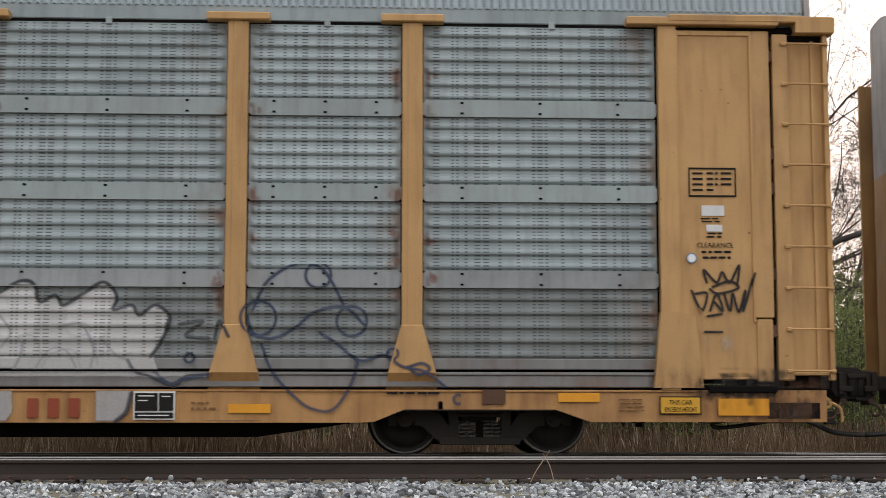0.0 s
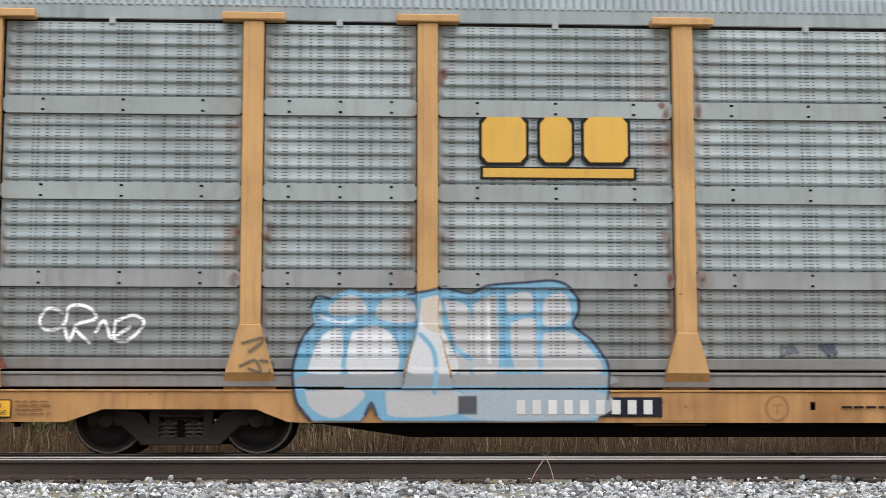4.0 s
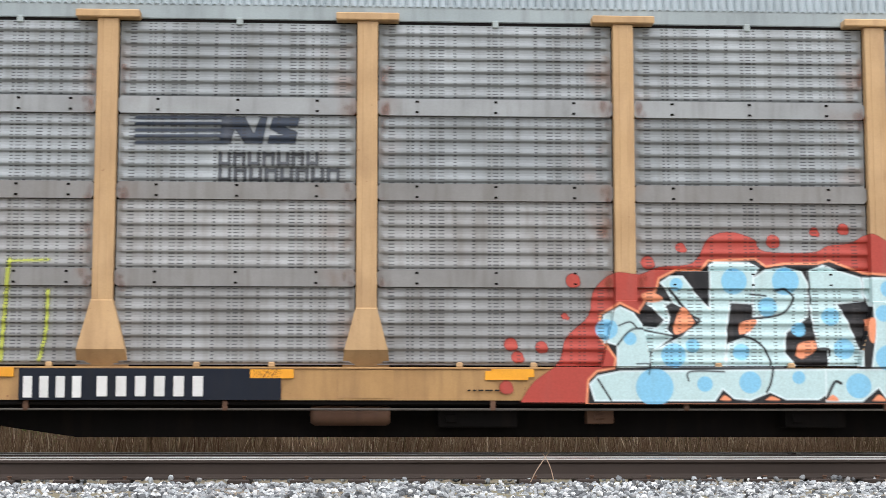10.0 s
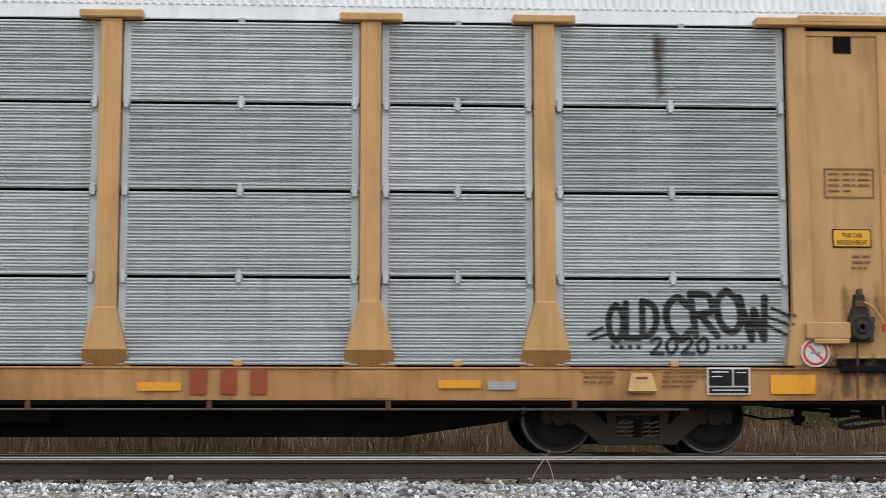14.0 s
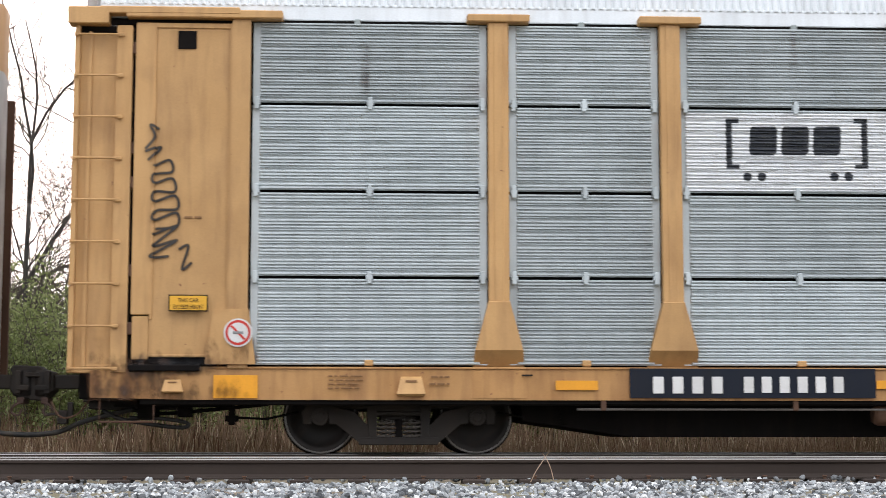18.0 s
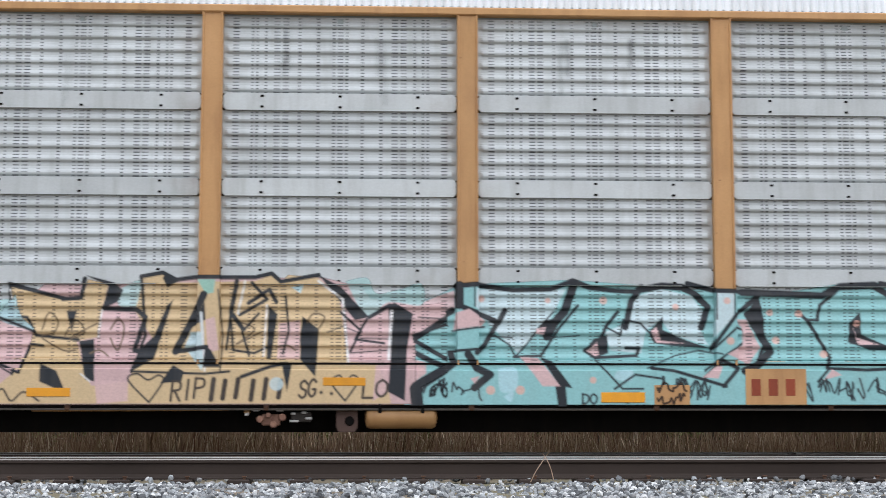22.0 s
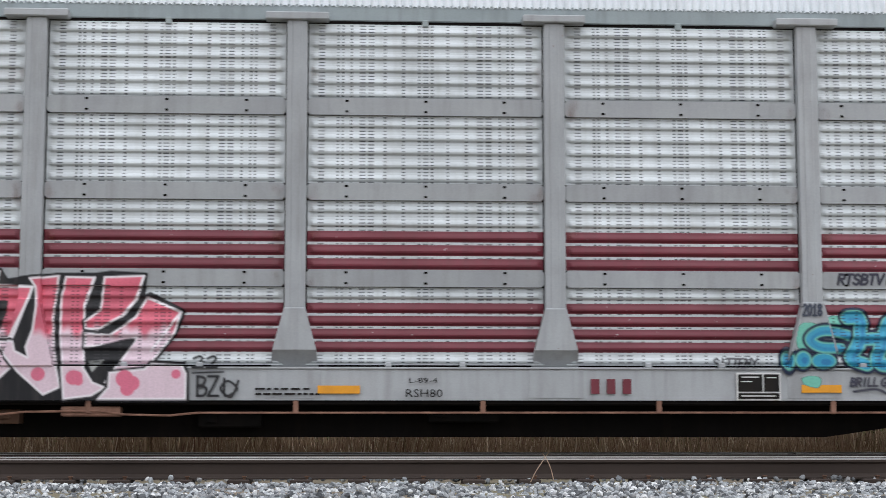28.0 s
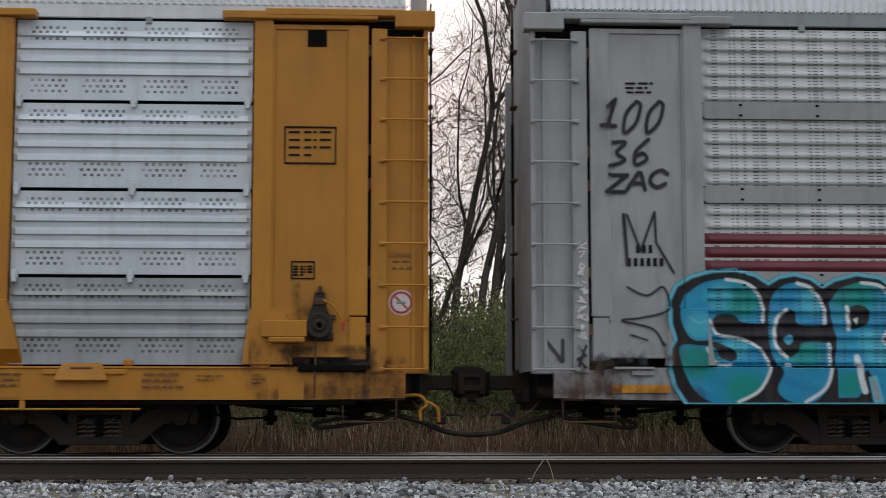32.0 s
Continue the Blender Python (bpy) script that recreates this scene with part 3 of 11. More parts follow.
def truck_mesh(base, r):
    """The side frame of a truck: journal jaws, slanting arms, spring window and top chord; (x, z) about its middle on the rail."""
    b = base / 2
    top = r + 0.16
    pieces = [boxed([(-0.46, 0.46, -0.12, 0.05, 0.1, 0.19), (-b + 0.05, b - 0.05, -0.06, 0.08, top - 0.07, top + 0.02), (-0.3, 0.3, -0.09, 0.09, top - 0.1, top + 0.07),
                     (-0.3, 0.3, -0.1, 0.06, r + 0.02, r + 0.06)])]
    for s in (-1, 1):
        jaw = [(b - 0.19, r - 0.08), (b - 0.19, r + 0.1), (b - 0.1, top), (b + 0.14, top - 0.02), (b + 0.21, r + 0.06), (b + 0.19, r - 0.08), (b + 0.11, r - 0.08), (b + 0.1, r + 0.05), (b - 0.1, r + 0.05), (b - 0.11, r - 0.08)]
        arm = [(b - 0.12, r + 0.13), (b - 0.15, r - 0.05), (0.5, 0.16), (0.42, 0.1), (0.27, 0.1), (0.27, 0.3), (0.36, 0.33), (b - 0.4, r + 0.06)]
        post = [(0.25, 0.17), (0.34, 0.17), (0.37, top - 0.03), (0.25, top - 0.03)]
        for out, y0, y1 in ((jaw, -0.1, 0.1), (arm, -0.1, 0.05), (post, -0.11, 0.08)):
            pieces.append(prism([(s * x, z) for x, z in out], y0, y1, 0.03))
        cap = lathe([(0.0, -0.07), (0.05, -0.07), (0.06, -0.06), (0.095, -0.055), (0.1, -0.03), (0.1, 0.1)], 16)
        pieces.append(([(x + s * b, y - 0.1, z + r) for x, y, z in cap[0]], cap[1]))
        for k in range(3):
            a = 2.1 * k + 0.5
            x, z = s * b + 0.045 * math.cos(a), r + 0.045 * math.sin(a)
            pieces.append(boxed([(x - 0.014, x + 0.014, -0.19, -0.16, z - 0.014, z + 0.014)]))
    return pieces


def spring_mesh(h):
    pts = [(0.052 * math.cos(a), 0.052 * math.sin(a), h * a / (2 * math.pi * 4.5)) for a in np.linspace(0, 2 * math.pi * 4.5, 46)]
    return mesh("spring", *tube(pts, 0.014, 5), M["spring"])


def add_truck(car, x, base, r):
    tk = put("truck", once(("bolster", base, r), lambda: box_mesh("truck", [(-0.2, 0.2, -0.95, 0.95, r - 0.05, r + 0.2), (-0.5, 0.5, -0.5, 0.5, r + 0.15, r + 0.24)], M["truck"])), car, (x, 0, 0),
             "grimy cast-steel truck with coil springs")
    for s in (-1, 1):
        sf = put("side_frame", once(("frame", base, r), lambda: mesh("side_frame", *joined(truck_mesh(base, r)), M["truck"])), tk, (0, s * 0.99, 0))
        if s > 0:
            sf.rotation_euler = (0, 0, math.pi)
    sp = once(("spring", r), lambda: spring_mesh(r - 0.2))
    for x2 in (-0.195, -0.1, 0.1, 0.195):
        put("coil_spring", sp, tk, (x2, -1.04, 0.17))
    put("friction_wedge", once(("wedge", r), lambda: box_mesh("friction_wedge", [(-0.045, 0.045, -1.07, -0.98, 0.18, r - 0.02)], M["black"])), tk)
    for s in (-1, 1):
        rod = [(s * (base / 2 + 0.25), -0.93, r + 0.06), (s * (base / 2 + 0.62), -0.93, r - 0.02), (s * (base / 2 + 1.05), -0.93, r + 0.0)]
        put("brake_lever_rod", once(("blr", base, r, s), lambda: mesh("brake_lever_rod", *tube(rod, 0.014, 6), M["black"])), tk)
        put("lever_hanger", once(("bhang", base, r, s), lambda: box_mesh("lever_hanger", mirror(s, [(base / 2 + 0.98, base / 2 + 1.06, -0.97, -0.89, r - 0.09, r + 0.2), (base / 2 + 0.94, base / 2 + 1.1, -0.95, -0.91, r - 0.05, r + 0.02)]), M["black"])), tk)
    near, far = once(("wheel", r), lambda: wheel_meshes(r))
    sets = []
    for s in (-1, 1):
        axle = put("wheelset", near, tk, (s * base / 2, -0.76, r))
        sets.append((axle, s * base / 2))
        put("wheel", far, tk, (s * base / 2, 0.76, r))
    return sets


def sill_outline(kind):
    """Half outline of the side sill (x, z) to the right of the middle, from the lower edge round to the top."""
    if kind == "deep":
        return [(0, 0.352), (8.78, 0.352), (8.95, 0.36), (9.3, 0.5), (11.0, 0.5), (11.4, 0.36), (14.1, 0.36), (14.1, 0.72), (0, 0.72)]
    if kind == "low":
        return [(0, 0.555), (13.35, 0.545), (13.62, 0.545), (13.62, 0.93), (0, 0.93)]
    return [(0, 0.6), (12.8, 0.605), (13.95, 0.63), (13.95, 0.93), (12.7, 0.975), (0, 0.975)]


def build_car(place, kind, ends, body, sheet, strip, sill, roof, truck_x, base, r, label, style="rib", dz=0.0, brake=False, lower=False, trim=None, low_sheet=None, low_strip=None):
    """One covered car-carrying wagon, its middle at x = 0, the rail heads at z = 0, the near side at y = -SIDE_Y."""
    car = new("autorack_car")
    tagged(car, label, "freight car", "cars of the freight train")
    Y = -SIDE_Y
    b = M[body]
    trim_m = M[trim or body]
    # side sheets between the posts
    edges = [-END_POST] + POSTS + [END_POST]
    tiers = {"rib": [(4.93, 4.055), (3.855, 3.075), (2.87, 2.085), (1.88, 1.0)], "slat": [(4.935, 4.005), (3.97, 2.995), (2.96, 2.01), (1.975, 1.0)],
             "wide": [(4.935, 4.01), (3.97, 3.0), (2.96, 2.015), (1.975, 1.0)]}[style]
    if lower:
        tiers[3] = (1.88, 1.075)
    stripes = {2: (2, 3, 4), 3: (1, 2, 3, 4)} if kind == "striped" else {}
    for i in range(9):
        x0, x1 = edges[i] + 0.13, edges[i + 1] - 0.13
        for t, (top, bot) in enumerate(tiers):
            # lower tiers take a darker copy of the car's sheet steel
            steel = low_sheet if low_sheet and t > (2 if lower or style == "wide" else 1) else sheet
            if steel == "steel_b_low" and i > 6:
                steel = "steel_b_lead"          # the leading bays take the darkest steel
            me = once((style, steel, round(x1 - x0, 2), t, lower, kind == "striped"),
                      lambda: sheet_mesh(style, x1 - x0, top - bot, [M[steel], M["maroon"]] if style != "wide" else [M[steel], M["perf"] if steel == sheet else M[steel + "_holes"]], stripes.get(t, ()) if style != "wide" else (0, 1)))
            put("side_sheet", me, car, ((x0 + x1) / 2, Y + 0.06, top + dz))
        if style == "rib":
            for z in (4.055, 3.07, 2.08):
                plate = low_strip if low_strip and z < (2.5 if lower else 3.5) else strip
                put("splice_strip", once(("strip", plate, round(x1 - x0, 2)), lambda: strip_mesh(x1 - x0 + 0.02, 0.197, M[plate], 3)), car, (x0 - 0.01, Y + 0.055, z + dz))
        else:
            clip = once(("clip", strip), lambda: box_mesh("clip", [(-0.024, 0.024, -0.05, 0.0, -0.075, 0.075), (-0.04, 0.04, -0.03, 0.0, -0.025, 0.025)], M[strip]))
            for z in (3.99, 2.98, 1.99):
                for x in (x0 + 0.05, (x0 + x1) / 2, x1 - 0.05):
                    put("clip", clip, car, (x, Y + 0.045, z + dz))
        if style == "rib" and not lower:
            for dx in (-0.42, 0.42):
                put("panel_bracket", once(("small bracket", body), lambda: box_mesh("panel_bracket", [(-0.035, 0.035, -0.02, 0.05, 0.0, 0.06)], b)), car, ((x0 + x1) / 2 + dx, Y + 0.0, 0.97))
        if style != "rib":
            put("panel_bracket", once(("bracket", body), lambda: box_mesh("panel_bracket", [(-0.05, 0.05, -0.04, 0.03, 0.0, 0.07)], b)), car, ((x0 + x1) / 2, Y + 0.03, 0.985))
    # added black lining: gaps look like unlit interior and no sky shows through
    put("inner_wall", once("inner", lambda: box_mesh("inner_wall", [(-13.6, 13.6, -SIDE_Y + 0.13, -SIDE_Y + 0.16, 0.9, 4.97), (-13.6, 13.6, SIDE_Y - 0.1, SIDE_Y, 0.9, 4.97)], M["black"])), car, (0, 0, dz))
    # posts with caps and flared feet
    foot = 1.0 if not lower else 0.745
    flare = 1.7 if not lower else 1.43
    for i, x in enumerate(POSTS):
        top_f = flare + (0.02 if abs(x) > 7 else -0.06)
        put("post", once(("post", body, top_f), lambda: channel_mesh([(-0.118, 0.06), (-0.118, -0.042), (-0.11, -0.05), (-0.056, -0.05), (-0.05, -0.056), (0.05, -0.056), (0.056, -0.05), (0.11, -0.05), (0.118, -0.042), (0.118, 0.06)], top_f - 0.01, 4.94, b)), car, (x, Y, dz))
        wide = 0.27 if abs(x) > 7 else 0.245
        out = [(-0.118, top_f), (-wide, foot + 0.165), (-wide - 0.02, foot - 0.02), (wide + 0.02, foot - 0.02), (wide, foot + 0.165), (0.118, top_f)]
        put("post_foot", once(("foot", body, top_f, wide), lambda: foot_mesh(out, foot, b)), car, (x, Y, 0 if lower else dz * 0.3))
        put("post_cap", once(("cap", body), lambda: box_mesh("post_cap", [(-0.36, 0.36, -0.1, 0.08, 4.945, 5.035)], trim_m)), car, (x, Y, dz))
    for s in (-1, 1):
        build_end(car, s, kind, b, trim_m, ends, dz, lower, foot, flare, brake and s > 0)
    finish_car(car, kind, body, sill, roof, truck_x, base, r, place, dz, lower, style)
    return car


def channel_mesh(out, z0, z1, mat):
    """An upright bar with the outline (x, y), counted round from its back."""
    n = len(out)
    v = [(x, y, z) for z in (z0, z1) for x, y in out]
    f = [(i, (i + 1) % n, (i + 1) % n + n, i + n) for i in range(n)] + [tuple(range(n - 1, -1, -1)), tuple(range(n, 2 * n))]
    return mesh("post", v, f, mat)


def foot_mesh(out, foot, mat):
    """A flared post foot that slopes back at its bottom."""
    (x0, z0), (x1, z1), (x2, z2) = out[5], out[4], out[3]
    rows = [(x0, -0.06, z0), (x0 + 0.004, -0.075, z0 - 0.012), (x1, -0.075, z1), (x2, 0.09, z2)]
    v = [(s * x, y, z) for x, y, z in rows for s in (-1, 1)] + [(s * x, 0.11, z) for x, y, z in rows for s in (-1, 1)]
    f = []
    for i in range(3):
        a = 2 * i
        f += [(a, a + 2, a + 3, a + 1), (a + 8, a + 10, a + 2, a), (a + 1, a + 3, a + 11, a + 9)]
    f += [(0, 1, 9, 8), (6, 14, 15, 7)]
    return mesh("post_foot", v, f, mat)


def mirror(s, parts):
    return [(x0, x1, *q) if s > 0 else (-x1, -x0, *q) for x0, x1, *q in parts]


def build_end(car, s, kind, b, trim, ends, dz, lower, foot, flare, brake):
    """The end bay: broad post, closed panel, ladder and header, with the curved end door behind."""
    Y, e = -SIDE_Y, END_POST
    key = (s, b.name, ends, lower)
    base_z = 0.95 if not lower else 0.72

    def bm(name, parts, mat=b):
        return once((name, *key, mat.name), lambda: box_mesh(name, mirror(s, parts), mat))

    put("end_post", bm("end_post", [(e - 0.105, e + 0.105, Y - 0.06, Y + 0.06, base_z, 4.95), (e + 0.09, e + 0.13, Y - 0.04, Y + 0.02, 1.6, 4.9)]), car, (0, 0, dz))
    low = 1.62 if not lower else 1.6
    out = [(e - 0.12, low), (e - 0.2, foot), (e + 0.36, foot), (e + 0.28, low - 0.05), (e + 0.1, low)]
    out = out if s > 0 else [(-x, z) for x, z in out]
    put("post_foot", once(("efoot", *key), lambda: mesh("post_foot", *prism(out, Y - 0.085, Y + 0.03), b)), car, (0, 0, 0))
    dp = put("end_panel", bm("end_panel", [(e + 0.1, e + 1.0, Y - 0.005, Y + 0.03, base_z + 0.13, 4.9)]), car, (0, 0, dz), "flat closed panel with stencilled data")
    put("panel_frame", bm("panel_frame", [(e + 0.13, e + 0.97, Y - 0.025, Y + 0.01, 4.84, 4.9), (e + 0.13, e + 0.97, Y - 0.02, Y + 0.01, base_z + 0.13, base_z + 0.16),
                                          (e + 0.965, e + 0.99, Y - 0.03, Y + 0.01, 1.5, 4.9)]), dp)
    put("door_jamb", bm("door_jamb", [(e + 0.99, e + 1.195, Y - 0.035, Y + 0.04, 1.55, 4.9), (e + 1.0, e + 1.18, Y - 0.025, Y + 0.04, base_z + 0.1, 1.54)]), car, (0, 0, dz))
    put("hinge_gap", bm("hinge_gap", [(e + 1.17, e + 1.26, Y + 0.05, Y + 0.12, base_z, 4.9)], M["black"]), car, (0, 0, dz))
    for z in (4.6, 3.45, 3.05, 2.05, 1.4):
        put("hinge", bm("hinge", [(e + 1.18, e + 1.25, Y - 0.025, Y + 0.07, -0.07, 0.07)], M["rusty"]), car, (0, 0, z + dz))
    lad = put("ladder", bm("ladder", [(e + 1.235, e + 1.41, Y - 0.05, Y + 0.05, 0.9 if not lower else 0.84, 4.86), (e + 1.83, e + 1.885, Y - 0.05, Y + 0.06, 0.9 if not lower else 0.84, 4.86)]), car, (0, 0, dz),
              "side ladder with round steel rungs")
    put("ladder_backing", bm("ladder_backing", [(e + 1.4, e + 1.84, Y + 0.05, Y + 0.075, 0.92, 4.8), (e + 1.7, e + 1.74, Y + 0.02, Y + 0.06, 0.92, 4.8), (e + 1.4, e + 1.84, Y + 0.0, Y + 0.06, 0.9, 0.94)]), lad)
    rung = once(("rung", *key), lambda: rung_mesh(s, e, Y, b))
    for i in range(9):
        put("rung", rung, lad, (0, 0, 4.745 - 0.4745 * i))
    put("header_beam", bm("header_beam", [(e - 0.47, e + 1.3, Y - 0.11, Y + 0.06, 4.945, 5.04), (e + 0.02, e + 1.6, Y - 0.115, Y + 0.06, 4.985, 5.07), (e + 1.5, e + 1.96, Y - 0.12, Y + 0.1, 4.86, 5.06)], trim), car, (0, 0, dz))
    # black strips fill the gap below the header in place of its shade
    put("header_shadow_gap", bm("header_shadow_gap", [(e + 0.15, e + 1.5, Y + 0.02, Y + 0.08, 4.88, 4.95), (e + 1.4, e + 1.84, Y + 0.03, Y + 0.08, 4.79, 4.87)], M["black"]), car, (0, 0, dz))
    put("far_corner_post", bm("far_corner_post", [(e + 1.3, e + 1.89, SIDE_Y - 0.06, SIDE_Y, 0.85, 4.92)], M["sill_b"] if kind != "striped" else b), car, (0, 0, dz))
    # curved end door with a lock rod
    key2 = ("door", s, kind)
    put("end_door", once(key2, lambda: door_mesh(s, b, kind)), car, (0, 0, dz), "curved steel end door, pale above and painted below")
    rod = put("lock_rod", once(("rod", s), lambda: mesh("lock_rod", *tube([(s * 14.29, -0.3, 0.95), (s * 14.29, -0.3, 5.5)], 0.014, 8), M["rust_dark"])), car, (0, 0, dz))
    for z0, z1 in ((0.98, 2.1), (2.75, 4.0), (4.6, 5.2)):
        put("rod_cover", once(("rodc", s, z0), lambda: box_mesh("rod_cover", mirror(s, [(14.275, 14.31, -0.325, -0.275, z0, z1)]), M["black"])), rod)
    for z in (1.6, 2.4, 3.3, 4.2, 4.9):
        put("rod_guide", once(("rodg", s), lambda: box_mesh("rod_guide", mirror(s, [(14.24, 14.32, -0.42, -0.2, -0.012, 0.012)]), M["rust_dark"])), rod, (0, 0, z))
    put("end_beam", bm("end_beam", [(13.75, 14.12, -1.3, 1.3, 0.62, 0.93)], M["black"]), car)
    # scuffed bump plate, coupler, hose and lift lever
    put("bump_plate", bm("bump_plate", [(e + 0.42, e + 1.2, Y - 0.1, Y + 0.03, base_z - 0.03, base_z + 0.045)] if kind != "striped" else [(e + 0.5, e + 0.95, Y - 0.1, Y + 0.03, base_z + 0.0, base_z + 0.03), (e + 0.5, e + 0.75, Y - 0.07, Y + 0.03, base_z - 0.07, base_z)], M["black"] if kind != "striped" else M["strip_e"]), car)
    add_coupler(car, s)
    hose = smooth_line([(s * 13.55, -0.75, 0.52), (s * 13.9, -0.7, 0.44), (s * 14.2, -0.6, 0.36), (s * 14.5, -0.5, 0.245), (s * 14.89, -0.45, 0.215)], 5)
    put("air_hose", once(("hose", s), lambda: mesh("air_hose", *tube(hose, 0.03, 8), M["rubber"], smooth=True)), car)
    loop = smooth_line([(s * 13.92, -0.8, 0.5), (s * 13.7, -0.9, 0.4), (s * 13.3, -0.95, 0.33), (s * 12.98, -0.95, 0.3), (s * 12.93, -0.95, 0.35), (s * 13.2, -0.95, 0.4), (s * 13.6, -0.92, 0.41)], 5)
    put("brake_hose", once(("loop", s), lambda: mesh("brake_hose", *tube(loop, 0.024, 8), M["rubber"], smooth=True)), car)
    put("angle_cock", once(("cock", s), lambda: box_mesh("angle_cock", mirror(s, [(14.36, 14.46, -0.66, -0.5, 0.34, 0.5), (14.3, 14.36, -0.62, -0.54, 0.42, 0.6), (14.46, 14.6, -0.6, -0.56, 0.44, 0.47)]), M["truck"])), car)
    put("draft_housing", once(("draft", s), lambda: box_mesh("draft_housing", mirror(s, [(13.2, 14.15, -0.42, 0.42, 0.52, 0.66), (13.9, 14.2, -0.5, 0.5, 0.6, 0.98)]), M["truck"])), car)
    chain = smooth_line([(s * 14.05, -0.95, 0.62), (s * 14.2, -0.9, 0.45), (s * 14.4, -0.8, 0.42), (s * 14.55, -0.6, 0.6)], 5)
    put("safety_chain", once(("chain", s), lambda: mesh("safety_chain", *tube(chain, 0.012, 5), M["rusty"])), car)
    pipe = smooth_line([(s * 12.0, -0.9, 0.57), (s * 12.7, -0.92, 0.5), (s * 13.3, -0.8, 0.46), (s * 13.6, -0.75, 0.51)], 4)
    put("brake_pipe", once(("pipe", s), lambda: mesh("brake_pipe", *tube(pipe, 0.022, 6), M["black"])), car)
    put("pipe_bracket", bm("pipe_bracket", [(12.9, 13.05, -0.95, -0.6, 0.42, 0.6), (13.3, 13.5, -1.0, -0.5, 0.4, 0.62), (12.4, 13.75, -1.1, -1.02, 0.53, 0.56)], M["black"]), car)
    if s > 0:
        lever = smooth_line([(13.95, -1.35, 0.66), (14.12, -1.38, 0.66), (14.2, -1.38, 0.56), (14.13, -1.38, 0.5), (14.13, -1.38, 0.38)], 4)
        lever2 = smooth_line([(14.18, -1.36, 0.6), (14.32, -1.36, 0.52), (14.34, -1.36, 0.36)], 4)
        put("uncoupling_lever", once(("lever", b.name), lambda: mesh("uncoupling_lever", *joined([tube(lever, 0.018, 6), tube(lever2, 0.018, 6)]), b)), car)
    step = [(s * 13.25, Y + 0.03, 0.62), (s * 13.25, Y + 0.03, 0.36), (s * 13.85, Y + 0.03, 0.36), (s * 13.85, Y + 0.03, 0.62)]
    put("sill_step", once(("step", s, b.name, lower), lambda: mesh("sill_step", *tube(step, 0.014, 6), M["rusty"])), car)
    if brake:
        bk = put("hand_brake", once(("brake", b.name), lambda: box_mesh("hand_brake", [(e + 0.02, e + 0.52, Y - 0.16, Y, 1.3, 1.49), (e + 0.1, e + 0.5, Y - 0.18, Y, 1.24, 1.3)], b)), car, (0, 0, 0), "hand brake box with a grimy wheel and chain")
        pear = [(-0.1, 0.0), (0.1, 0.0), (0.15, 0.14), (0.11, 0.3), (0.06, 0.42), (0.055, 0.54), (-0.055, 0.54), (-0.07, 0.42), (-0.12, 0.3), (-0.15, 0.14)]
        put("brake_housing", once("pear", lambda: mesh("brake_housing", *prism([(e + 0.66 + x, 1.27 + z) for x, z in pear], Y - 0.1, Y, 0.04), M["truck"])), bk)
        pull = smooth_line([(e + 0.7, Y - 0.12, 1.72), (e + 0.8, Y - 0.12, 1.66), (e + 0.88, Y - 0.11, 1.56), (e + 0.93, Y - 0.1, 1.46)], 4)
        put("release_lever", once(("pull", b.name), lambda: mesh("release_lever", *tube(pull, 0.013, 6), b)), bk)
        put("lever_grip", once("grip", lambda: box_mesh("lever_grip", [(e + 0.915, e + 0.945, Y - 0.12, Y - 0.08, 1.38, 1.48)], M["signred"])), bk)
        wv, wf = lathe([(0.03, -0.05), (0.05, -0.06), (0.08, -0.03), (0.13, -0.04), (0.15, -0.02), (0.13, 0.02)], 18)
        put("brake_wheel", once("bw", lambda: mesh("brake_wheel", wv, [tuple(reversed(q)) for q in wf], M["truck"])), bk, (e + 0.66, Y - 0.12, 1.43))
        put("brake_gear", once("bg", lambda: box_mesh("brake_gear", [(e + 0.63, e + 0.71, Y - 0.09, Y, 1.5, 1.78), (e + 0.6, e + 0.72, Y - 0.12, Y, 1.66, 1.74), (e + 0.64, e + 0.69, Y - 0.1, Y, 1.78, 1.88), (e + 0.52, e + 0.82, Y - 0.06, Y, 1.27, 1.36), (e + 0.72, e + 0.84, Y - 0.07, Y, 1.5, 1.56)], M["rusty"])), bk)
        put("brake_chain", once("bc", lambda: mesh("brake_chain", *tube([(e + 0.62, Y - 0.08, 1.3), (e + 0.61, Y - 0.08, 0.62)], 0.014, 5), M["rusty"])), bk)


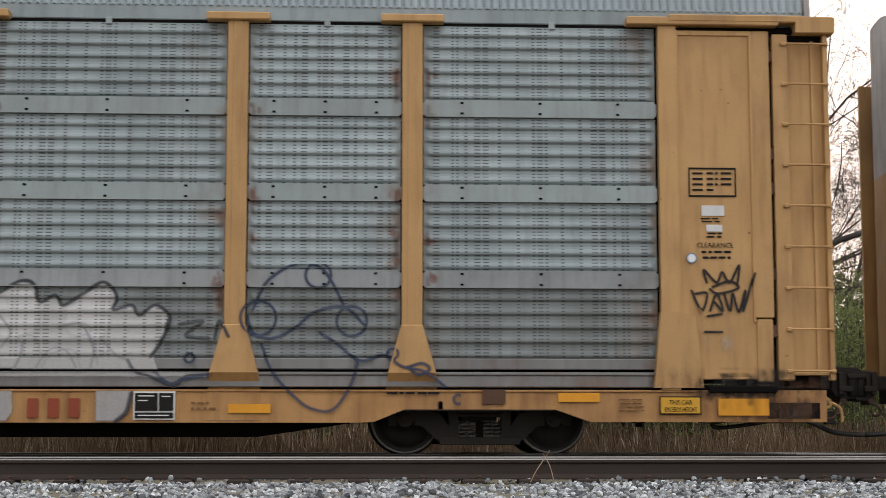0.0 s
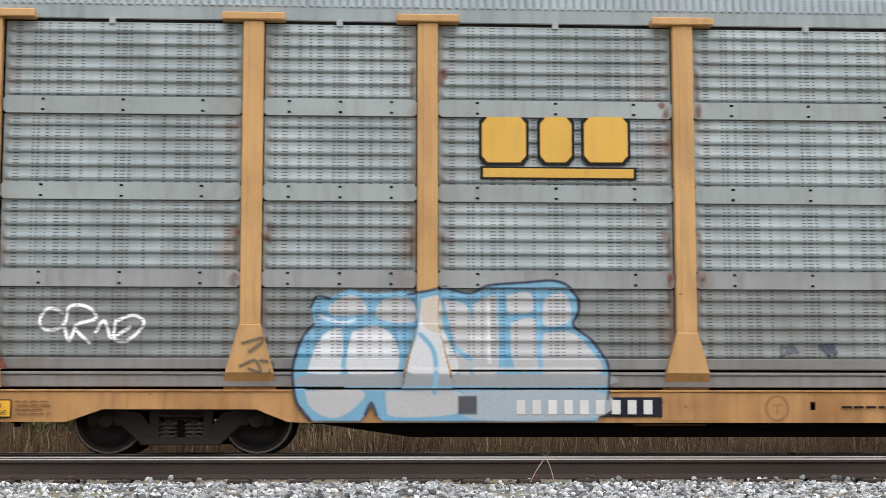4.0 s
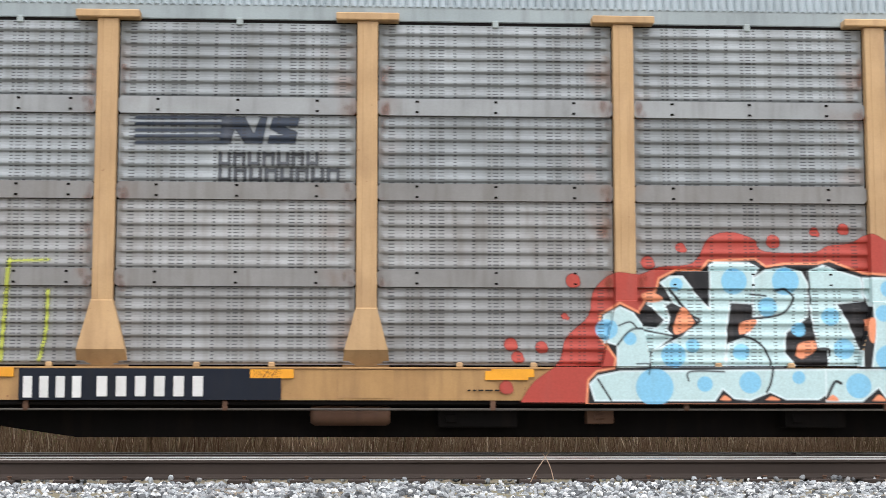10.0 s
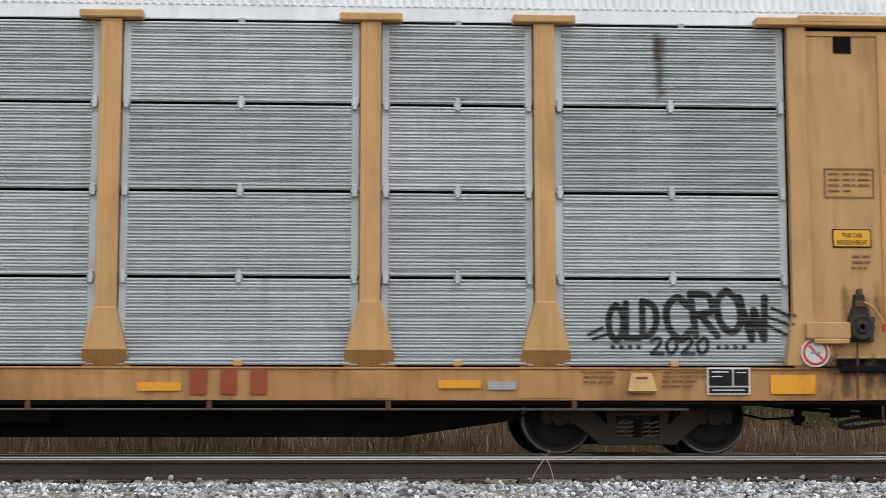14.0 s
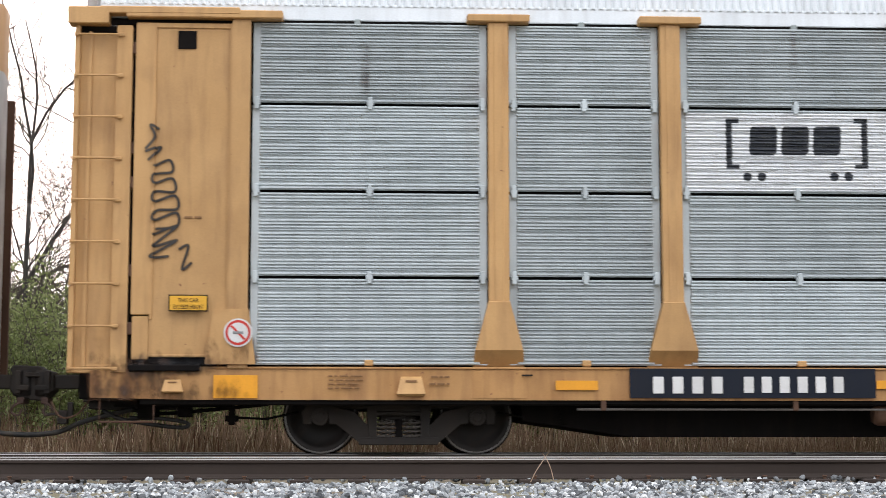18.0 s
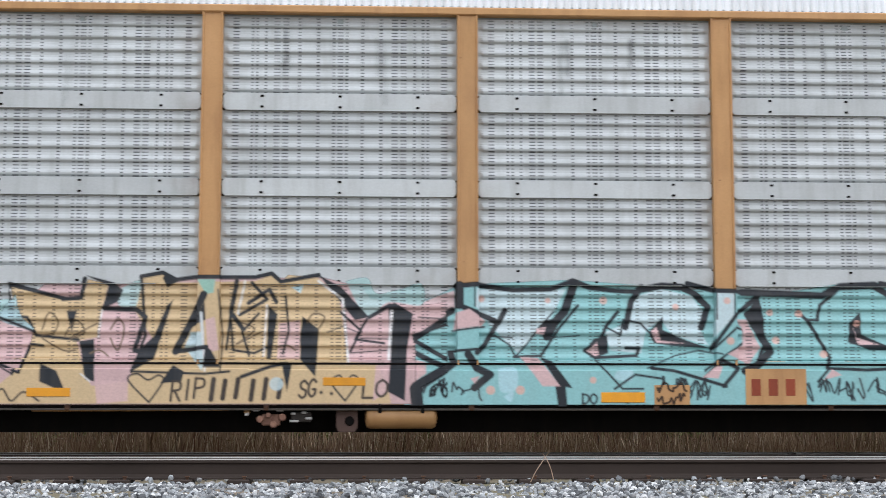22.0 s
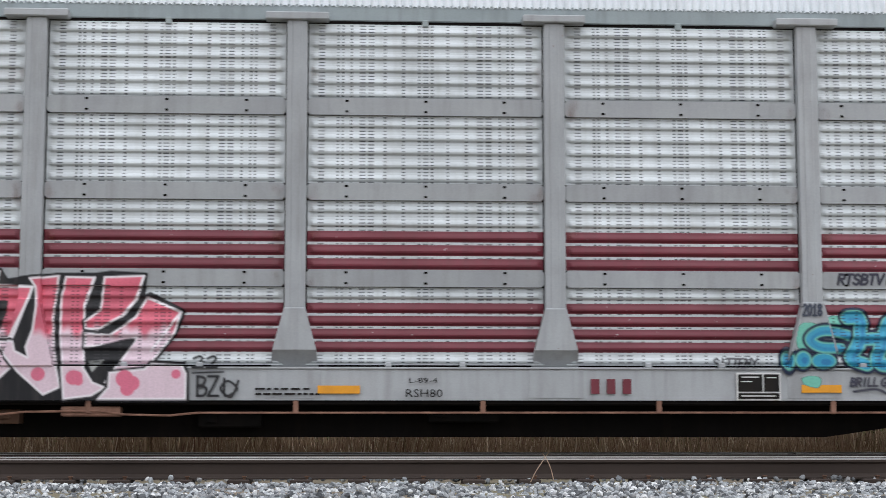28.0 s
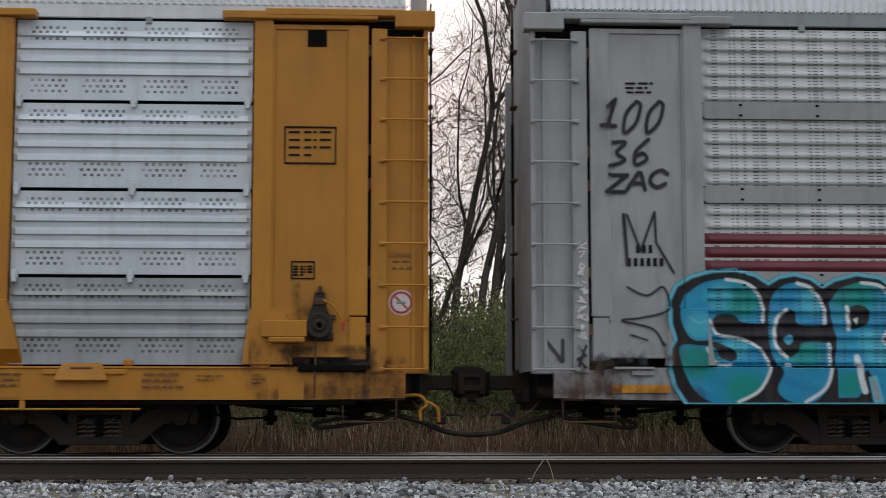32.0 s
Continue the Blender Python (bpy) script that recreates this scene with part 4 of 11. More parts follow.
def add_coupler(car, s):
    """Shank, blocky head with guard arm, upright knuckle, lock lift and its links."""
    cp = put("coupler", once(("coupler", s), lambda: box_mesh("coupler", mirror(s, [(13.95, 14.66, -0.12, 0.12, 0.765, 0.935), (14.2, 14.26, -0.2, 0.2, 0.7, 1.0)]), M["truck"])), car, (0, 0, 0), "dark cast-steel knuckle coupler")
    out = [(14.56, 0.76), (14.6, 0.69), (14.68, 0.645), (14.84, 0.65), (14.93, 0.7), (14.95, 0.8), (14.93, 0.9), (14.95, 1.0), (14.9, 1.035), (14.6, 1.045), (14.56, 1.0), (14.58, 0.94)] if s > 0 else \
          [(14.6, 0.75), (14.66, 0.68), (14.74, 0.62), (14.88, 0.63), (14.94, 0.72), (14.94, 0.95), (14.9, 0.99), (14.72, 1.0), (14.62, 0.965), (14.6, 0.93)]
    put("coupler_head", once(("chead", s), lambda: mesh("coupler_head", *prism([(s * x, z) for x, z in out], -0.2, 0.16, 0.06), M["truck"])), cp)
    kn = lathe([(0.0, -0.15), (0.07, -0.15), (0.085, -0.13), (0.085, 0.13), (0.07, 0.15), (0.0, 0.15)], 14)
    put("knuckle", once(("knuckle", s), lambda: mesh("knuckle", [(s * 14.93 + x, -0.15 + z, 0.83 + y) for x, y, z in kn[0]], kn[1], M["wheel"], smooth=True)), cp)
    put("guard_arm", once(("garm", s), lambda: box_mesh("guard_arm", mirror(s, [(14.66, 14.8, -0.28, -0.18, 0.74, 0.81), (14.64, 14.7, -0.27, -0.18, 0.7, 0.98), (14.76, 14.9, -0.26, -0.18, 0.9, 0.96)]), M["truck"])), cp)
    put("lock_lift", once(("locklift", s), lambda: box_mesh("lock_lift", mirror(s, [(14.66, 14.74, -0.23, 0.1, 0.58, 0.66)]), M["rust_dark"])), cp)
    link_pts = smooth_line([(s * 14.7, -0.22, 0.6), (s * 14.62, -0.24, 0.55), (s * 14.6, -0.24, 0.48), (s * 14.68, -0.24, 0.45), (s * 14.72, -0.22, 0.52)], 4)
    put("lift_link", once(("llink", s), lambda: mesh("lift_link", *tube(link_pts, 0.016, 6), M["rust_dark"])), cp)


def rung_mesh(s, e, Y, mat):
    z = 0
    v, f = joined([tube([(s * (e + 1.37), Y - 0.075, z), (s * (e + 1.88), Y - 0.075, z)], 0.0125, 8)])
    bv, bf = boxed(mirror(s, [(e + 1.33, e + 1.39, Y - 0.085, Y - 0.045, -0.025, 0.02), (e + 1.85, e + 1.885, Y - 0.085, Y - 0.045, -0.025, 0.02)]))
    return mesh("rung", *joined([(v, f), (bv, bf)]), mat)


def door_mesh(s, b, kind):
    """The curved end door; its upper part is bare pale sheet down to a slanting edge."""
    vs, fs, idx = [], [], []
    n = 20
    def edge(i):
        return 4.75 if kind == "flush" else 4.45 - 0.9 * math.sin(min(1.0, i / 8) * 1.5)

    rows = 7
    for r in range(rows):
        for i in range(n + 1):
            y = -1.42 + 2.84 * i / n
            x = 14.0 + 0.25 * math.sqrt(max(0, 1 - (y / 1.42) ** 2)) - (0.05 if 8 <= i <= 12 else 0)
            z = 0.95 + (edge(i) - 0.95) * r / 4 if r < 5 else edge(i) + (5.6 - edge(i)) * (r - 4) / 2
            vs.append((s * x, y, z))
    for r in range(rows - 1):
        for i in range(n):
            q = (r * (n + 1) + i, r * (n + 1) + i + 1, (r + 1) * (n + 1) + i + 1, (r + 1) * (n + 1) + i)
            fs.append(q if s > 0 else tuple(reversed(q)))
            idx.append(1 if kind == "striped" or (r < 4 if kind == "flush" else r >= 4) else 0)
    return mesh("end_door", vs, fs, [b, M["pale"] if kind != "striped" else M["gray"]], idx, True)


def flush_brakes(car, Y):
    """Air tank, control valve, bracket and pipe under the low sill."""
    y = Y + 0.1
    tank = lathe([(0.0, -0.405), (0.06, -0.402), (0.105, -0.385), (0.124, -0.35), (0.124, 0.35), (0.105, 0.385), (0.06, 0.402), (0.0, 0.405)], 20)
    at = put("air_tank", mesh("air_tank", [(b, a, c) for a, b, c in tank[0]], tank[1], M["tank"], smooth=True), car, (0.71, y, 0.41), "tan painted air tank")
    for x in (-0.24, 0.24):
        put("tank_strap", box_mesh("tank_strap", [(-0.02, 0.02, -0.131, 0.1, 0.05, 0.19)], M["black"]), at, (x, 0, 0))
    valve = put("control_valve", box_mesh("control_valve", [(-0.1, 0.1, -0.05, 0.1, -0.07, 0.06)], M["valve"]), car, (-0.75, y, 0.39), "rusty brake control valve")
    cap = lathe([(0.0, -0.04), (0.045, -0.04), (0.06, -0.025), (0.06, 0.05), (0.0, 0.05)], 10)
    for x, z, k in ((-0.12, 0.0, 0.7), (0.03, -0.06, 0.65), (0.13, 0.02, 0.72), (-0.03, 0.045, 0.5)):
        put("valve_cap", mesh("valve_cap", [(a * k, b, c * k) for a, b, c in cap[0]], cap[1], M["valve"]), valve, (x, -0.07, z))
    for x in (-0.17, 0.1):
        put("flange", box_mesh("flange", [(-0.04, 0.04, -0.1, -0.08, -0.012, 0.012)], M["pale"]), valve, (x, 0, 0.1))
    relay = put("relay_valve", box_mesh("relay_valve", [(-0.11, 0.11, -0.04, 0.08, -0.05, 0.06)], M["truck"]), car, (-0.41, y, 0.41))
    for x, z, w in ((-0.09, 0.045, 0.025), (0.03, 0.055, 0.03), (-0.08, -0.04, 0.05), (0.08, -0.01, 0.035)):
        put("bolt_plate", box_mesh("bolt_plate", [(-w, w, -0.06, -0.035, -0.013, 0.013)], M["pale"]), relay, (x, 0, z))
    post = prism([(-0.12, 0.5), (-0.12, 0.3), (-0.09, 0.25), (0.09, 0.25), (0.12, 0.3), (0.12, 0.5)], y - 0.02, y + 0.06)
    hold = put("tank_bracket", mesh("tank_bracket", *post, M["rust_dark"]), car, (0.1, 0, 0))
    ring = lathe([(0.0, -0.012), (0.045, -0.012), (0.055, 0.0), (0.055, 0.02)], 12)
    put("bracket_boss", mesh("bracket_boss", *ring, M["black"]), hold, (0.03, y - 0.03, 0.37))
    put("brake_pipe", mesh("brake_pipe", *tube([(-3.4, y - 0.05, 0.49), (-1.22, y - 0.05, 0.5)], 0.016, 8), M["yellow_d"], smooth=True), car)
    hook = put("pipe_hanger", box_mesh("pipe_hanger", [(-0.03, 0.03, y - 0.06, y, 0.45, 0.54)], M["yellow_d"]), car, (-1.02, 0, 0))
    put("pipe_nut", box_mesh("pipe_nut", [(-0.022, 0.022, y - 0.075, y - 0.06, 0.43, 0.462)], M["pale"]), hook)


def finish_car(car, kind, body, sill, roof, truck_x, base, r, place, dz, lower, style):
    """Sill, underframe, deck, roof, trucks."""
    b, Y = M[body], -SIDE_Y
    sill_m = M["sill_b"] if body == "yellow_b" else M["sill_a"] if body == "yellow" else b
    right = sill_outline(sill)
    out = right[:-1] + [(-x, z) for x, z in right[::-1]]
    out = [p for i, p in enumerate(out) if p not in out[:i]]
    sl = put("side_sill", once(("sill", sill, body), lambda: mesh("side_sill", *prism(out, Y - 0.03, Y + 0.09), sill_m)), car, label="long painted side sill")
    put("sill_lip", once(("lip", sill, body), lambda: box_mesh("sill_lip", [(-12.6, 12.6, Y - 0.05, Y - 0.02, right[-1][1] - 0.025, right[-1][1] - 0.002)], sill_m)), sl)
    low_z = {"deep": 0.34, "low": 0.5, "std": 0.55}[sill]
    reach = 8.7 if sill == "deep" else 13.4
    # black band added for the shadow and dark underside along the sill
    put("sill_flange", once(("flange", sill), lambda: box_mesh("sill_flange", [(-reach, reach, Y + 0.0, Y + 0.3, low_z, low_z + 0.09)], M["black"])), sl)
    if kind != "flush":
        z0, z1 = (0.375, 0.69) if sill == "deep" else (0.625, 0.94)
        plate = once(("plate", sill, body), lambda: box_mesh("post_plate", [(-0.31, 0.31, Y - 0.038, Y - 0.028, z0, z1)], sill_m))
        for x in POSTS:
            if sill != "deep" or abs(x) < 8.5:
                put("post_plate", plate, sl, (x, 0, 0))
    if lower:
        for s in (-1, 1):
            put("sill_opening", once(("sopen", s), lambda: box_mesh("sill_opening", mirror(s, [(13.42, 14.02, Y - 0.036, Y - 0.02, 0.4, 0.58)]), M["black"])), sl, label="dark opening in the sill end")
        for nm, q in (("lower_strip", (Y + 0.02, Y + 0.07, 0.95, 1.075)), ("rub_rail", (Y - 0.01, Y + 0.06, 0.885, 0.92)), ("lower_strip", (Y + 0.01, Y + 0.06, 0.75, 0.885))):
            put(nm, box_mesh(nm, [(-END_POST + 0.1, END_POST - 0.1, *q)], M["strip_b_low"]), car)
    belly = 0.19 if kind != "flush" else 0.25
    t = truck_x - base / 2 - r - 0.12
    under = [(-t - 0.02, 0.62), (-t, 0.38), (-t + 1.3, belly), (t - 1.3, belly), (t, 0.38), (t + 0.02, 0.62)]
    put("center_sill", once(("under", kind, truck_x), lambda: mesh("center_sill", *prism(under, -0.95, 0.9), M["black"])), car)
    if kind == "flush":
        flush_brakes(car, Y)
    for nm, q, mt in () if kind == "flush" else (("brake_reservoir", (-3.6, -2.7, -1.3, -1.0, 0.3, 0.5), "black"), ("control_valve", (-1.9, -1.6, -1.35, -1.1, 0.34, 0.5), "rusty"), ("brake_cylinder", (0.4, 1.1, -1.3, -1.0, 0.3, 0.5), "black"),
                      ("pipe_clamp", (3.0, 3.8, -1.3, -1.0, 0.36, 0.5), "black")):
        put(nm, once(nm, lambda: box_mesh(nm, [q, (q[0] + 0.08, q[0] + 0.2, q[2] - 0.03, q[3], q[4] + 0.05, q[5] - 0.05)], M[mt])), car)
    if kind != "flush":
        tank = lathe([(0.0, -0.45), (0.09, -0.45), (0.12, -0.4), (0.12, 0.4), (0.09, 0.45), (0.0, 0.45)], 16)
        put("air_tank", once("tank", lambda: mesh("air_tank", [(y, -1.36 + x, z + 0.44) for x, y, z in tank[0]], tank[1], M["rusty"], smooth=True)), car, (-4.6, 0, 0))
    line = [(-8.5, Y - 0.01, 0.5), (11.0, Y - 0.01, 0.5)]
    if kind == "striped":
        line = [(-8.5, Y - 0.01, 0.43), (-1.9, Y - 0.01, 0.425), (-1.5, Y - 0.01, 0.47), (-0.7, Y - 0.01, 0.48), (-0.4, Y - 0.01, 0.44), (0.1, Y - 0.01, 0.43), (0.4, Y - 0.01, 0.46), (11.3, Y - 0.01, 0.47)]
        put("brake_cylinder", once("bronze box", lambda: box_mesh("brake_cylinder", [(-1.1, -0.45, Y + 0.0, Y + 0.2, 0.42, 0.53)], M["valve"])), car)
        put("valve_box", once("bronze valve", lambda: box_mesh("valve_box", [(-5.6, -5.35, Y - 0.02, Y + 0.2, 0.36, 0.55), (-5.56, -5.39, Y - 0.045, Y - 0.02, 0.4, 0.5)], M["valve"])), car)
    rod_m = M["yellow_f"] if body == "yellow_f" else M["valve"] if kind == "striped" else M["sill_b"] if style == "slat" else M["spring"]
    put("brake_rod", once(("brod", kind, body), lambda: mesh("brake_rod", *tube(line, 0.013, 6), rod_m)), car)
    hanger = once(("hanger", body), lambda: box_mesh("rod_hanger", [(-0.028, 0.028, Y - 0.03, Y + 0.03, 0.45 if kind == "striped" else 0.485, 0.6)], M["valve"] if kind == "striped" else M["yellow_f"] if body == "yellow_f" else M["rusty"]))
    for x in (-8.2, -6.0, -3.0, -0.8, 1.5, 3.6, 5.6, 7.6, 9.7):
        put("rod_hanger", hanger, car, (x, 0, 0))
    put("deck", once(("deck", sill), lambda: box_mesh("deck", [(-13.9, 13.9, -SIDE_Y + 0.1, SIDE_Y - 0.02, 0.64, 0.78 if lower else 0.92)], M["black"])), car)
    # roof
    put("roof_fascia", once(("fascia", style), lambda: box_mesh("roof_fascia", [(-13.95, 13.95, Y + 0.07, Y + 0.12, 4.972, 5.17)], M["fascia"] if roof == "roof" else M["roof_w"])), car, (0, 0, dz))
    # black strip laid behind the fascia so the gap line below looks dark
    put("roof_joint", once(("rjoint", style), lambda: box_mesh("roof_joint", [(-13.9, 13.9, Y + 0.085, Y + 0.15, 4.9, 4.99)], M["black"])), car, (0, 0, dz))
    rf = put("roof", once(("roof", roof), lambda: roof_mesh(M[roof])), car, (0, 0, dz), "corrugated sheet steel roof")
    latch = once("latch", lambda: box_mesh("roof_latch", [(-0.035, 0.035, Y + 0.04, Y + 0.11, 4.9, 4.99)], M["strip_a"]))
    for x in (-11.0, -8.4, -5.9, -2.95, 0, 2.95, 5.9, 8.4, 11.0):
        put("roof_latch", latch, rf, (x, 0, 0))
    sets = add_truck(car, -truck_x, base, r) + add_truck(car, truck_x, base, r)
    CARS.append((car, sets, place, r))
    car.location = (place, TRAIN_Y, 0)


def roof_mesh(mat):
    """Sheet roof with ribs across it; rises and turns in toward the middle."""
    prof = [(-SIDE_Y + 0.08, 5.12), (-SIDE_Y + 0.1, 5.3), (-SIDE_Y + 0.2, 5.43), (-1.0, 5.58), (0.0, 5.68), (1.0, 5.58), (SIDE_Y - 0.1, 5.14)]
    xs = np.arange(-13.95, 13.96, 0.0235)
    vs, fs = [], []
    n = len(prof)
    for i, x in enumerate(xs):
        up = (0.0, 0.022, 0.03, 0.022)[i % 4]
        vs += [(x, y - up * (0.9 if k < 2 else 0), z + up * (1.0 if k != 1 else 0.4)) for k, (y, z) in enumerate(prof)]
    for i in range(len(xs) - 1):
        for k in range(n - 1):
            fs.append((i * n + k, (i + 1) * n + k, (i + 1) * n + k + 1, i * n + k + 1))
    return mesh("roof", vs, fs, mat)


def motions():
    for car, sets, place, r in CARS:
        walk(car, [(t, pose(place + d, TRAIN_Y, 0)) for t, d in ROLLED])
        ts, ds = [t for t, _ in ROLLED], [d for _, d in ROLLED]
        steps = np.arange(0, 32.0001, 0.1)
        roll = np.interp(steps, ts, ds)
        for axle, x in sets:
            walk(axle, [(t, pose(x, -0.76, r, 0, math.degrees(d / r), 0)) for t, d in zip(steps, roll)])


def build_flush_car(place, label):
    """The taller flush-sided car: broad closed bays near both ends, no post caps, short ladders, pale corner sheets."""
    car = new("autorack_car")
    tagged(car, label, "freight car", "cars of the freight train")
    Y, b = -SIDE_Y, M["yellow_d"]
    bays = [(-12.17, -9.49), (-7.235, -4.525), (-4.295, -1.575), (-1.345, 1.345), (1.575, 4.295), (4.525, 7.235), (9.49, 12.17)]
    tiers = [(5.005, 4.105), (3.905, 3.115), (2.915, 2.105), (1.905, 1.035)]
    for x0, x1 in bays:
        for t, (top, bot) in enumerate(tiers):
            me = once(("flush", round(x1 - x0, 2), t), lambda: sheet_mesh("rib", x1 - x0, top - bot, [M["steel_d"], M["maroon"]]))
            put("side_sheet", me, car, ((x0 + x1) / 2, Y + 0.06, top))
        for z in (4.105, 3.115, 2.105):
            put("splice_strip", once(("fstrip", round(x1 - x0, 2)), lambda: strip_mesh(x1 - x0 - 0.02, 0.2, M["strip_d"], 3)), car, (x0 + 0.01, Y + 0.055, z))
        n = 3
        for i in range(n):
            put("panel_clip", once("fclip", lambda: box_mesh("panel_clip", [(-0.12, 0.12, Y - 0.02, Y + 0.06, 0.93, 1.05)], b)), car, (x0 + (x1 - x0) * (i + 0.5) / n, 0, 0))
    # the same added lining keeps this car's gaps dark
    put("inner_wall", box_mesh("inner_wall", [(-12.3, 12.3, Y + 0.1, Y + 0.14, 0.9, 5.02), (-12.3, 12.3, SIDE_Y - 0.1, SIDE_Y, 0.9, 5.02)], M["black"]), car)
    put("lower_rail", box_mesh("lower_rail", [(-12.2, 12.2, Y + 0.0, Y + 0.05, 0.93, 0.995)], b), car)
    # black strips put in as the shadow line along the sheets' lower edge
    put("seal_strip", box_mesh("seal_strip", [(-7.2, 7.2, Y - 0.046, Y + 0.05, 1.0, 1.023)], M["black"]), car, label="black strip for the shadow line under the side sheets")
    for s in (-1, 1):
        put("seal_strip", once(("fshadow", s), lambda: box_mesh("seal_strip", mirror(s, [(9.58, 12.06, Y - 0.01, Y + 0.05, 1.0, 1.023)]), M["black"])), car)
    for x in (-4.41, -1.46, 1.46, 4.41):
        put("post", once("fpost", lambda: channel_mesh([(-0.118, Y + 0.08), (-0.118, Y - 0.05), (-0.1, Y - 0.05), (-0.096, Y - 0.03), (0.096, Y - 0.03), (0.1, Y - 0.05), (0.118, Y - 0.05), (0.118, Y + 0.08)], 1.0, 5.06, b)), car, (x, 0, 0))
    for s in (-1, 1):
        wide = put("closed_bay", once(("cbay", s), lambda: box_mesh("closed_bay", mirror(s, [(7.23, 9.5, Y + 0.0, Y + 0.08, 0.93, 5.06)]), b)), car, label="broad closed bay of orange-yellow sheet")
        for q in ((7.23, 7.43, Y - 0.035, Y - 0.001, 1.0, 5.06), (9.28, 9.5, Y - 0.035, Y - 0.001, 1.6, 5.06), (8.34, 8.37, Y - 0.012, Y - 0.001, 1.0, 5.04)):
            put("bay_rib", once(("crib", s, q[0]), lambda: box_mesh("bay_rib", mirror(s, [q]), b)), wide)
        bolt = once("fbolt", lambda: box_mesh("bolt", [(-0.02, 0.02, Y - 0.012, Y, -0.008, 0.008)], M["rusty"]))
        wide_bolt = once("fbolt2", lambda: box_mesh("bolt", [(-0.034, 0.034, Y - 0.014, Y, -0.011, 0.011)], M["rusty"]))
        for z in (4.95, 4.86, 4.66, 4.41, 4.33, 4.24, 3.95, 3.48, 3.41, 3.33, 3.25, 3.16, 2.87, 2.5, 1.83, 1.75, 1.67):
            for x in (7.65, 8.18, 8.55, 9.1):
                put("bolt", wide_bolt if z in (4.41, 4.33, 4.24, 3.48) else bolt, wide, (s * x, 0, z))
        for z in (4.24, 3.25):
            for x in (7.89, 8.83):
                put("bolt", bolt, wide, (s * x, 0, z))
        eb = put("end_wall", once(("ewall", s), lambda: box_mesh("end_wall", mirror(s, [(12.16, 13.82, Y, Y + 0.08, 0.93, 5.06)]), b)), car, label="orange-yellow end wall with stencils")
        for q in ((12.16, 12.36, Y - 0.035, Y - 0.001, 1.6, 5.06), (13.05, 13.09, Y - 0.03, Y - 0.001, 0.98, 5.04), (13.62, 13.82, Y - 0.04, Y - 0.001, 2.45, 5.04)):
            put("wall_rib", once(("erib", s, q[0]), lambda: box_mesh("wall_rib", mirror(s, [q]), b)), eb)
        for x0, x1, x2 in ((12.17, 12.1, 12.6), (9.49, 9.56, 9.1)):
            out = [(s * x0, 1.6), (s * x1, 0.93), (s * x2, 0.93), (s * (x0 * 0.7 + x2 * 0.3), 1.62)]
            put("post_foot", once(("ff", s, x0), lambda: mesh("post_foot", *prism(out, Y - 0.08, Y + 0.03), b)), car)
        lad = put("ladder", once(("flad", s), lambda: box_mesh("ladder", mirror(s, [(13.14, 13.2, Y - 0.07, Y + 0.02, 0.56, 2.48), (13.7, 13.78, Y - 0.07, Y + 0.02, 0.56, 2.48)]), b)), car, label="short side ladder")
        for i in range(5):
            put("rung", once(("frung", s), lambda: mesh("rung", *tube([(s * 13.14, Y - 0.08, 0), (s * 13.78, Y - 0.08, 0)], 0.0125, 8), b)), lad, (0, 0, 2.44 - 0.473 * i))
        put("corner_sheet", once(("csheet", s), lambda: box_mesh("corner_sheet", mirror(s, [(13.83, 14.17, Y + 0.02, Y + 0.05, 0.95, 4.6)]), M["pale"])), car, label="pale galvanized corner sheet with bolts")
        put("corner_top", once(("ctop", s), lambda: box_mesh("corner_top", mirror(s, [(13.83, 14.17, Y + 0.02, Y + 0.05, 4.6, 5.55)]), b)), car)
        for z in np.arange(1.1, 4.5, 0.52):
            for x in (13.9, 14.1):
                put("bolt", bolt, car, (s * x, 0.02, float(z)))
        put("end_door", once(("door", s, "flush"), lambda: door_mesh(s, b, "flush")), car, (0, 0, 0), "curved galvanized end door")
        put("far_corner_post", once(("ffar", s), lambda: box_mesh("far_corner_post", mirror(s, [(13.3, 14.17, SIDE_Y - 0.06, SIDE_Y, 0.85, 4.6)]), M["rusty"])), car)
        put("end_beam", once(("febeam", s), lambda: box_mesh("end_beam", mirror(s, [(13.62, 14.1, -1.3, 1.3, 0.62, 0.9)]), M["black"])), car)
        add_coupler(car, s)
        put("air_hose", MESHES[("hose", s)], car)
        put("brake_hose", MESHES[("loop", s)], car)
        put("brake_pipe", MESHES[("pipe", s)], car)
        put("ladder_foot", once(("fboot", s), lambda: box_mesh("ladder_foot", mirror(s, [(13.14, 13.78, Y - 0.062, Y - 0.01, 0.5, 0.99), (13.12, 13.8, Y - 0.075, Y - 0.01, 0.985, 1.01)]), b)), lad, label="closed footing plate under the ladder")
        put("foot_lip", once(("flip", s), lambda: box_mesh("foot_lip", mirror(s, [(13.13, 13.79, Y - 0.07, Y - 0.005, 0.485, 0.502)]), M["white"])), lad, label="white-edged lower lip")
        put("end_step_box", once(("fstep", s), lambda: box_mesh("end_step_box", mirror(s, [(13.8, 14.12, Y + 0.0, Y + 0.25, 0.62, 0.88), (12.2, 14.0, Y + 0.3, Y + 0.36, 0.5, 0.54), (12.5, 12.7, Y + 0.2, Y + 0.4, 0.3, 0.6)]), M["black"])), car)
        if s > 0:
            put("uncoupling_lever", MESHES[("lever", M["yellow"].name)], car)
    put("top_chord", box_mesh("top_chord", [(-14.17, 14.17, Y - 0.06, Y + 0.08, 5.03, 5.12)], b), car)
    finish_car(car, "flush", "yellow_d", "low", "roof_w", 10.46, 1.73, 0.356, place, 0.0, False, "rib")
    return car


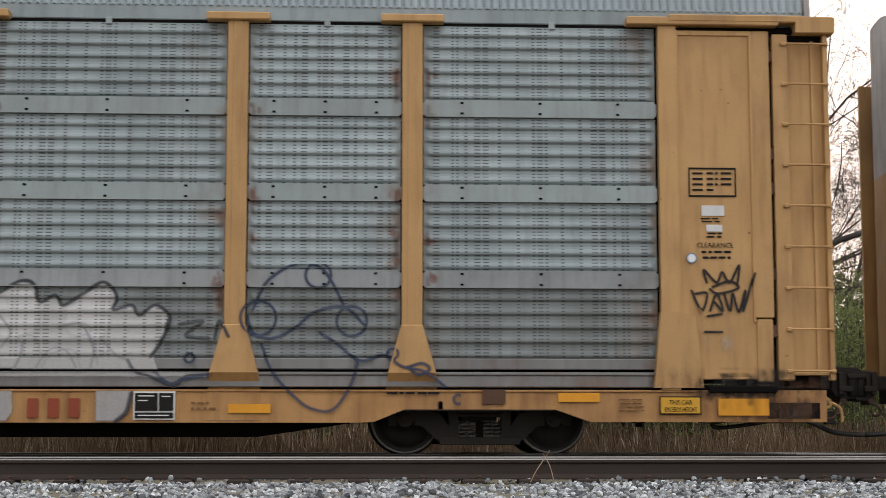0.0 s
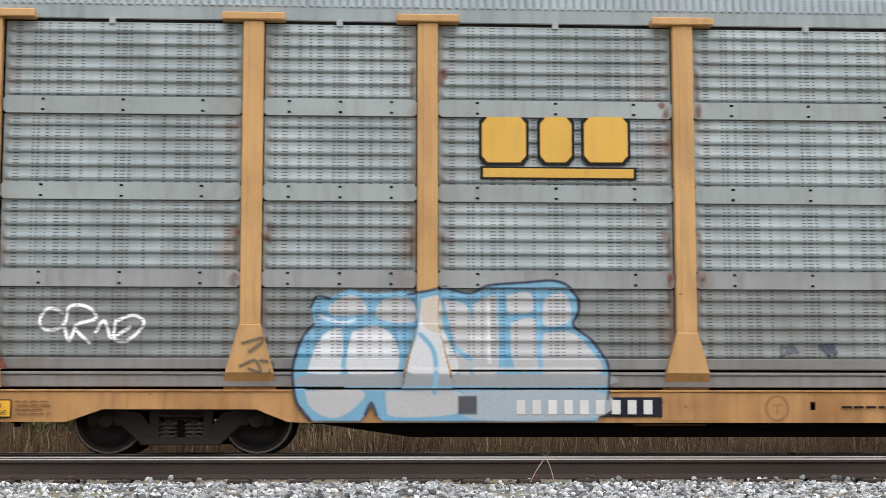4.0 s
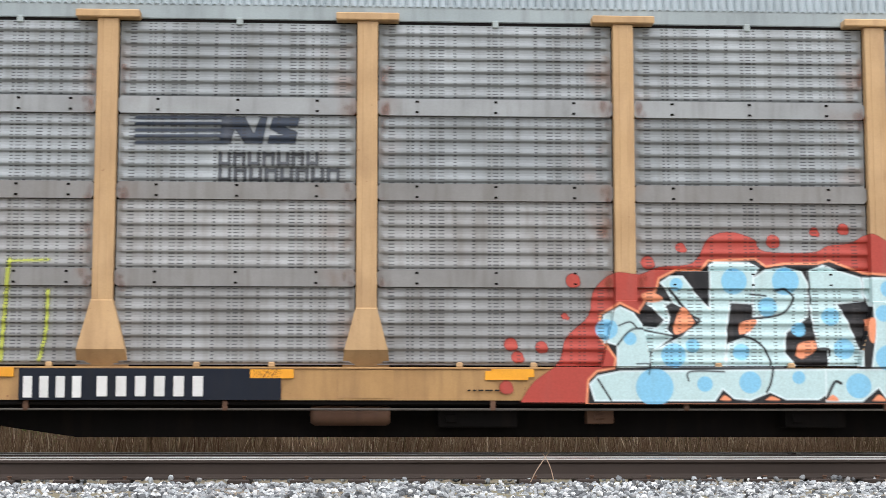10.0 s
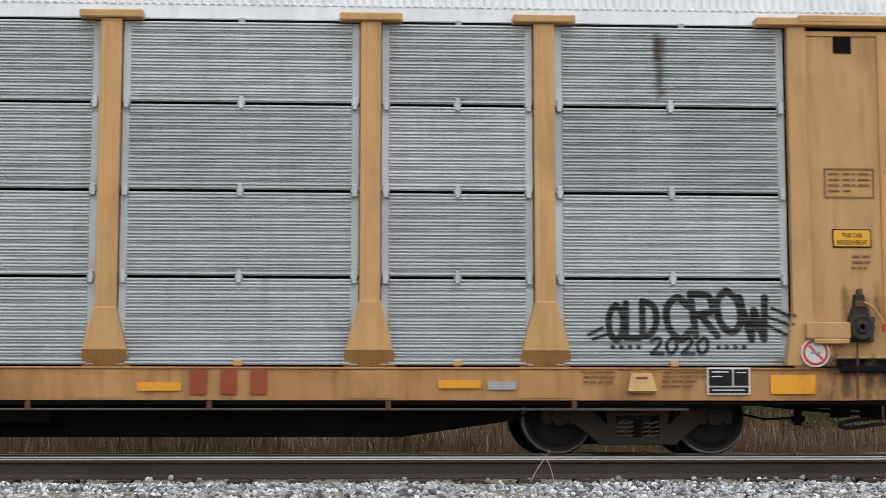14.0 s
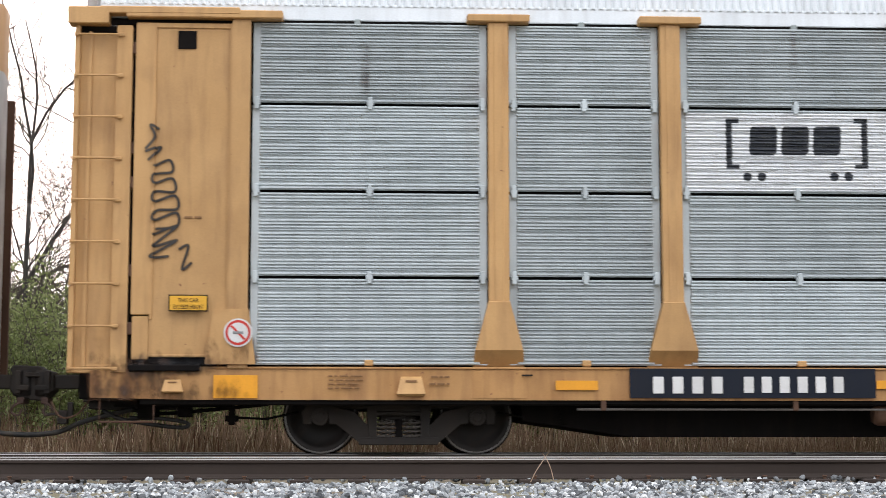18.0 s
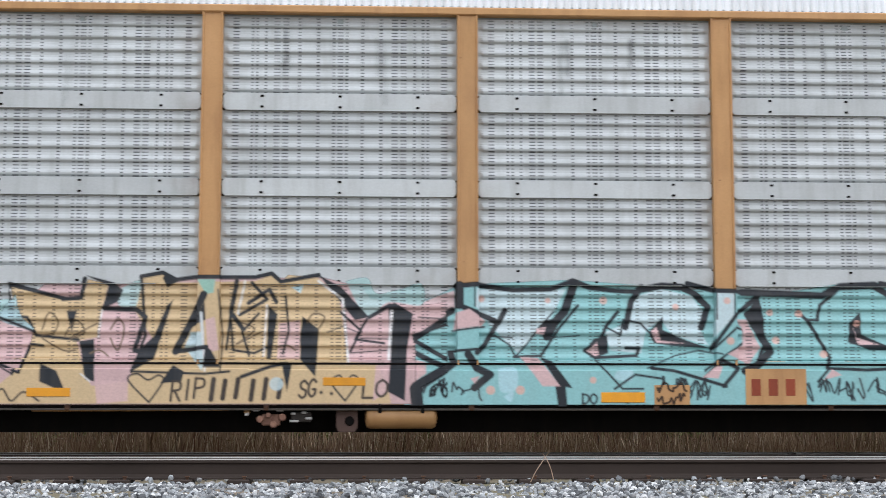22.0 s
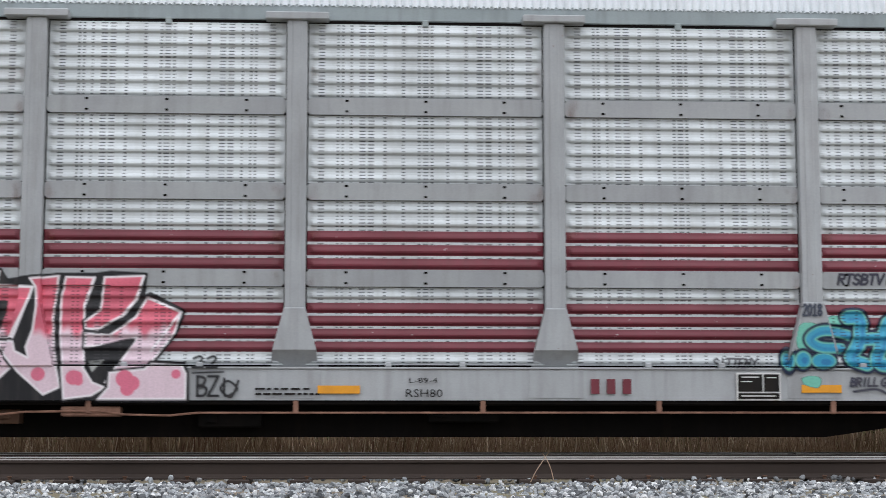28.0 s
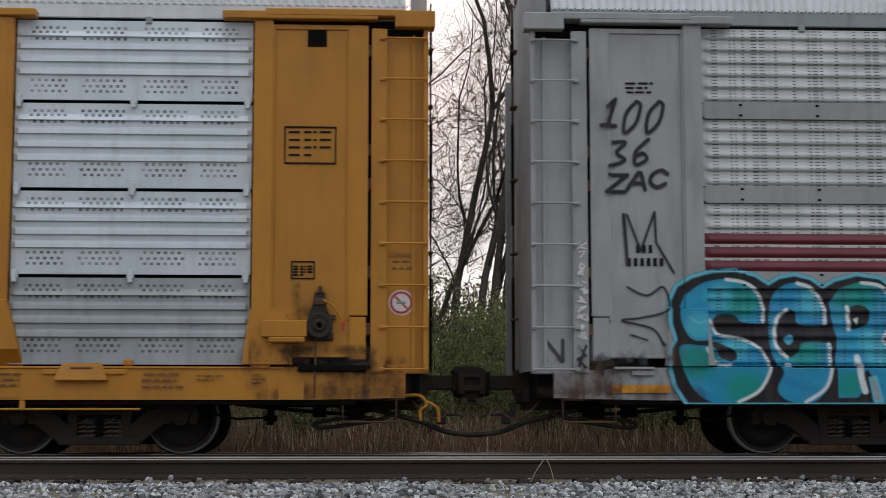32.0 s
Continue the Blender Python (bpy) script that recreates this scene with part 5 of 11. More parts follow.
# ---- trees, shrubs, weeds behind the train ----
def grow_tree(rng, height, radius, lean, spread, leaders):
    """Bare tree: a trunk that parts into leaders, wide crooked limbs and fine twigs."""
    trunk, twigs = [], []

    def branch(p, d, length, r, level):
        n = (8, 7, 6, 4, 3)[level]
        pts, q, dd = [p], p.copy(), d.copy()
        bend = Vector(rng.normal(0, 0.05 + 0.05 * level, 3))
        for i in range(n):
            dd = (dd + bend + Vector(rng.normal(0, 0.05 + 0.055 * level, 3)) + Vector((0, 0, 0.05 if level else 0.0))).normalized()
            q = q + dd * (length / n)
            pts.append(q.copy())
        sides = (8, 6, 4, 3, 3)[level]
        (trunk if level < 2 else twigs).append(tube(pts, r, sides, max(0.0035, r * (0.55 if level == 0 else 0.3))))
        if level >= 4:
            return
        if level == 0:
            for k in range(leaders):
                side = Vector((rng.normal(), rng.normal(), 0)).normalized()
                branch(pts[-1], (dd + side * rng.uniform(0.15, 0.4)).normalized(), height * rng.uniform(0.4, 0.55), r * 0.55, 1)
        kids = (6, 7, 6, 4)[level]
        for k in range(kids):
            f = rng.uniform(0.4 if level == 0 else 0.15, 1.0)
            i = min(n - 1, int(f * n))
            at = pts[i].lerp(pts[i + 1], f * n - i)
            axis = (pts[i + 1] - pts[i]).normalized()
            side = Matrix.Rotation(rng.uniform(0, 2 * math.pi), 3, axis) @ axis.orthogonal().normalized()
            a = rng.uniform(0.45, 1.15) * spread
            nd = (axis * math.cos(a) + side * math.sin(a)).normalized()
            branch(at, nd, length * rng.uniform(0.35, 0.62), max(0.005, r * (1 - 0.5 * f) * rng.uniform(0.28, 0.5)), level + 1)

    branch(Vector((0, 0, -0.2)), Vector((lean, 0.03, 1)).normalized(), height * 0.6, radius, 0)
    return trunk, twigs


def ground_z(x, y):
    """Height of the ground beyond the track."""
    rise = max(0.0, min(1.0, (y - 30) / 40))
    return LEVEL - 0.13 + 2.6 * rise * rise * (3 - 2 * rise)


def build_trees():
    rng = np.random.RandomState(23)
    kinds = []
    for height, radius, lean, spread, leaders in ((12, 0.085, 0.02, 0.8, 1), (9, 0.07, 0.1, 1.1, 3), (13, 0.1, 0.0, 0.7, 2), (13, 0.1, 0.3, 0.9, 2), (8, 0.055, -0.12, 1.15, 3), (10, 0.07, -0.05, 1.0, 2), (7, 0.05, 0.2, 1.2, 3)):
        t, w = grow_tree(rng, height, radius, lean, spread, leaders)
        kinds.append((mesh("trunk", *joined(t), M["bark"], smooth=True), mesh("crown", *joined(w), M["twig"])))
    rows = [(-8.2, 35, 5), (-6.6, 33, 1), (-5.0, 34, 4), (-3.3, 33, 0), (-2.5, 35, 1), (-1.4, 33.5, 6), (-0.6, 36, 4), (0.45, 33, 1), (1.1, 35, 5), (1.95, 33, 2), (2.2, 33.4, 0), (2.8, 32.6, 2), (2.32, 31.6, 2), (3.1, 34, 2), (-3.9, 36, 5), (-4.4, 33, 6),
            (3.8, 36, 4), (4.9, 33, 3), (6.6, 32, 1), (6.2, 36, 5), (8.0, 34, 6), (9.3, 33, 1), (10.6, 35, 4), (12.2, 33, 5), (13.8, 36, 1), (-10.5, 38, 1), (16, 38, 0)]
    for i in range(16):
        rows.append((-17 + i * 2.5 + rng.uniform(-0.8, 0.8), rng.uniform(44, 75), int(rng.randint(7))))
    for x, y, k in rows:
        tree = new("tree")
        tree.location = (x, y, ground_z(x, y) - 0.05)
        tree.rotation_euler = (0, 0, rng.uniform(-0.5, 0.5))
        tagged(tree, "bare gray-brown tree with thin forked branches before spring leaves", "tree", "bare trees behind the track")
        put("trunk", kinds[k][0], tree)
        put("crown", kinds[k][1], tree, label="fine bare twigs")


def build_brush():
    """Tangled leafless brush between the trees."""
    rng = np.random.RandomState(31)
    kinds = []
    for _ in range(3):
        stems = []
        for _ in range(16):
            p = Vector((rng.normal(0, 0.6), rng.normal(0, 0.5), 0))
            d = Vector((rng.normal(0, 0.35), rng.normal(0, 0.3), 1)).normalized()
            h = rng.uniform(2.6, 5.0)
            bend = Vector((rng.normal(0, 0.12), rng.normal(0, 0.1), -0.02))
            pts = [p]
            for _ in range(9):
                d = (d + bend + Vector(rng.normal(0, 0.07, 3))).normalized()
                pts.append(pts[-1] + d * (h / 9))
            stems.append(tube(pts, rng.uniform(0.012, 0.03), 4, 0.004))
            for _ in range(13):
                i = rng.randint(3, 9)
                q, e = pts[i], (d + Vector(rng.normal(0, 0.8, 3))).normalized()
                run = [q]
                for _ in range(4):
                    e = (e + Vector(rng.normal(0, 0.22, 3))).normalized()
                    run.append(run[-1] + e * rng.uniform(0.12, 0.34))
                stems.append(tube(run, 0.009, 3, 0.003))
        kinds.append(mesh("branchwork", *joined(stems), M["twig"]))
    for i in range(41):
        x, y = (-9 + i * 0.78 + rng.uniform(-0.3, 0.3), rng.uniform(30.5, 36)) if i < 30 else (-9.5 + (i - 30) * 0.95 + rng.uniform(-0.4, 0.4), rng.uniform(36, 42))
        bush = new("bare_bush")
        bush.scale = (1, 1, 1) if i < 30 else (1.3, 1.3, 1.5)
        bush.location, bush.rotation_euler = (x, y, ground_z(x, y) - 0.05), (0, 0, rng.uniform(0, 6.28))
        tagged(bush, "tangled leafless gray-brown brush between the trees", "bush", "bare bushes behind the track")
        put("branchwork", kinds[rng.randint(3)], bush)


def leaf_cloud(rng, n, shape):
    vs, fs = [], []
    for _ in range(n):
        c = shape()
        a, b = Vector(rng.normal(size=3)).normalized(), Vector(rng.normal(size=3)).normalized()
        s = rng.uniform(0.02, 0.045)
        u, v = a * s, (b - a * b.dot(a)).normalized() * s * 0.55
        k = len(vs)
        vs += [tuple(c - u), tuple(c + v), tuple(c + u), tuple(c - v)]
        fs.append((k, k + 1, k + 2, k + 3))
    return vs, fs


def build_shrubs():
    rng = np.random.RandomState(5)
    kinds = []
    for i in range(4):
        stems, tips = [], []
        for _ in range(26):
            x, y = rng.normal(0, 0.55), rng.normal(0, 0.4)
            h = rng.uniform(1.4, 3.6)
            lx, ly = rng.normal(0, 0.35), rng.normal(0, 0.3)
            pts = [Vector((x + lx * f * f * h * 0.5, y + ly * f * f * h * 0.5, h * f)) for f in np.linspace(0, 1, 6)]
            stems.append(tube(pts, 0.012, 3, 0.004))
            for _ in range(7):
                f = rng.uniform(0.25, 1)
                j = min(4, int(f * 5))
                p = pts[j].lerp(pts[j + 1], f * 5 - j)
                q = p + Vector((rng.normal(0, 0.3), rng.normal(0, 0.3), rng.uniform(0.05, 0.45)))
                stems.append(tube([p, p.lerp(q, 0.5) + Vector(rng.normal(0, 0.04, 3)), q], 0.006, 3, 0.002))
                tips.append((p, q))

        def spot():
            p, q = tips[rng.randint(len(tips))]
            return p.lerp(q, rng.uniform(0.1, 1.05)) + Vector(rng.normal(0, 0.055, 3))

        kinds.append((mesh("branchwork", *joined(stems), M["twig"]), mesh("foliage", *leaf_cloud(rng, 6200, spot), M["leaf"])))
    for i in range(120):
        x = -10 + (i % 40) * 0.66 * (1 if i < 40 else 1.15) + rng.uniform(-0.3, 0.3)
        shrub = new("shrub")
        y = rng.uniform(26.2, 29.5) if i < 40 else rng.uniform(29.5, 38)
        shrub.location = (x, y, ground_z(x, y) - 0.03)
        shrub.rotation_euler = (0, 0, rng.uniform(0, 6.28))
        k = rng.uniform(0.7, 1.1)
        shrub.scale = (k, k, k * rng.uniform(0.85, 1.15))
        tagged(shrub, "thin brushy shrub with small fresh green leaves", "shrub", "shrubs behind the track")
        s = kinds[rng.randint(4)]
        put("branchwork", s[0], shrub)
        put("foliage", s[1], shrub)


def build_undergrowth():
    """The dense low green behind the shrubs: a ragged bank of small leaves."""
    rng = np.random.RandomState(44)
    n = 52000
    x, y = rng.uniform(-11, 15, n), rng.uniform(38.0, 41.5, n)
    crest = 3.3 + 0.8 * np.sin(x * 0.9 + 0.5) * np.sin(x * 0.37) + 0.45 * np.sin(x * 2.3) + rng.normal(0, 0.35, n)
    z = 0.1 + (crest - 0.1) * rng.uniform(0, 1, n) ** 0.85 + np.where(rng.uniform(0, 1, n) < 0.05, rng.uniform(0, 1.2, n), 0)
    base = np.array([ground_z(a, 39.5) for a in np.linspace(-11, 15, 60)])
    c = np.stack([x, y, z + np.interp(x, np.linspace(-11, 15, 60), base)], 1)
    a = rng.normal(size=(n, 3))
    a /= np.linalg.norm(a, axis=1)[:, None]
    b = np.cross(a, rng.normal(size=(n, 3)))
    b /= np.linalg.norm(b, axis=1)[:, None]
    size = rng.uniform(0.035, 0.085, n)[:, None]
    vs = np.stack([c - a * size, c + b * size * 0.55, c + a * size, c - b * size * 0.55], 1).reshape(-1, 3)
    me = mesh("undergrowth", vs.tolist(), np.arange(4 * n).reshape(-1, 4).tolist(), M["undergrowth"])
    tagged(put("undergrowth", me), "dense olive-green undergrowth behind the shrubs", "undergrowth", kind="stuff")


def build_weeds():
    rng = np.random.RandomState(8)
    pieces_v, pieces_f = [], []
    for _ in range(34000):
        x, y = rng.uniform(-11, 14), 22.8 + 7.5 * rng.uniform() ** 1.4
        h = rng.uniform(0.25, 0.75) * (1 + 0.9 * max(0, (y - 24) / 4)) * (0.8 + 0.5 * noise.noise((x * 0.8, y * 0.8, 0)))
        w = rng.uniform(0.005, 0.016)
        lx, ly = rng.normal(0, 0.14), rng.normal(0, 0.12)
        k = len(pieces_v)
        z0 = ground_z(x, y) - 0.02
        for f in (0, 0.5, 1):
            o = f * f * h
            ww = w * (1 - 0.75 * f)
            pieces_v.extend([(x + lx * o - ww, y + ly * o, z0 + h * f), (x + lx * o + ww, y + ly * o + ww, z0 + h * f)])
        pieces_f.extend([(k, k + 1, k + 3, k + 2), (k + 2, k + 3, k + 5, k + 4)])
        if rng.uniform() < 0.35:
            j = len(pieces_v)
            zz = z0 + h * rng.uniform(0.4, 0.9)
            dx, dz = rng.normal(0, 0.12), rng.uniform(0.02, 0.16)
            pieces_v.extend([(x, y, zz), (x, y, zz + 0.007), (x + dx, y, zz + dz)])
            pieces_f.append((j, j + 1, j + 2))
    tagged(put("dry_weeds", mesh("dry_weeds", pieces_v, pieces_f, M["stalk"])), "dense dry brown weed stalks beyond the track", "weeds", kind="stuff")
    # a dead stalk leaning at the near rail
    st = new("dead_stalk")
    st.location = (1.6, 14.95, -0.21)
    tagged(st, "dead forked straw stalk standing in the ballast", "dead weed")
    put("stem", mesh("stem", *tube(smooth_line([(-0.02, 0, 0), (0.03, 0, 0.1), (0.1, 0, 0.2), (0.16, 0, 0.29)], 3), 0.0055, 5, 0.003), M["straw"]), st)
    put("side_stem", mesh("side_stem", *tube(smooth_line([(0.19, 0, 0.02), (0.165, 0, 0.12), (0.13, 0, 0.2), (0.09, 0, 0.26)], 3), 0.0045, 5, 0.003), M["straw"]), st)


build_trees()
build_brush()
build_shrubs()
build_undergrowth()
build_weeds()


car_z = build_car(20.99, "std", "std", "yellow", "steel_b", "strip_b", "std", "roof", 10.48, 1.83, 0.419, "yellow covered car carrier with gray ribbed sides, leading the others")
car_a = build_car(-8.762, "std", "std", "yellow", "steel_a", "strip_a", "deep", "roof", 10.18, 1.71, 0.4, "yellow covered car carrier with blue-gray slotted sides and pale graffiti", dz=-0.01, lower=True, low_sheet="steel_a_low", low_strip="strip_b")
car_b = build_car(-38.562, "std", "std", "yellow_b", "steel_b", "strip_b", "std", "roof", 10.48, 1.83, 0.419, "yellow covered car carrier with gray sides and red and sky-blue graffiti", brake=True, low_sheet="steel_b_low", low_strip="strip_b_low")
car_c = build_car(-68.367, "std", "std", "yellow", "steel_c", "steel_c", "std", "roof_w", 10.5, 1.81, 0.419, "yellow covered car carrier with finely ridged silver sides", style="slat", brake=True)
car_d = build_flush_car(-98.05, "orange-yellow flush-sided car carrier with bright ribbed sides and large graffiti")
car_e = build_car(-127.766, "striped", "std", "gray", "steel_e", "strip_e", "std", "roof_w", 10.45, 1.86, 0.419, "gray covered car carrier with maroon stripes and blue and pink graffiti", brake=True)
car_f = build_car(-157.353, "std", "std", "yellow_f", "steel_f", "steel_f", "std", "roof_w", 10.48, 1.83, 0.419, "bright yellow covered car carrier with clean silver perforated sides", style="wide", brake=True, low_sheet="steel_f_low")



# ---- painted lettering, signs and graffiti on the car sides ----
def paint_material():
    m, nt, bs = nodes_of("sprayed paint")
    at = nt.nodes.new("ShaderNodeAttribute")
    at.attribute_name = "paint"
    hl = nt.nodes.new("ShaderNodeAttribute")
    hl.attribute_name = "holes"
    tc = nt.nodes.new("ShaderNodeTexCoord")
    vec = tc.outputs["Object"]
    n = noise_at(nt, vec, 45, 4)
    runs = noise_at(nt, vec, 2.5, 4, None, (3, 3, 0.4))
    col = mixed(nt, ramp(nt, runs, 0.5, 0.8, 0, 0.16), at.outputs["Color"], (0.2, 0.18, 0.16))
    mul = nt.nodes.new("ShaderNodeVectorMath")
    mul.operation = "SCALE"
    link(nt, col, mul.inputs[0])
    link(nt, ramp(nt, n, 0.3, 0.7, 0.9, 1.08), mul.inputs["Scale"])
    f = arith(nt, "MULTIPLY", arith(nt, "MULTIPLY", slot_mask(nt), hl.outputs["Fac"]), 0.62)
    link(nt, mixed(nt, f, mul.outputs[0], (0.03, 0.03, 0.03)), bs.inputs["Base Color"])
    bs.inputs["Roughness"].default_value = 0.55
    bs.inputs["Specular IOR Level"].default_value = 0.25
    clear = nt.nodes.new("ShaderNodeBsdfTransparent")
    mix = nt.nodes.new("ShaderNodeMixShader")
    link(nt, at.outputs["Alpha"], mix.inputs[0])
    link(nt, clear.outputs[0], mix.inputs[1])
    link(nt, bs.outputs[0], mix.inputs[2])
    link(nt, mix.outputs[0], nt.nodes["Material Output"].inputs["Surface"])
    return m


PAINT = paint_material()


def tier_top(kind, z):
    """Top edge of the side sheet at the height z."""
    tops = [5.005, 3.905, 2.915, 1.905] if kind == "flush" else [4.93, 3.855, 2.87, 1.88]
    out = np.full(z.shape, tops[0])
    for top in tops[1:]:
        out = np.where(z <= top, top, out)
    return out


def side_face(kind, x, z):
    """How far out the near side of a car reaches at (x, z)."""
    Y = -SIDE_Y
    tiers = [(5.005, 4.105), (3.905, 3.115), (2.915, 2.105), (1.905, 1.035)] if kind == "flush" else [(4.93, 4.055), (3.855, 3.075), (2.87, 2.085), (1.88, 1.075 if kind == "deep" else 1.0)]
    style = "slat" if kind == "slat" else "rib"
    if style == "slat":
        tiers = [(4.935, 4.005), (3.97, 2.995), (2.96, 2.01), (1.975, 1.0)]
    punched = 0.0 if style == "slat" else 1.0
    y = np.full(x.shape, Y + 0.012)
    holes = np.zeros(x.shape)
    for top, bot in tiers:
        prof = rib_profile(style, top - bot)
        d = np.interp(top - z, [p[0] for p in prof], [p[1] for p in prof])
        inside = (z <= top) & (z >= bot)
        y = np.where(inside, Y + 0.06 - d, y)
        holes = np.where(inside, punched, holes)
    if kind == "flush":
        out = np.zeros(x.shape, bool)
        for p in (-4.41, -1.46, 1.46, 4.41):
            out |= abs(x - p) < 0.13
        wide = ((abs(x) > 7.2) & (abs(x) < 9.52)) | (abs(x) > 12.14)
        y = np.where(out, Y - 0.052, np.where(wide, Y - 0.04, y))
        foot = (z < 1.63) & (((abs(x) > 9.05) & (abs(x) < 9.6)) | ((abs(x) > 12.05) & (abs(x) < 12.65)))
        y = np.where(foot, Y - 0.085, y)
        y = np.where((z < 1.055) & (z > 0.92), Y - 0.025, y)
        y = np.where(z < 0.945, Y - 0.055, y)
        y = np.where(foot & (z > 0.9), Y - 0.085, y)
        holes = np.where(out | wide | foot, 0, holes)
    else:
        foot_z, flare = (0.745, 1.43) if kind == "deep" else (1.0, 1.7)
        for p in POSTS:
            half = np.where(z < flare + 0.03, 0.118 + (flare + 0.03 - z) / max(0.1, flare - foot_z) * 0.16, 0.125)
            on = abs(x - p) < half
            y = np.where(on, np.where(z < flare + 0.03, Y - 0.08, Y - 0.058), y)
            holes = np.where(on, 0, holes)
        end = abs(x) > END_POST - 0.13
        y = np.where(end, np.where((abs(x) < END_POST + 0.38) & (z < 1.65), Y - 0.09, Y - 0.062), y)
        y = np.where(end & (abs(x) > END_POST + 0.13) & (abs(x) < END_POST + 0.95) & ((z > 1.65) | (abs(x) > END_POST + 0.38)), Y - 0.012, y)
        y = np.where(end & (abs(x) > END_POST + 1.42), Y + 0.045, y)
        holes = np.where(end, 0, holes)
        lip = 0.73 if kind == "deep" else 0.98
        y = np.where(z < lip, Y - 0.055, y)
        if kind == "deep":
            y = np.where((z >= lip) & (z < 1.07) & (y > Y - 0.05), Y - 0.015, y)
        holes = np.where(z < 1.0, 0, holes)
    return y, holes


LAYERS = {}         # coats of paint on each car


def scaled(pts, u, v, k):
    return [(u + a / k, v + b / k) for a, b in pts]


class Sheet:
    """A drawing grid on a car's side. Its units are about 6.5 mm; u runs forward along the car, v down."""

    def __init__(self, car, kind, left, mid, right):
        self.car, self.kind = car, kind
        c = np.polyfit([0, 784, 1568], [left, mid, right], 2)
        self.x = lambda u: c[0] * u * u + c[1] * u + c[2]

    def z(self, u, v):
        return 0.217 + (4.9945 - 0.0066827 * v + 2.538e-7 * v * v) * (1 + 0.0143 * (u - 784) / 784)

    def begin(self, u0, v0, u1, v1, step=2.0):
        self.us, self.vs = np.arange(u0, u1 + step, step), np.arange(v0, v1 + step, step)
        self.U, self.V = np.meshgrid(self.us, self.vs)
        self.rgb, self.a, self.step = np.zeros(self.U.shape + (3,)), np.zeros(self.U.shape), step
        return self

    def near(self, pts, reach):
        lo, hi = np.min(pts, 0) - reach, np.max(pts, 0) + reach
        i0, i1 = np.searchsorted(self.us, [lo[0], hi[0]])
        j0, j1 = np.searchsorted(self.vs, [lo[1], hi[1]])
        return slice(j0, j1 + 1), slice(i0, i1 + 1)

    def distance(self, pts, U, V):
        d = np.full(U.shape, 1e9)
        for (ax, ay), (bx, by) in zip(pts[:-1], pts[1:]):
            lx, ly = bx - ax, by - ay
            t = np.clip(((U - ax) * lx + (V - ay) * ly) / (lx * lx + ly * ly + 1e-9), 0, 1)
            d = np.minimum(d, (U - ax - t * lx) ** 2 + (V - ay - t * ly) ** 2)
        return np.sqrt(d)

    def lay(self, s, cover, color, alpha):
        m = (np.clip(cover, 0, 1) * alpha)[..., None]
        old = self.a[s][..., None] > 0.01
        self.rgb[s] = np.where(old, self.rgb[s] * (1 - m) + np.array(color) * m, np.where(m > 0, np.array(color), self.rgb[s]))
        self.a[s] = self.a[s] + m[..., 0] * (1 - self.a[s])

    def line(self, pts, width, color, curved=True, alpha=1.0, soft=1.0):
        pts = np.array(smooth_line(pts, 7) if curved and len(pts) > 2 else pts, float)
        s = self.near(pts, width + 4)
        if self.U[s].size:
            self.lay(s, (width / 2 - self.distance(pts, self.U[s], self.V[s])) / (self.step * soft) + 0.5, color, alpha)
        return self

    def shape(self, pts, color, curved=False, alpha=1.0, grow=0.0):
        pts = list(pts) + [pts[0]]
        pts = np.array(smooth_line(pts, 6) if curved else pts, float)
        s = self.near(pts, 6 + abs(grow))
        U, V = self.U[s], self.V[s]
        if not U.size:
            return self
        inside = np.zeros(U.shape, bool)
        for (ax, ay), (bx, by) in zip(pts[:-1], pts[1:]):
            if ay != by:
                inside ^= ((ay > V) != (by > V)) & (U < (bx - ax) * (V - ay) / (by - ay) + ax)
        d = self.distance(pts, U, V)
        self.lay(s, (np.where(inside, d, -d) + grow) / self.step + 0.5, color(U, V) if callable(color) else color, alpha)
        return self

    def dot(self, u, v, r, color, alpha=1.0, tall=1.0):
        s = self.near(np.array([[u, v]]), r * max(1, tall) + 4)
        if self.U[s].size:
            self.lay(s, (r - np.hypot(self.U[s] - u, (self.V[s] - v) / tall)) / self.step + 0.5, color, alpha)
        return self

    def word(self, text, u0, v0, u1, v1, layers, slant=0.0, gap=0.15, wobble=0.0):
        """Letters built of strokes, laid over one another in layers of (width, colour, du, dv)."""
        n = len(text)
        w = (u1 - u0) / (n + (n - 1) * gap)
        for width, color, *off in layers:
            du, dv = off or (0, 0)
            for i, ch in enumerate(text):
                x0 = u0 + i * w * (1 + gap)
                up = wobble * math.sin(i * 2.1 + 1)
                for st in STROKES.get(ch, ()):
                    curved = st[0] == "~"
                    pts = [(x0 + a * w + slant * (b - 0.5) * (v1 - v0) + du, v1 + (v0 - v1) * b + up + dv) for a, b in (st[1:] if curved else st)]
                    self.line(pts, width, color, curved)
        return self

    def done(self, name, label, lift=0.007, flat=None):
        """Lays the drawing onto the car's side as one painted part."""
        x = self.x(self.U)
        z = self.z(self.U, self.V)
        y, holes = side_face(self.kind, x, z)
        if self.kind in ("std", "slat"):
            self.a = np.where((z > 0.976) & (z < 0.999) & (y > -SIDE_Y - 0.04), 0.0, self.a)
        if self.kind == "deep":
            joint = ((z > 0.922) & (z < 0.948)) | ((z > 0.722) & (z < 0.748))
            self.a = np.where(joint & (y > -SIDE_Y - 0.06), 0.0, self.a)
        if flat is not None:
            y, holes = np.full(x.shape, flat), holes * 0
        LAYERS[self.car.name] = LAYERS.get(self.car.name, 0) + 1
        lift += 0.0012 * (LAYERS[self.car.name] % 8)
        h, w = x.shape
        keep = self.a > 0.02
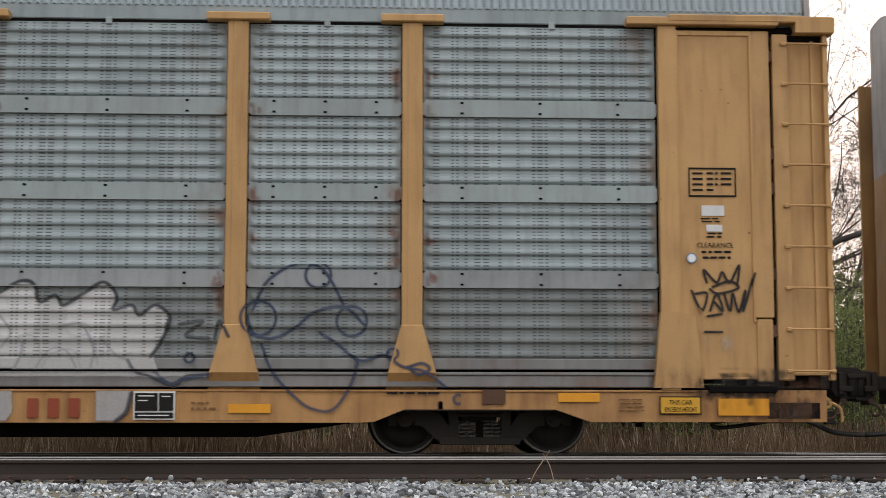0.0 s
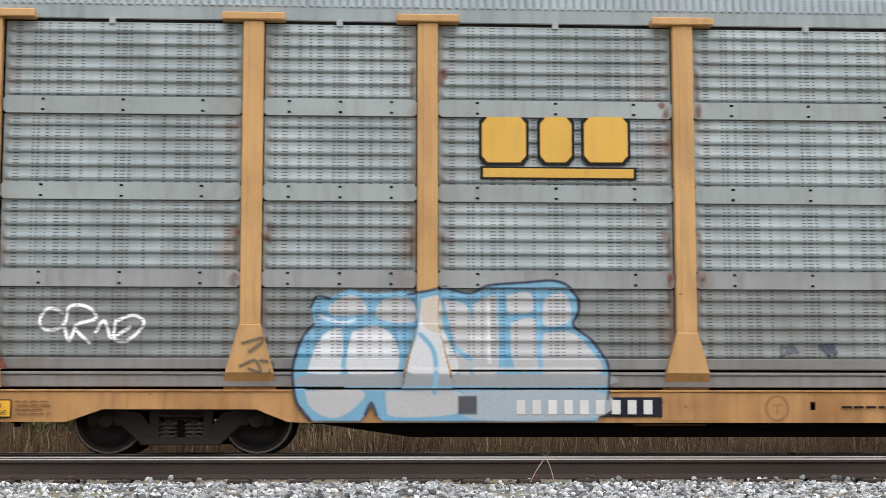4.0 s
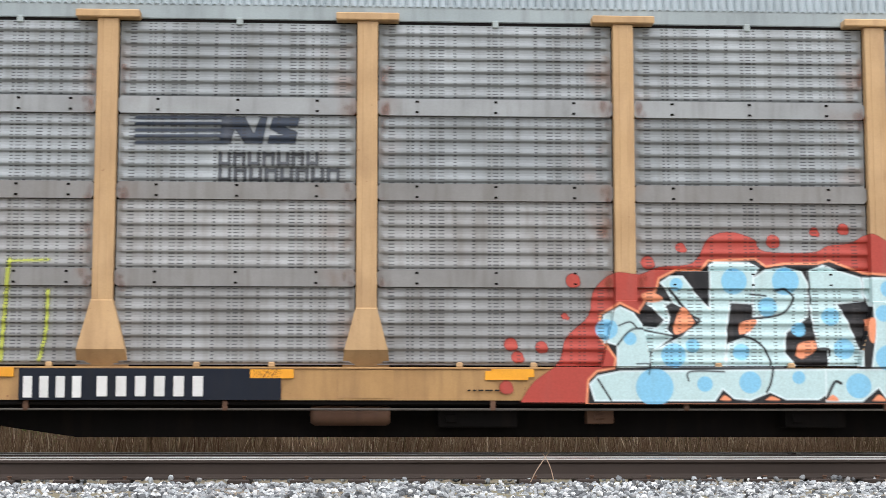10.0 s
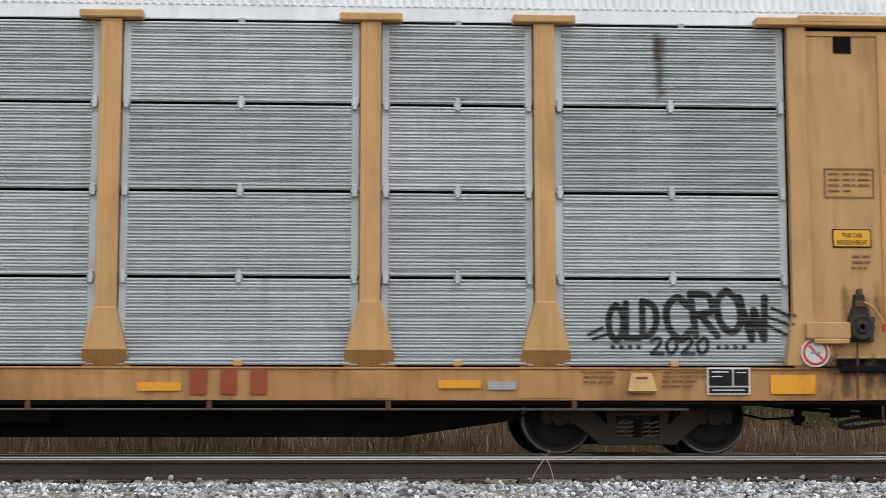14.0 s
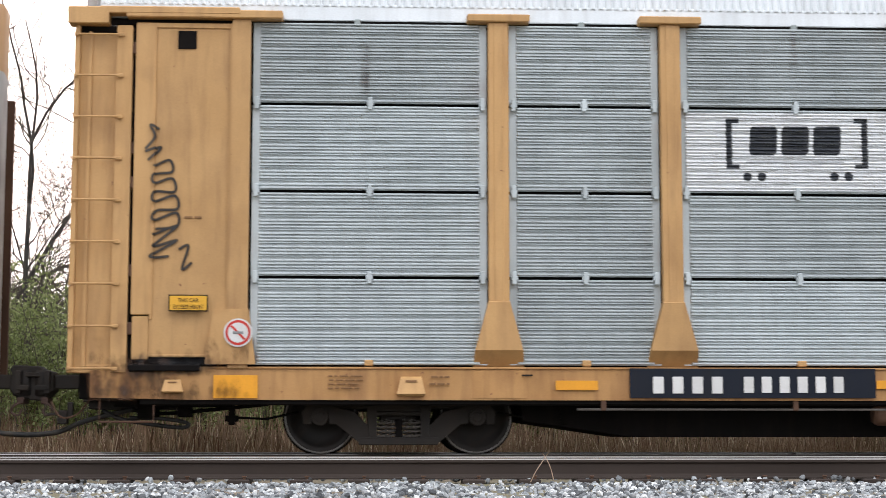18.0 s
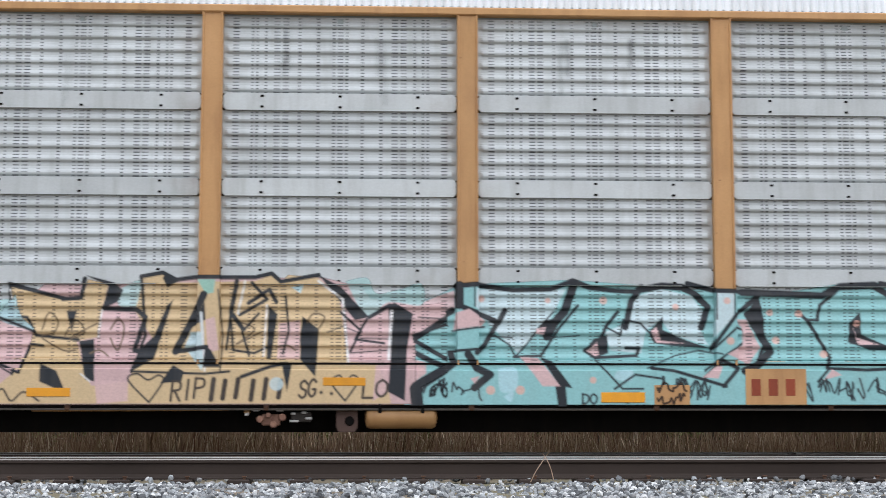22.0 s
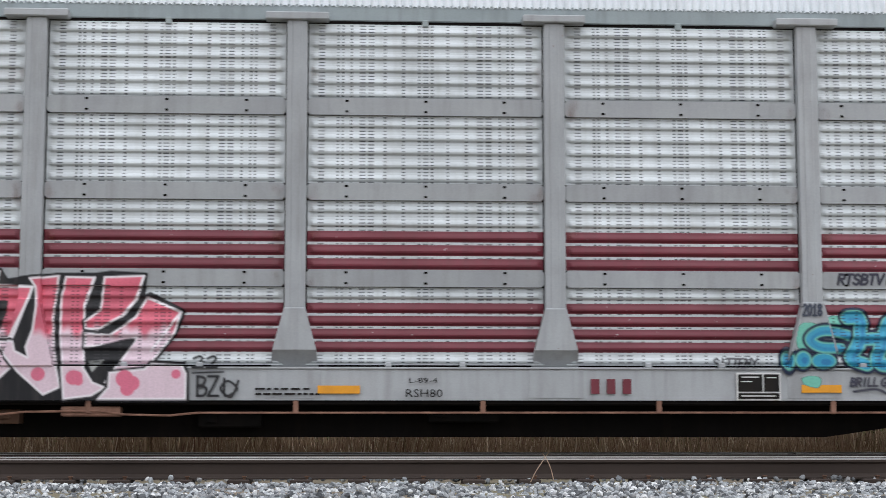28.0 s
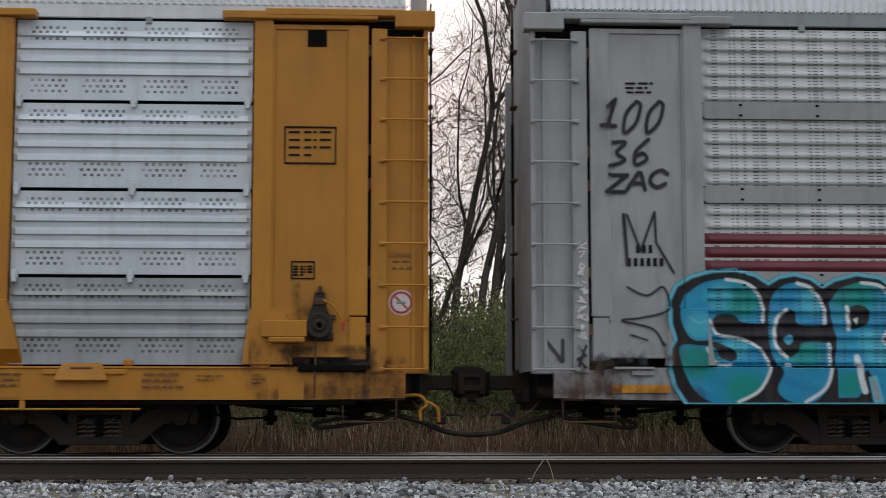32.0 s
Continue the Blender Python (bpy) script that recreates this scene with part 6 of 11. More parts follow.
        face = keep[:-1, :-1] | keep[1:, :-1] | keep[:-1, 1:] | keep[1:, 1:]
        jj, ii = np.nonzero(face)
        quads = np.stack([jj * w + ii, (jj + 1) * w + ii, (jj + 1) * w + ii + 1, jj * w + ii + 1], 1)
        used, flat = np.unique(quads, return_inverse=True)
        me = bpy.data.meshes.new(name)
        verts = np.stack([x.ravel(), y.ravel() - lift, z.ravel()], 1)[used]
        me.from_pydata(verts.tolist(), [], flat.reshape(-1, 4).tolist())
        col = me.color_attributes.new("paint", "FLOAT_COLOR", "POINT")
        # spread the colours one step outward, so that soft edges keep their own colour
        rgb, a = self.rgb.copy(), self.a
        for _ in range(2):
            blank = rgb.sum(-1) == 0
            grown = np.zeros_like(rgb)
            cnt = np.zeros(a.shape)
            for dj, di in ((0, 1), (0, -1), (1, 0), (-1, 0)):
                r = np.roll(np.roll(rgb, dj, 0), di, 1)
                o = r.sum(-1) > 0
                grown += r
                cnt += o
            rgb = np.where((blank & (cnt > 0))[..., None], grown / np.maximum(cnt, 1)[..., None], rgb)
        rgba = np.concatenate([rgb, a[..., None]], -1).reshape(-1, 4)[used].astype(np.float32)
        col.data.foreach_set("color", rgba.ravel())
        edges = FLUSH_EDGES if self.kind == "flush" else [-END_POST] + POSTS + [END_POST]
        bay = np.clip(np.searchsorted(edges, x) - 1, 0, len(edges) - 2)
        lo, hi = np.array(edges)[bay], np.array(edges)[bay + 1]
        spots = {"across": x - (lo + hi) / 2, "bay_half": (hi - lo) / 2 - 0.13, "down": tier_top(self.kind, z) - z}
        for key, value in spots.items():
            me.attributes.new(key, "FLOAT", "POINT").data.foreach_set("value", value.ravel()[used].astype(np.float32))
        hl = me.attributes.new("holes", "FLOAT", "POINT")
        hl.data.foreach_set("value", holes.ravel()[used].astype(np.float32))
        me.materials.append(PAINT)
        return put(name, me, self.car, label=label)

    def bars(self, name, rects, mat, label="", out=None):
        """Plain raised bars (u0, v0, u1, v1) in one part; each lies on the face behind it."""
        parts = []
        for u0, v0, u1, v1 in rects:
            uu, vv = np.meshgrid(np.linspace(u0, u1, 5), np.linspace(v0, v1, 3))
            xs, zs = self.x(uu), self.z(uu, vv)
            y = out if out is not None else float(side_face(self.kind, xs, zs)[0].min())
            parts.append((float(xs.min()), float(xs.max()), y - 0.006, y + 0.004, float(zs.min()), float(zs.max())))
        return put(name, box_mesh(name, parts, mat), self.car, label=label)

    def text(self, words, u0, v0, v1, mat, name="stencil", label="", u1=None, out=None):
        """Raised letters of the built-in font, from v0 down to v1."""
        cv = bpy.data.curves.new(name, "FONT")
        cv.body, cv.extrude, cv.resolution_u = words, 0.001, 2
        cv.size = float(self.z(u0, v0) - self.z(u0, v1)) * 1.42
        tmp = new("letters", cv)
        bpy.context.view_layer.update()
        me = bpy.data.meshes.new_from_object(tmp.evaluated_get(bpy.context.evaluated_depsgraph_get()))
        width = tmp.dimensions[0]
        bpy.data.objects.remove(tmp)
        me.materials.clear()
        me.materials.append(mat)
        k = (self.x(u1) - self.x(u0)) / width if u1 else 1.0
        y = out if out is not None else float(side_face(self.kind, np.array([self.x(u0)]), np.array([self.z(u0, v1)]))[0].min())
        me.transform(Matrix.Diagonal((k, 1, 1, 1)))
        me.transform(pose(0, 0, 0, 90, 0, 0))
        return put(name, me, self.car, (float(self.x(u0)), y - 0.006, float(self.z(u0, v1))), label)


STROKES = {
    "A": [[(0, 0), (0.45, 1), (0.6, 1), (1, 0)], [(0.22, 0.38), (0.8, 0.38)]], "B": [[(0.1, 0), (0.1, 1)], ["~", (0.1, 1), (0.8, 0.9), (0.7, 0.6), (0.15, 0.52)], ["~", (0.15, 0.52), (0.95, 0.4), (0.8, 0.05), (0.1, 0)]],
    "C": [["~", (0.95, 0.8), (0.6, 1), (0.15, 0.75), (0.1, 0.3), (0.5, 0), (0.95, 0.2)]], "D": [[(0.1, 0), (0.1, 1)], ["~", (0.1, 1), (0.8, 0.85), (0.95, 0.4), (0.6, 0.05), (0.1, 0)]],
    "E": [[(0.9, 1), (0.1, 1), (0.1, 0), (0.9, 0)], [(0.1, 0.5), (0.7, 0.5)]], "F": [[(0.9, 1), (0.1, 1), (0.1, 0)], [(0.1, 0.5), (0.7, 0.5)]],
    "G": [["~", (0.95, 0.85), (0.55, 1), (0.12, 0.7), (0.12, 0.25), (0.5, 0), (0.9, 0.15), (0.92, 0.4)], [(0.92, 0.42), (0.6, 0.42)]], "H": [[(0.1, 0), (0.1, 1)], [(0.9, 0), (0.9, 1)], [(0.1, 0.5), (0.9, 0.5)]],
    "I": [[(0.5, 0), (0.5, 1)]], "K": [[(0.1, 0), (0.1, 1)], [(0.95, 1), (0.2, 0.5)], [(0.3, 0.55), (1, 0)]], "L": [[(0.1, 1), (0.1, 0), (0.9, 0)]], "M": [[(0, 0), (0.15, 1), (0.5, 0.35), (0.85, 1), (1, 0)]],
    "N": [[(0.08, 0), (0.08, 1), (0.92, 0), (0.92, 1)]], "O": [["~", (0.5, 1), (0.1, 0.75), (0.1, 0.25), (0.5, 0), (0.9, 0.25), (0.9, 0.75), (0.5, 1)]],
    "P": [[(0.1, 0), (0.1, 1)], ["~", (0.1, 1), (0.85, 0.95), (0.9, 0.6), (0.15, 0.48)]], "R": [[(0.1, 0), (0.1, 1)], ["~", (0.1, 1), (0.8, 0.95), (0.85, 0.6), (0.15, 0.5)], [(0.4, 0.5), (0.95, 0)]],
    "S": [["~", (0.92, 0.82), (0.55, 1), (0.12, 0.8), (0.3, 0.55), (0.8, 0.42), (0.85, 0.15), (0.45, 0), (0.05, 0.15)]], "T": [[(0, 1), (1, 1)], [(0.5, 1), (0.5, 0)]], "U": [["~", (0.1, 1), (0.1, 0.3), (0.5, 0), (0.9, 0.3), (0.9, 1)]],
    "V": [[(0, 1), (0.5, 0), (1, 1)]], "W": [[(0, 1), (0.25, 0), (0.5, 0.7), (0.75, 0), (1, 1)]], "X": [[(0, 0), (1, 1)], [(0, 1), (1, 0)]], "Y": [[(0, 1), (0.5, 0.5), (1, 1)], [(0.5, 0.5), (0.4, 0)]], "Z": [[(0, 1), (1, 1), (0, 0), (1, 0)]],
    "0": [["~", (0.5, 1), (0.1, 0.6), (0.3, 0), (0.8, 0.3), (0.8, 0.85), (0.5, 1)]], "1": [[(0.2, 0.7), (0.6, 1), (0.4, 0)], [(0, 0), (0.9, 0)]], "2": [["~", (0.1, 0.8), (0.6, 1), (0.8, 0.7), (0.1, 0)], [(0.1, 0), (0.95, 0)]],
    "3": [["~", (0.1, 0.95), (0.8, 0.95), (0.4, 0.55), (0.9, 0.25), (0.1, 0)]], "6": [["~", (0.8, 1), (0.2, 0.5), (0.3, 0), (0.85, 0.2), (0.6, 0.45), (0.2, 0.3)]], "8": [["~", (0.5, 0.55), (0.15, 0.8), (0.5, 1), (0.85, 0.8), (0.5, 0.55), (0.1, 0.25), (0.5, 0), (0.9, 0.25), (0.5, 0.55)]],
    "9": [["~", (0.9, 0.7), (0.4, 1), (0.15, 0.7), (0.6, 0.5), (0.9, 0.75), (0.7, 0)]], ".": [[(0.4, 0), (0.5, 0.05)]], "-": [[(0.1, 0.5), (0.9, 0.5)]],
}
BLACK, WHITE, GREY = (0.012, 0.012, 0.014), (0.72, 0.72, 0.72), (0.33, 0.33, 0.34)
INK_BLUE = (0.03, 0.045, 0.09)


def marker(car, sheet_rows):
    """White-framed consolidated stencil: dark boxes with unreadable lines."""
    for sh, u0, v0, u1, v1 in sheet_rows:
        sh.bars("stencil_plate", [(u0, v0, u1, v1)], M["white"], "white framed plate with black data boxes")
        w = u1 - u0
        sh.bars("stencil_box", [(u0 + 3, v0 + 3, u0 + w * 0.58, v1 - 16), (u0 + w * 0.62, v0 + 3, u1 - 3, v1 - 16), (u0 + 3, v1 - 13, u1 - 3, v1 - 3)], M["ink"], out=-SIDE_Y - 0.066)
        sh.bars("stencil_line", [(u0 + 8, v0 + 7, u0 + w * 0.5, v0 + 9), (u0 + 8, v0 + 15, u0 + w * 0.35, v0 + 17), (u0 + w * 0.68, v0 + 8, u1 - 8, v0 + 10), (u0 + 8, v1 - 9, u1 - 10, v1 - 7)], M["white"], out=-SIDE_Y - 0.07)


def placard(sh, u0, v0, u1, v1, words=("THIS CAR", "EXCEEDS HEIGHT"), out=None):
    uu, vv = np.meshgrid(np.linspace(u0, u1, 5), np.linspace(v0, v1, 3))
    y = out if out is not None else float(side_face(sh.kind, sh.x(uu), sh.z(uu, vv))[0].min())
    sh.bars("placard_border", [(u0 - 2, v0 - 2, u1 + 2, v1 + 2)], M["ink"], out=y)
    sh.bars("placard", [(u0, v0, u1, v1)], M["placard"], "yellow warning placard with black border", out=y - 0.004)
    h = (v1 - v0)
    for i, wd in enumerate(words):
        c = v0 + h * (0.3 + 0.45 * i)
        sh.text(wd, u0 + 6 + (8 if i == 0 else 0), c - h * 0.14, c + h * 0.14, M["ink"], "placard_text", u1=u1 - 6 - (8 if i == 0 else 0), out=y - 0.008)


def data_box(sh, u0, v0, u1, v1, mat, out=None):
    """Thin framed table of small unreadable figures."""
    t = 2.2
    sh.bars("table_frame", [(u0, v0, u1, v0 + t), (u0, v1 - t, u1, v1), (u0, v0 + t, u0 + t, v1 - t), (u1 - t, v0 + t, u1, v1 - t)], mat, out=out)
    for i in range(4):
        v = v0 + 8 + i * (v1 - v0 - 12) / 4
        for a, b in ((0.08, 0.3), (0.38, 0.52), (0.56, 0.62), (0.68, 0.9)):
            if i < 3 or a < 0.5:
                sh.bars("table_entry", [(u0 + (u1 - u0) * a, v, u0 + (u1 - u0) * b, v + 3.2)], mat, out=out)


def lines(sh, u0, v0, u1, v1, n, mat, out=None, seed=0):
    """Small stencilled rows that cannot be read: plain bars, one for each word."""
    rng = np.random.RandomState(seed + int(u0) + int(v0))
    for i in range(n):
        v = v0 + (v1 - v0) * i / n
        end, u, words = u1 - (u1 - u0) * rng.uniform(0, 0.3), u0 + rng.uniform(0, 4), []
        tall = min(4.0, (v1 - v0) / n * 0.36)
        while u < end - 3:
            w = min(rng.uniform(5, 20), end - u)
            words.append((u, v, u + w, v + tall))
            u += w + rng.uniform(2.5, 5)
        if words:
            sh.bars("stencil_line", words, mat, out=out)


def scrawl(g, u0, v0, u1, v1, n, width, color, seed, alpha=1.0):
    """A quick sprayed tag: loops and hooks that run into one another, no letters."""
    rng = np.random.RandomState(seed)
    w, h = (u1 - u0) / n, v1 - v0
    for i in range(n):
        a = u0 + i * w
        p = [(a + rng.uniform(-0.15, 1.2) * w, v0 + h * q) for q in (rng.uniform(0, 0.3), rng.uniform(0.6, 1.0), rng.uniform(0.0, 0.5), rng.uniform(0.5, 1.05))]
        g.line(p, width * rng.uniform(0.75, 1.1), color, rng.uniform() < 0.6, alpha)
        q = rng.uniform(0.2, 0.8)
        g.line([(a + 0.1 * w, v0 + h * q), (a + 1.1 * w, v0 + h * (q + rng.uniform(-0.25, 0.25)))], width * 0.8, color, False, alpha)


def blocks(sh, name, u0, v0, u1, v1, n, mat, label="", out=None, fill=0.54):
    """A row of plain upright blocks in place of a painted mark; each block has cut corners."""
    w = (u1 - u0) / n
    for i in range(n):
        a, b = u0 + i * w, u0 + (i + fill) * w
        rects = [(a, v0, b, v1)]
        sh.bars(name, rects, mat, label if i == 0 else "", out=out)


def tape(sh, rects):
    for r in rects:
        sh.bars("reflector_tape", [r], M["orange"], "amber reflective tape")


def no_hump_sign(sh, u, v, r, out=None):
    y = out if out is not None else -SIDE_Y - 0.1
    for k, (rad, mat, nm) in enumerate(((r + 3, "white", "sign_plate"), (r, "signred", "sign_ring"), (r * 0.8, "white", "sign_face"))):
        x, z = float(sh.x(u)), float(sh.z(u, v))
        rr = rad * 0.0064
        vs, fs = prism([(x + rr * math.cos(a), z + rr * math.sin(a)) for a in np.linspace(0, 2 * math.pi, 25)[:-1]], y - 0.004 - k * 0.004, y + 0.004)
        put(nm, mesh(nm, vs, fs, M[mat]), sh.car, label="round white and red prohibition sign" if k == 0 else "")
    bar = [(x - rr * 0.75, z + rr * 0.6), (x - rr * 0.6, z + rr * 0.75), (x + rr * 0.75, z - rr * 0.6), (x + rr * 0.6, z - rr * 0.75)]
    put("sign_bar", mesh("sign_bar", *prism(bar, y - 0.016, y), M["signred"]), sh.car)
    sh.bars("sign_mark", [(u - r * 0.4, v - 2, u + r * 0.4, v + 2)], M["strip_b"], out=y - 0.013)


def pocket(sh, u0, v0, u1, v1, mat, label):
    """A welded pocket on the sill: narrow face that widens downward, with a folded lip."""
    x0, x1, z0, z1 = float(sh.x(u0)), float(sh.x(u1)), float(sh.z(u0, v1)), float(sh.z(u0, v0))
    y, w, h = -SIDE_Y - 0.03, x1 - x0, z1 - z0
    vs = [(x0 + w * 0.14, y, z1), (x1 - w * 0.14, y, z1), (x1 - w * 0.12, y - 0.05, z1 - h * 0.12), (x0 + w * 0.12, y - 0.05, z1 - h * 0.12), (x0, y - 0.09, z0 + h * 0.1), (x1, y - 0.09, z0 + h * 0.1), (x0 + w * 0.05, y - 0.06, z0), (x1 - w * 0.05, y - 0.06, z0),
          (x0, y, z0 + h * 0.1), (x1, y, z0 + h * 0.1), (x0 + w * 0.05, y, z0), (x1 - w * 0.05, y, z0)]
    fs = [(3, 2, 1, 0), (4, 5, 2, 3), (6, 7, 5, 4), (10, 11, 7, 6), (0, 8, 4, 3), (1, 2, 5, 9), (8, 10, 6, 4), (9, 5, 7, 11)]
    ob = put("sill_pocket", mesh("sill_pocket", vs, fs, mat), sh.car, label=label)
    put("pocket_mark", box_mesh("pocket_mark", [(x0 + w * 0.3, x1 - w * 0.3, y - 0.071, y - 0.055, z1 - h * 0.3, z1 - h * 0.2)], M["brown_ink"]), ob)


def ragged(rng, shape):
    """Uneven cover of a stain: upright scratches and worn patches."""
    h, w = shape
    out = np.zeros(shape)
    for across, down, share in ((14, 9, 0.45), (3, 12, 0.35), (2, 2, 0.2)):
        n = rng.uniform(0, 1, (h // down + 2, w // across + 2))
        rows = np.stack([np.interp(np.arange(w) / across, np.arange(n.shape[1]), r) for r in n])
        out += share * np.stack([np.interp(np.arange(h) / down, np.arange(n.shape[0]), c) for c in rows.T], 1)
    return np.clip((out - 0.28) / 0.3, 0.08, 1.0)


def smear(sh, u0, v0, u1, v1, runs, color=(0.02, 0.017, 0.015), alpha=0.55, top=True, name="grime_stain", label="dark greasy grime stain", width=10, step=3.0):
    """Soft run-down stains of their own shape."""
    rng = np.random.RandomState(int(abs(u0) + v0))
    g = sh.begin(u0 - 12, v0 - 10, u1 + 12, v1 + 10, step)
    if top:
        g.line([(u0, v0 + rng.uniform(-3, 3)), ((u0 + u1) / 2, v0 + rng.uniform(-4, 4)), (u1, v0 + rng.uniform(-3, 3))], 12, color, alpha=alpha * 1.2, soft=3)
    for _ in range(runs):
        u = rng.uniform(u0, u1)
        v = v0 + (v1 - v0) * rng.uniform(0.35, 1.0)
        w = width * rng.uniform(0.3, 1.3)
        g.line([(u, v0 if top else rng.uniform(v0, (v0 + v1) / 2)), (u + rng.uniform(-2, 2), v)], w, color, False, alpha=alpha * rng.uniform(0.3, 1.0), soft=2.5)
    g.a = np.minimum(g.a, 0.85) * ragged(rng, g.a.shape)
    return g.done(name, label)


def end_grime(car, kind, seed):
    """Rust wash and black grease on the sill ends and low on the end panels."""
    rng = np.random.RandomState(seed)
    sill, top = (0.38, 0.7) if kind == "deep" else (0.62, 0.95)
    for s in (-1, 1):
        sh = Sheet(car, kind, *((4.0, 9.0, 14.2) if s > 0 else (-14.2, -9.2, -4.0)))
        grid = np.arange(0.0, 1569.0)

        def at(x, z):
            u = float(np.interp(s * x, sh.x(grid), grid))
            return u, float(np.interp(-z, -sh.z(u, np.arange(0.0, 882.0)), np.arange(0.0, 882.0)))

        corners = [at(11.6, 1.7), at(14.15, sill - 0.02)]
        us, vs = sorted(c[0] for c in corners), sorted(c[1] for c in corners)
        g = sh.begin(us[0], vs[0], us[1], vs[1], 2.0)
        for x0, x1, z0, z1, n, color, alpha, size in ((13.05, 13.95, sill, top, 60, (0.1, 0.042, 0.018), 0.16, 11), (12.2, 13.9, sill, sill + 0.12, 50, (0.04, 0.024, 0.014), 0.16, 10), (12.6, 13.5, top - 0.03, top + 0.1, 46, (0.016, 0.016, 0.018), 0.3, 8),
                                                      (12.05, 12.7, top + 0.03, top + 0.25, 26, (0.11, 0.05, 0.022), 0.14, 10), (13.2, 14.1, top, top + 0.12, 30, (0.06, 0.03, 0.016), 0.2, 7), (13.3, 13.9, sill, top, 10, (0.02, 0.019, 0.02), 0.35, 8)):
            for _ in range(n):
                u, v = at(rng.uniform(x0, x1), rng.uniform(z0, z1))
                r = size * rng.uniform(0.4, 1.2)
                tall = rng.uniform(0.7, 2.6)
                g.dot(u, v, r, color, alpha * rng.uniform(0.4, 1.3), tall)
        g.a = np.minimum(g.a, 0.86) * ragged(rng, g.a.shape)
        g.done("grime_stain", "rust wash and black grease on the sill end", lift=0.004)


def joint_rust(car, kind, seed, strength):
    """Small rust blooms and runs where the splice strips meet the posts."""
    rng = np.random.RandomState(seed)
    sheets = [Sheet(car, kind, m - 5.0, m, m + 5.15) for m in (-8.0, 1.5, 9.0)]
    grid, high = np.arange(0.0, 1569.0), np.arange(0.0, 882.0)
    for sh, lo, hi in zip(sheets, (-13, -3.4, 5.0), (-3.4, 5.0, 13)):
        g = sh.begin(*[float(np.interp(v, sh.x(grid), grid)) for v in (lo,)], 120, float(np.interp(hi, sh.x(grid), grid)), 640, 2.4)
        for x in POSTS:
            if not lo < x < hi:
                continue
            for z in (3.96, 2.97, 1.98, 4.4, 2.5):
                for s in (-1, 1):
                    if rng.uniform() > 0.55:
                        continue
                    u = float(np.interp(x + s * 0.16, sh.x(grid), grid))
                    v = float(np.interp(-z, -sh.z(u, high), high))
                    for _ in range(rng.randint(2, 6)):
                        g.dot(u + s * rng.uniform(-2, 16), v + rng.uniform(-8, 18), rng.uniform(2, 7), (0.21, 0.072, 0.036), strength * rng.uniform(0.2, 0.6), rng.uniform(0.6, 2.4))
                    g.line([(u + s * 3, v), (u + s * 4, v + rng.uniform(12, 60))], rng.uniform(3, 8), (0.16, 0.055, 0.028), False, strength * 0.5, 2.5)
        g.done("rust_stain", "rust blooms beside the posts")


